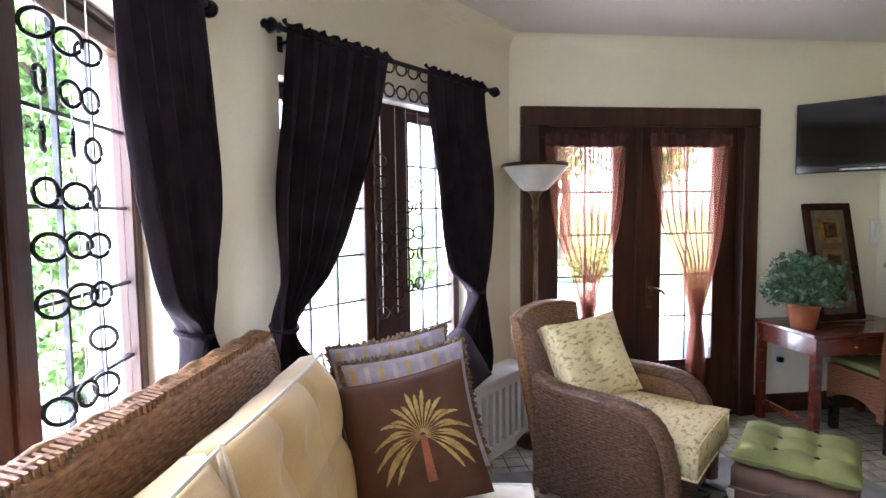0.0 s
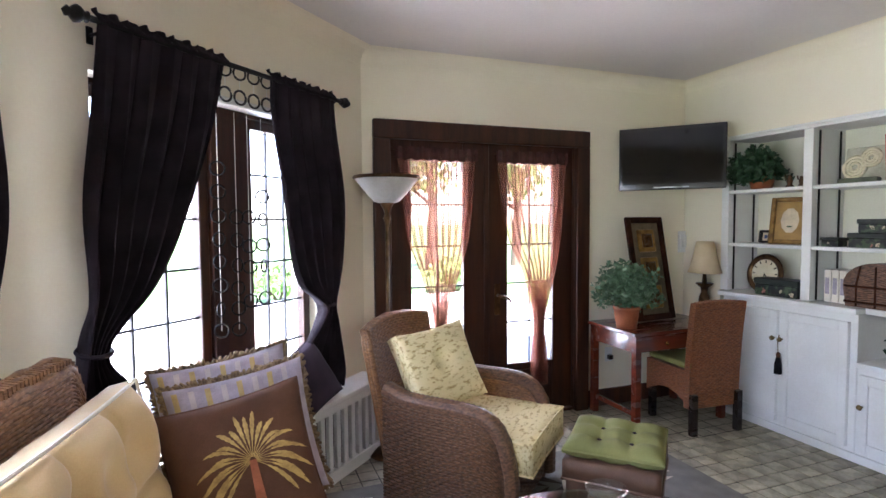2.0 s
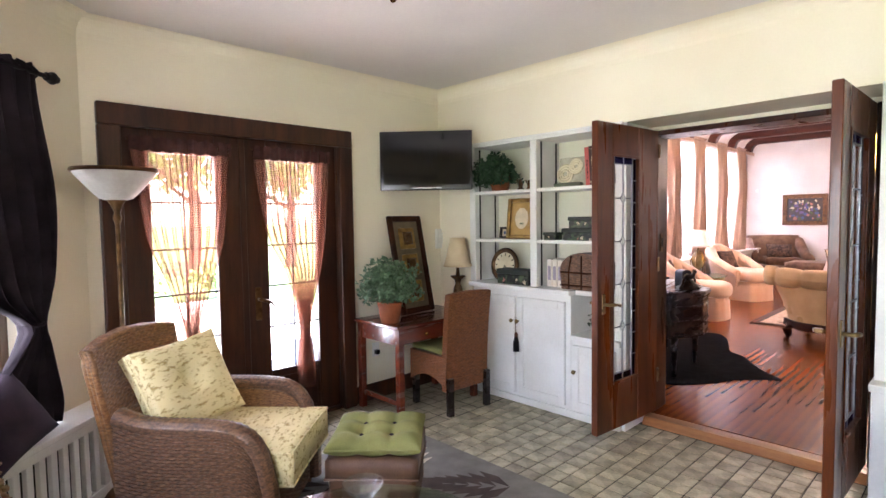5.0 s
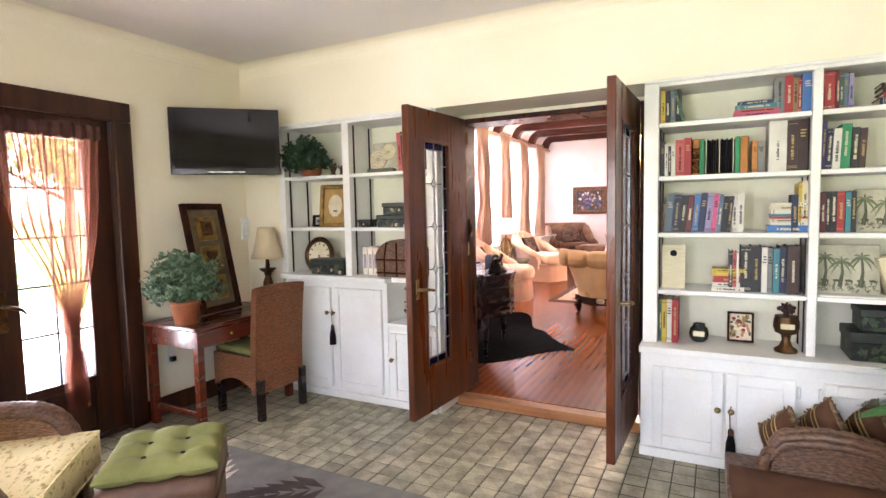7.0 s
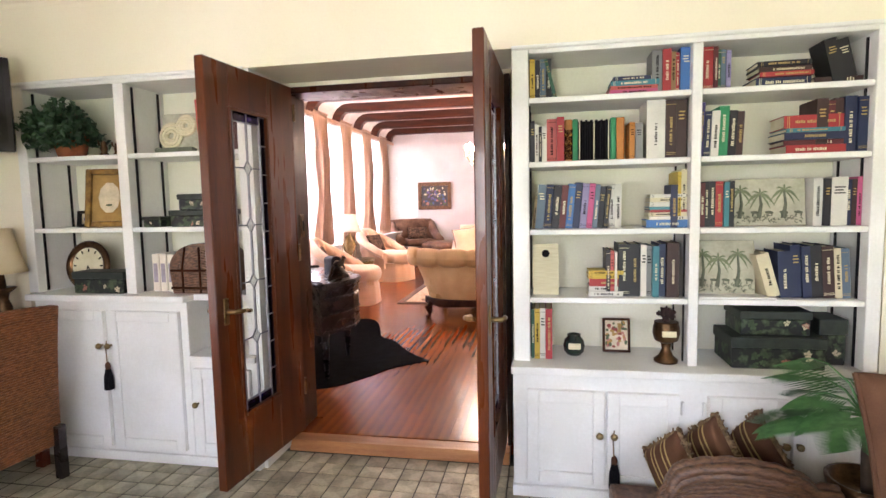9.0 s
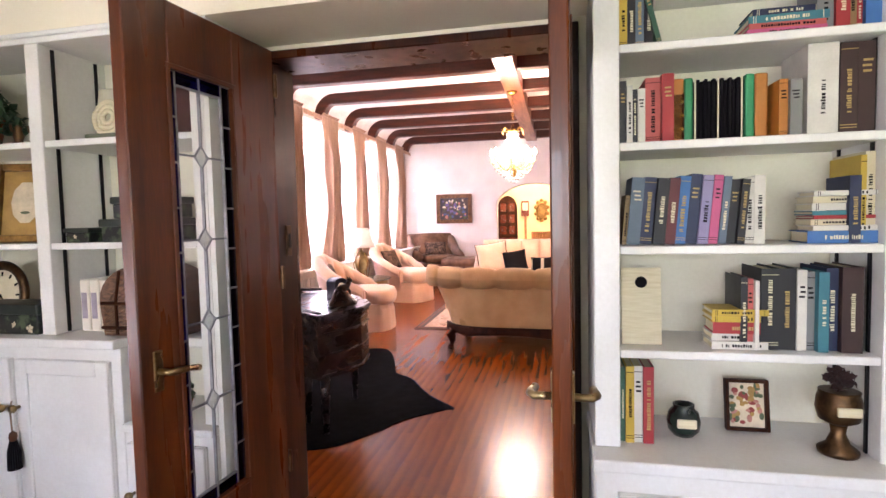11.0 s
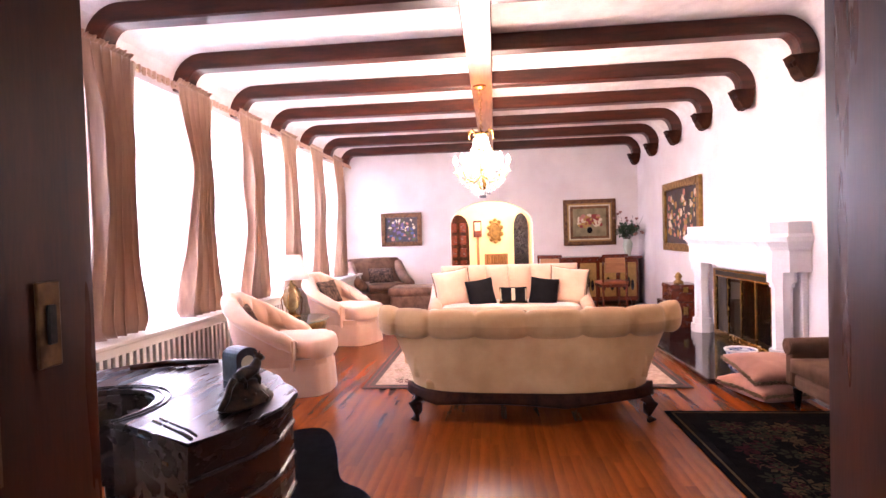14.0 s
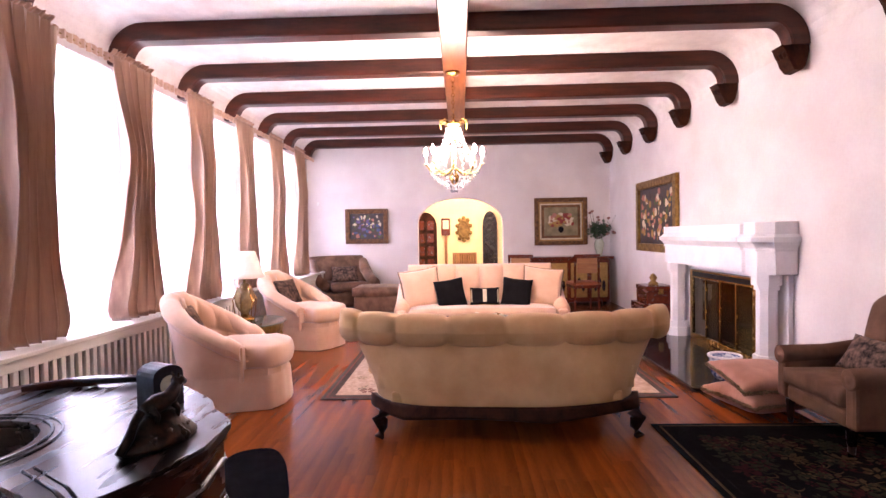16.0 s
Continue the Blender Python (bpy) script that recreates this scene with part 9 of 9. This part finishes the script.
part("seat_cushion", cushion(B(), 0.56, 0.53, 0.13, 0.3, (), 14, 0, 0.02, Matrix.Translation((0.03, 0, 0.315))), tan_cloth, ar, smooth=True)
def chair_back(u, v, off):
    a = 2 * u - 1
    w = 0.24 + 0.05 * math.sin(math.pi * min(1.0, v * 1.15)) - 0.26 * max(0.0, (v - 0.78) / 0.22) ** 2.2
    return (-0.24 - 0.08 * v + off * (1 - abs(a) ** 4) ** 0.5 + 0.05 * a * a, max(w, 0.03) * a, 0.26 + 0.63 * v)
part("backrest", sheet(B(), lambda u, v: chair_back(u, v, 0.07), 20, 22), tan_cloth, ar, smooth=True)
part("back_shell", sheet(B(), lambda u, v: chair_back(1 - u, v, -0.04), 20, 22), tan_cloth, ar, smooth=True)
for s in (-1, 1):
    part("arm", tube(B(), [(0.30, s * 0.31, 0.435), (0.0, s * 0.31, 0.445), (-0.24, s * 0.29, 0.48)], [0.06, 0.056, 0.06], 16), tan_cloth, ar, smooth=True)
    part("arm_panel", box(B(), -0.26, s * 0.31 - 0.042, 0.16, 0.30, s * 0.31 + 0.042, 0.43, 0.02, 2), tan_cloth, ar)
    part("arm_scroll", lathe(B(), [(0.058, 0), (0.06, 0.008), (0.048, 0.014), (0.03, 0.010), (0.018, 0.018), (0, 0.02)], 18, Matrix.Translation((0.298, s * 0.31, 0.435)) @ Euler((0, math.pi / 2, 0)).to_matrix().to_4x4()), tan_cloth, ar, smooth=True)
for x in (-0.24, 0.26):
    for y in (-0.27, 0.27):
        part("leg", lathe(B(), [(0.016, 0), (0.026, 0.10), (0.03, 0.16)], 10, Matrix.Translation((x, y, 0))), ebony, ar)
pillow("floral_pillow", "black floral needlepoint pillow in the brown armchair", 0.24, 0.44, 0.12, pose(3.31, -1.10, 0.56, 0, -58, -90), floral_cloth, black_velvet, 0.6)

# ---- far end: pictures, bureau, chairs, chest ----
def wall_picture(name, label, m, w, h, frame_w, frame_mat, art, mats, n, s, seed):
    return picture(name, label, w, h, m, frame_w, frame_mat, art, blobs(n, w / 2 - frame_w - s * 1.5, h / 2 - frame_w - s * 1.5, h / 2, mats, seed, s), depth=0.05)
pic = wall_picture("painting", "gilt framed painting in blue and violet tones", pose(L_X1 - 0.003, 3.06, 1.208), 0.785, 0.633, 0.085, brown_gilt, art_night, [art_blue, art_night, art_night, art_cream, art_rose, art_green, surface("violet_paint", rgb("6a5a8a"), None, 20, 0.6, 0.2)], 110, 0.030, 2)
pic = picture("painting", "framed floral still life with a wide pale mount", 0.95, 0.852, pose(L_X1 - 0.003, -0.466, 1.126), 0.075, brown_gilt, art_gold, [], depth=0.05)
part("liner", box(B(), -0.028, -0.375, 0.10, -0.018, 0.375, 0.75, 0.004, 1), art_cream, pic)
part("inner_frame", box(B(), -0.032, -0.35, 0.125, -0.0282, 0.35, 0.725, 0.002, 1), brown_gilt, pic)
part("canvas", box(B(), -0.034, -0.30, 0.17, -0.0322, 0.30, 0.68), surface("olive_canvas", rgb("8f8260"), rgb("6e6446"), 8, 0.7, 0.2), pic)
for y, z, a, b, mt in blobs(38, 0.20, 0.10, 0.46, [art_red, art_rose, art_cream, art_gold], 9, 0.05):
    part("motif", lathe(B(), [(0, 0), (1, 0), (1, 0.002), (0, 0.003)], 10, Matrix.Translation((-0.0345, y, z)) @ Matrix(((0, 0, -1, 0), (a, 0, 0, 0), (0, b, 0, 0), (0, 0, 0, 1)))), mt, pic)
part("motif", lathe(B(), [(0, 0), (1, 0), (1, 0.002), (0, 0.003)], 10, Matrix.Translation((-0.0346, 0, 0.28)) @ Matrix(((0, 0, -1, 0), (0.05, 0, 0, 0), (0, 0.06, 0, 0), (0, 0, 0, 1)))), black_velvet, pic)
wall_picture("painting", "large carved gilt frame with a garden scene", pose(7.47, L_Y0 + 0.003, 1.062, 0, 0, -90), 1.49, 1.0, 0.11, gilt, art_night, [art_gold, art_cream, art_green, art_night, art_night, art_rose], 150, 0.045, 6)
bu = thing("bureau", "dark wooden sideboard with painted gold panels", "sideboard", pose(9.55, -0.52, HALL_FLOOR))
part("body", box(B(), -0.20, -0.70, 0.06, 0.22, 0.70, 0.80, 0.012, 2), mahogany, bu)
part("top", box(B(), -0.25, -0.76, 0.80, 0.235, 0.76, 0.85, 0.012, 2), mahogany, bu)
for y in (-0.52, -0.17, 0.17, 0.52):
    dd = part("door_panel", box(B(), -0.212, y - 0.14, 0.14, -0.201, y + 0.14, 0.74, 0.006, 2), art_gold, bu, "gold painted door panel")
    for k in range(3):
        part("tree_motif", lathe(B(), [(0, 0), (1, 0), (1, 0.002), (0, 0.003)], 8, Matrix.Translation((-0.2125, y - 0.07 + k * 0.07, 0.34 + 0.05 * (k % 2))) @ Matrix(((0, 0, -1, 0), (0.03, 0, 0, 0), (0, 0.10, 0, 0), (0, 0, 0, 1)))), ebony, dd)
for x in (-0.15, 0.17):
    for y in (-0.62, 0.62):
        part("foot", lathe(B(), [(0.03, 0), (0.04, 0.06)], 10, Matrix.Translation((x, y, 0))), ebony, bu)
for k, (x, y, rz) in enumerate(((9.05, 0.30, 160), (8.75, -0.62, 185))):
    cc = thing("side_chair", "dark wooden side chair with a tan cane back", "chair", pose(x, y, HALL_FLOOR, 0, 0, rz), group="side chairs")
    part("seat", cushion(B(), 0.42, 0.44, 0.07, 0.4, (), 12, 0, 0.02, Matrix.Translation((0, 0, 0.45))), terracotta, cc, smooth=True)
    part("seat_frame", box(B(), -0.21, -0.22, 0.38, 0.21, 0.22, 0.43, 0.01, 2), mahogany, cc)
    part("back_panel", box(B(), 0.20, -0.16, 0.62, 0.225, 0.16, 0.86, 0.008, 2), sill_wood, cc)
    part("back_rail", box(B(), 0.195, -0.21, 0.86, 0.235, 0.21, 0.92, 0.012, 3), mahogany, cc)
    for s in (-1, 1):
        part("leg", tube(B(), [(0.20, s * 0.19, 0.0), (0.19, s * 0.19, 0.42), (0.215, s * 0.19, 0.90)], [0.016, 0.02, 0.018], 8), mahogany, cc)
        part("leg", tube(B(), [(-0.19, s * 0.19, 0.0), (-0.19, s * 0.19, 0.40)], [0.014, 0.02], 8), mahogany, cc)
vz = thing("flower_vase", "pale vase with a spray of dark red and green flowers", "vase", pose(9.42, -1.06, HALL_FLOOR + 0.85))
part("vase", lathe(B(), [(0.05, 0), (0.045, 0.03), (0.075, 0.14), (0.085, 0.22), (0.06, 0.28), (0.068, 0.30), (0.055, 0.30)], 18), surface("celadon_glaze", rgb("b8bca8"), rgb("a2a894"), 10, 0.25, 0.1), vz, smooth=True)
rv = random.Random(31)
stems, flw = B(), B()
for k in range(26):
    a, e = rv.uniform(0, 6.28), rv.uniform(0.12, 0.34)
    tip = Vector((min(0.22, 0.8 * e * math.cos(a)), max(-0.26, e * math.sin(a)), 0.34 + rv.uniform(0.0, 0.42) * (1.2 - e)))
    tube(stems, [(0, 0, 0.28), (tip.x * 0.4, tip.y * 0.4, 0.36), tip], [0.004, 0.003, 0.002], 5)
    if k % 2:
        lathe(flw, [(0, -0.02), (0.03, 0), (0.026, 0.02), (0, 0.026)], 8, Matrix.Translation(tip))
part("stems", stems, bark, vz)
part("flowers", flw, surface("dusty_red_petals", rgb("6e3434"), rgb("a07868"), 20, 0.7, 0.3), vz)
part("leaves", leaves(B(), (0, 0.0, 0.46), (0.20, 0.30, 0.20), 420, 0.055, 17, 1.3, 0.0, lambda v: v.x < 0.24 and v.y > -0.28), leaf_dark, vz)
for k, (x, y, z, w, d, h) in enumerate(((6.95, -1.10, HALL_FLOOR, 0.50, 0.40, 0.36), (6.95, -1.12, HALL_FLOOR + 0.361, 0.40, 0.34, 0.22))):
    tk = thing("wooden_chest", "small dark red lacquered chest with brass corners, stacked", "chest", pose(x, y, z), group="stacked chests")
    part("body", box(B(), -w / 2, -d / 2, 0, w / 2, d / 2, h * 0.7, 0.01, 2), mahogany, tk)
    part("lid", box(B(), -w / 2 - 0.006, -d / 2 - 0.006, h * 0.7, w / 2 + 0.006, d / 2 + 0.006, h, 0.014, 2), mahogany, tk)
    part("latch", box(B(), -w / 2 - 0.014, -0.03, h * 0.55, -w / 2 - 0.004, 0.03, h * 0.85, 0.003, 1), brass, tk)
fig = thing("gilt_ornament", "small pale gilt ornament on the stacked chests", "ornament", pose(6.95, -1.10, HALL_FLOOR + 0.582))
part("cast", lathe(B(), [(0.06, 0), (0.065, 0.02), (0.03, 0.05), (0.05, 0.09), (0.03, 0.13), (0, 0.15)], 12), gilt, fig, smooth=True)
sd = thing("wall_sensor", "small white sensor on the end wall", "sensor", pose(L_X1 - 0.002, 3.95, 1.95))
part("case", box(B(), -0.03, -0.02, -0.03, 0, 0.02, 0.03, 0.006, 2), white_paint, sd)

# ---- chandelier ----
chd = thing("chandelier", "crystal chandelier with brass arms and lit candle bulbs", "chandelier", pose(5.22, 1.40, 0))
part("canopy", lathe(B(), [(0.0, 2.905), (0.07, 2.90), (0.06, 2.875), (0.02, 2.86), (0.0, 2.86)], 20), brass, chd, smooth=True)
bm = B()
for k in range(13):
    ring(bm, (0, 0, 2.85 - k * 0.034), 0.016, 0.004, (1, 0, 0) if k % 2 else (0, 1, 0), 10)
part("chain", bm, brass, chd)
part("crown", lathe(B(), [(0.02, 2.44), (0.05, 2.43), (0.09, 2.40), (0.06, 2.39), (0.02, 2.36), (0.02, 1.95), (0.05, 1.90), (0.03, 1.84), (0, 1.82)], 18), brass, chd, smooth=True)
bm = B()
for k in range(6):
    a = k * math.pi / 3
    tube(bm, [(0.03 * math.cos(a), 0.03 * math.sin(a), 2.40), (0.10 * math.cos(a), 0.10 * math.sin(a), 2.45), (0.15 * math.cos(a), 0.15 * math.sin(a), 2.42), (0.14 * math.cos(a), 0.14 * math.sin(a), 2.37)], 0.008, 6)
part("crown_scrolls", bm, brass, chd, smooth=True)
crystal = surface("cut_crystal", (0.9, 0.9, 0.92, 1), (0.8, 0.8, 0.84, 1), 30, 0.08, 0.3, 90, transmission=0.7)
bulb = glow("candle_bulb", (1.0, 0.84, 0.64, 1), 30.0)
cl_data = bpy.data.lights.new("chandelier_light", "POINT")
cl_data.energy, cl_data.color, cl_data.shadow_soft_size = 12.0, (1.0, 0.74, 0.50), 0.2
new("chandelier_light", cl_data).location = (5.22, 1.40, 2.27)
for k in range(8):
    a = k * math.pi / 4
    c, s = math.cos(a), math.sin(a)
    arm = part("arm", tube(B(), [(0.02 * c, 0.02 * s, 1.98), (0.12 * c, 0.12 * s, 1.92), (0.22 * c, 0.22 * s, 1.95), (0.27 * c, 0.27 * s, 2.02)], 0.008, 7), brass, chd, smooth=True)
    part("candle", lathe(B(), [(0.03, 2.02), (0.03, 2.026), (0.011, 2.03), (0.011, 2.10)], 10, Matrix.Translation((0.27 * c, 0.27 * s, 0))), paper, arm)
    part("bulb", lathe(B(), [(0.008, 2.10), (0.021, 2.125), (0.016, 2.155), (0, 2.19)], 10, Matrix.Translation((0.27 * c, 0.27 * s, 0))), bulb, arm, "glowing candle bulb", smooth=True)
for k in range(16):
    a = k * math.pi / 8
    bm = B()
    for i in range(11):
        f = i / 10
        r = 0.07 + 0.16 * f ** 1.4
        lathe(bm, [(0, -0.013), (0.011, 0), (0, 0.013)], 6, Matrix.Translation((r * math.cos(a), r * math.sin(a), 2.36 - 0.36 * f)))
    for i in range(6):
        f = i / 5
        r = 0.23 - 0.20 * f ** 1.2
        lathe(bm, [(0, -0.02), (0.013, 0), (0, 0.02)], 6, Matrix.Translation((r * math.cos(a), r * math.sin(a), 1.94 - 0.17 * f)))
    part("crystal_strand", bm, crystal, chd, "strand of cut crystal drops")

# ---- floorboards ----
PW = 0.0575
pr = random.Random(5)
floor_l = bpy.data.objects["floor_living"]
plank_meshes = {}
rest = B()
y = L_Y0 + PW / 2
rowi = 0
while y < L_Y1 - 0.35:
    x = 0.335 if 0.83 < y < 1.94 else L_X0 + 0.004
    x_end = L_X1 - 0.003
    first = True
    while x < x_end - 0.05:
        l = round(pr.choice((0.6, 0.75, 0.9, 1.05, 1.2)) * (pr.uniform(0.3, 1) if first else 1), 2)
        l = min(max(l, 0.2), x_end - x)
        near = x < 2.6 and -0.75 < y < 2.75
        if near:
            if l not in plank_meshes:
                plank_meshes[l] = mesh_of("plank", box(B(), 0.0002, -PW / 2 + 0.00015, -0.012, l - 0.0002, PW / 2 - 0.00015, 0.0), plank_wood)
            piece("plank", plank_meshes[l], floor_l, pose(x, y, HALL_FLOOR))
        else:
            rest.faces.new([rest.verts.new((a, b, HALL_FLOOR)) for a, b in ((x + 0.0001, y - PW / 2 + 0.0001), (x + l - 0.0001, y - PW / 2 + 0.0001), (x + l - 0.0001, y + PW / 2 - 0.0001), (x + 0.0001, y + PW / 2 - 0.0001))])
        x += l
        first = False
    y += PW
    rowi += 1
plank_island = plank_rest.copy()
plank_island.name = "orange_oak_far_boards"
nt = plank_island.node_tree
geo, hsv, mr = nt.nodes.new("ShaderNodeNewGeometry"), nt.nodes.new("ShaderNodeHueSaturation"), nt.nodes.new("ShaderNodeMapRange")
mr.inputs[3].default_value, mr.inputs[4].default_value = 0.86, 1.14
nt.links.new(geo.outputs["Random Per Island"], mr.inputs[0])
nt.links.new(mr.outputs[0], hsv.inputs["Value"])
bs = nt.nodes["Principled BSDF"]
nt.links.new(bs.inputs["Base Color"].links[0].from_socket, hsv.inputs["Color"])
nt.links.new(hsv.outputs[0], bs.inputs["Base Color"])
ob = part("board_field", rest, plank_island, floor_l)
ob["kind"] = "stuff"
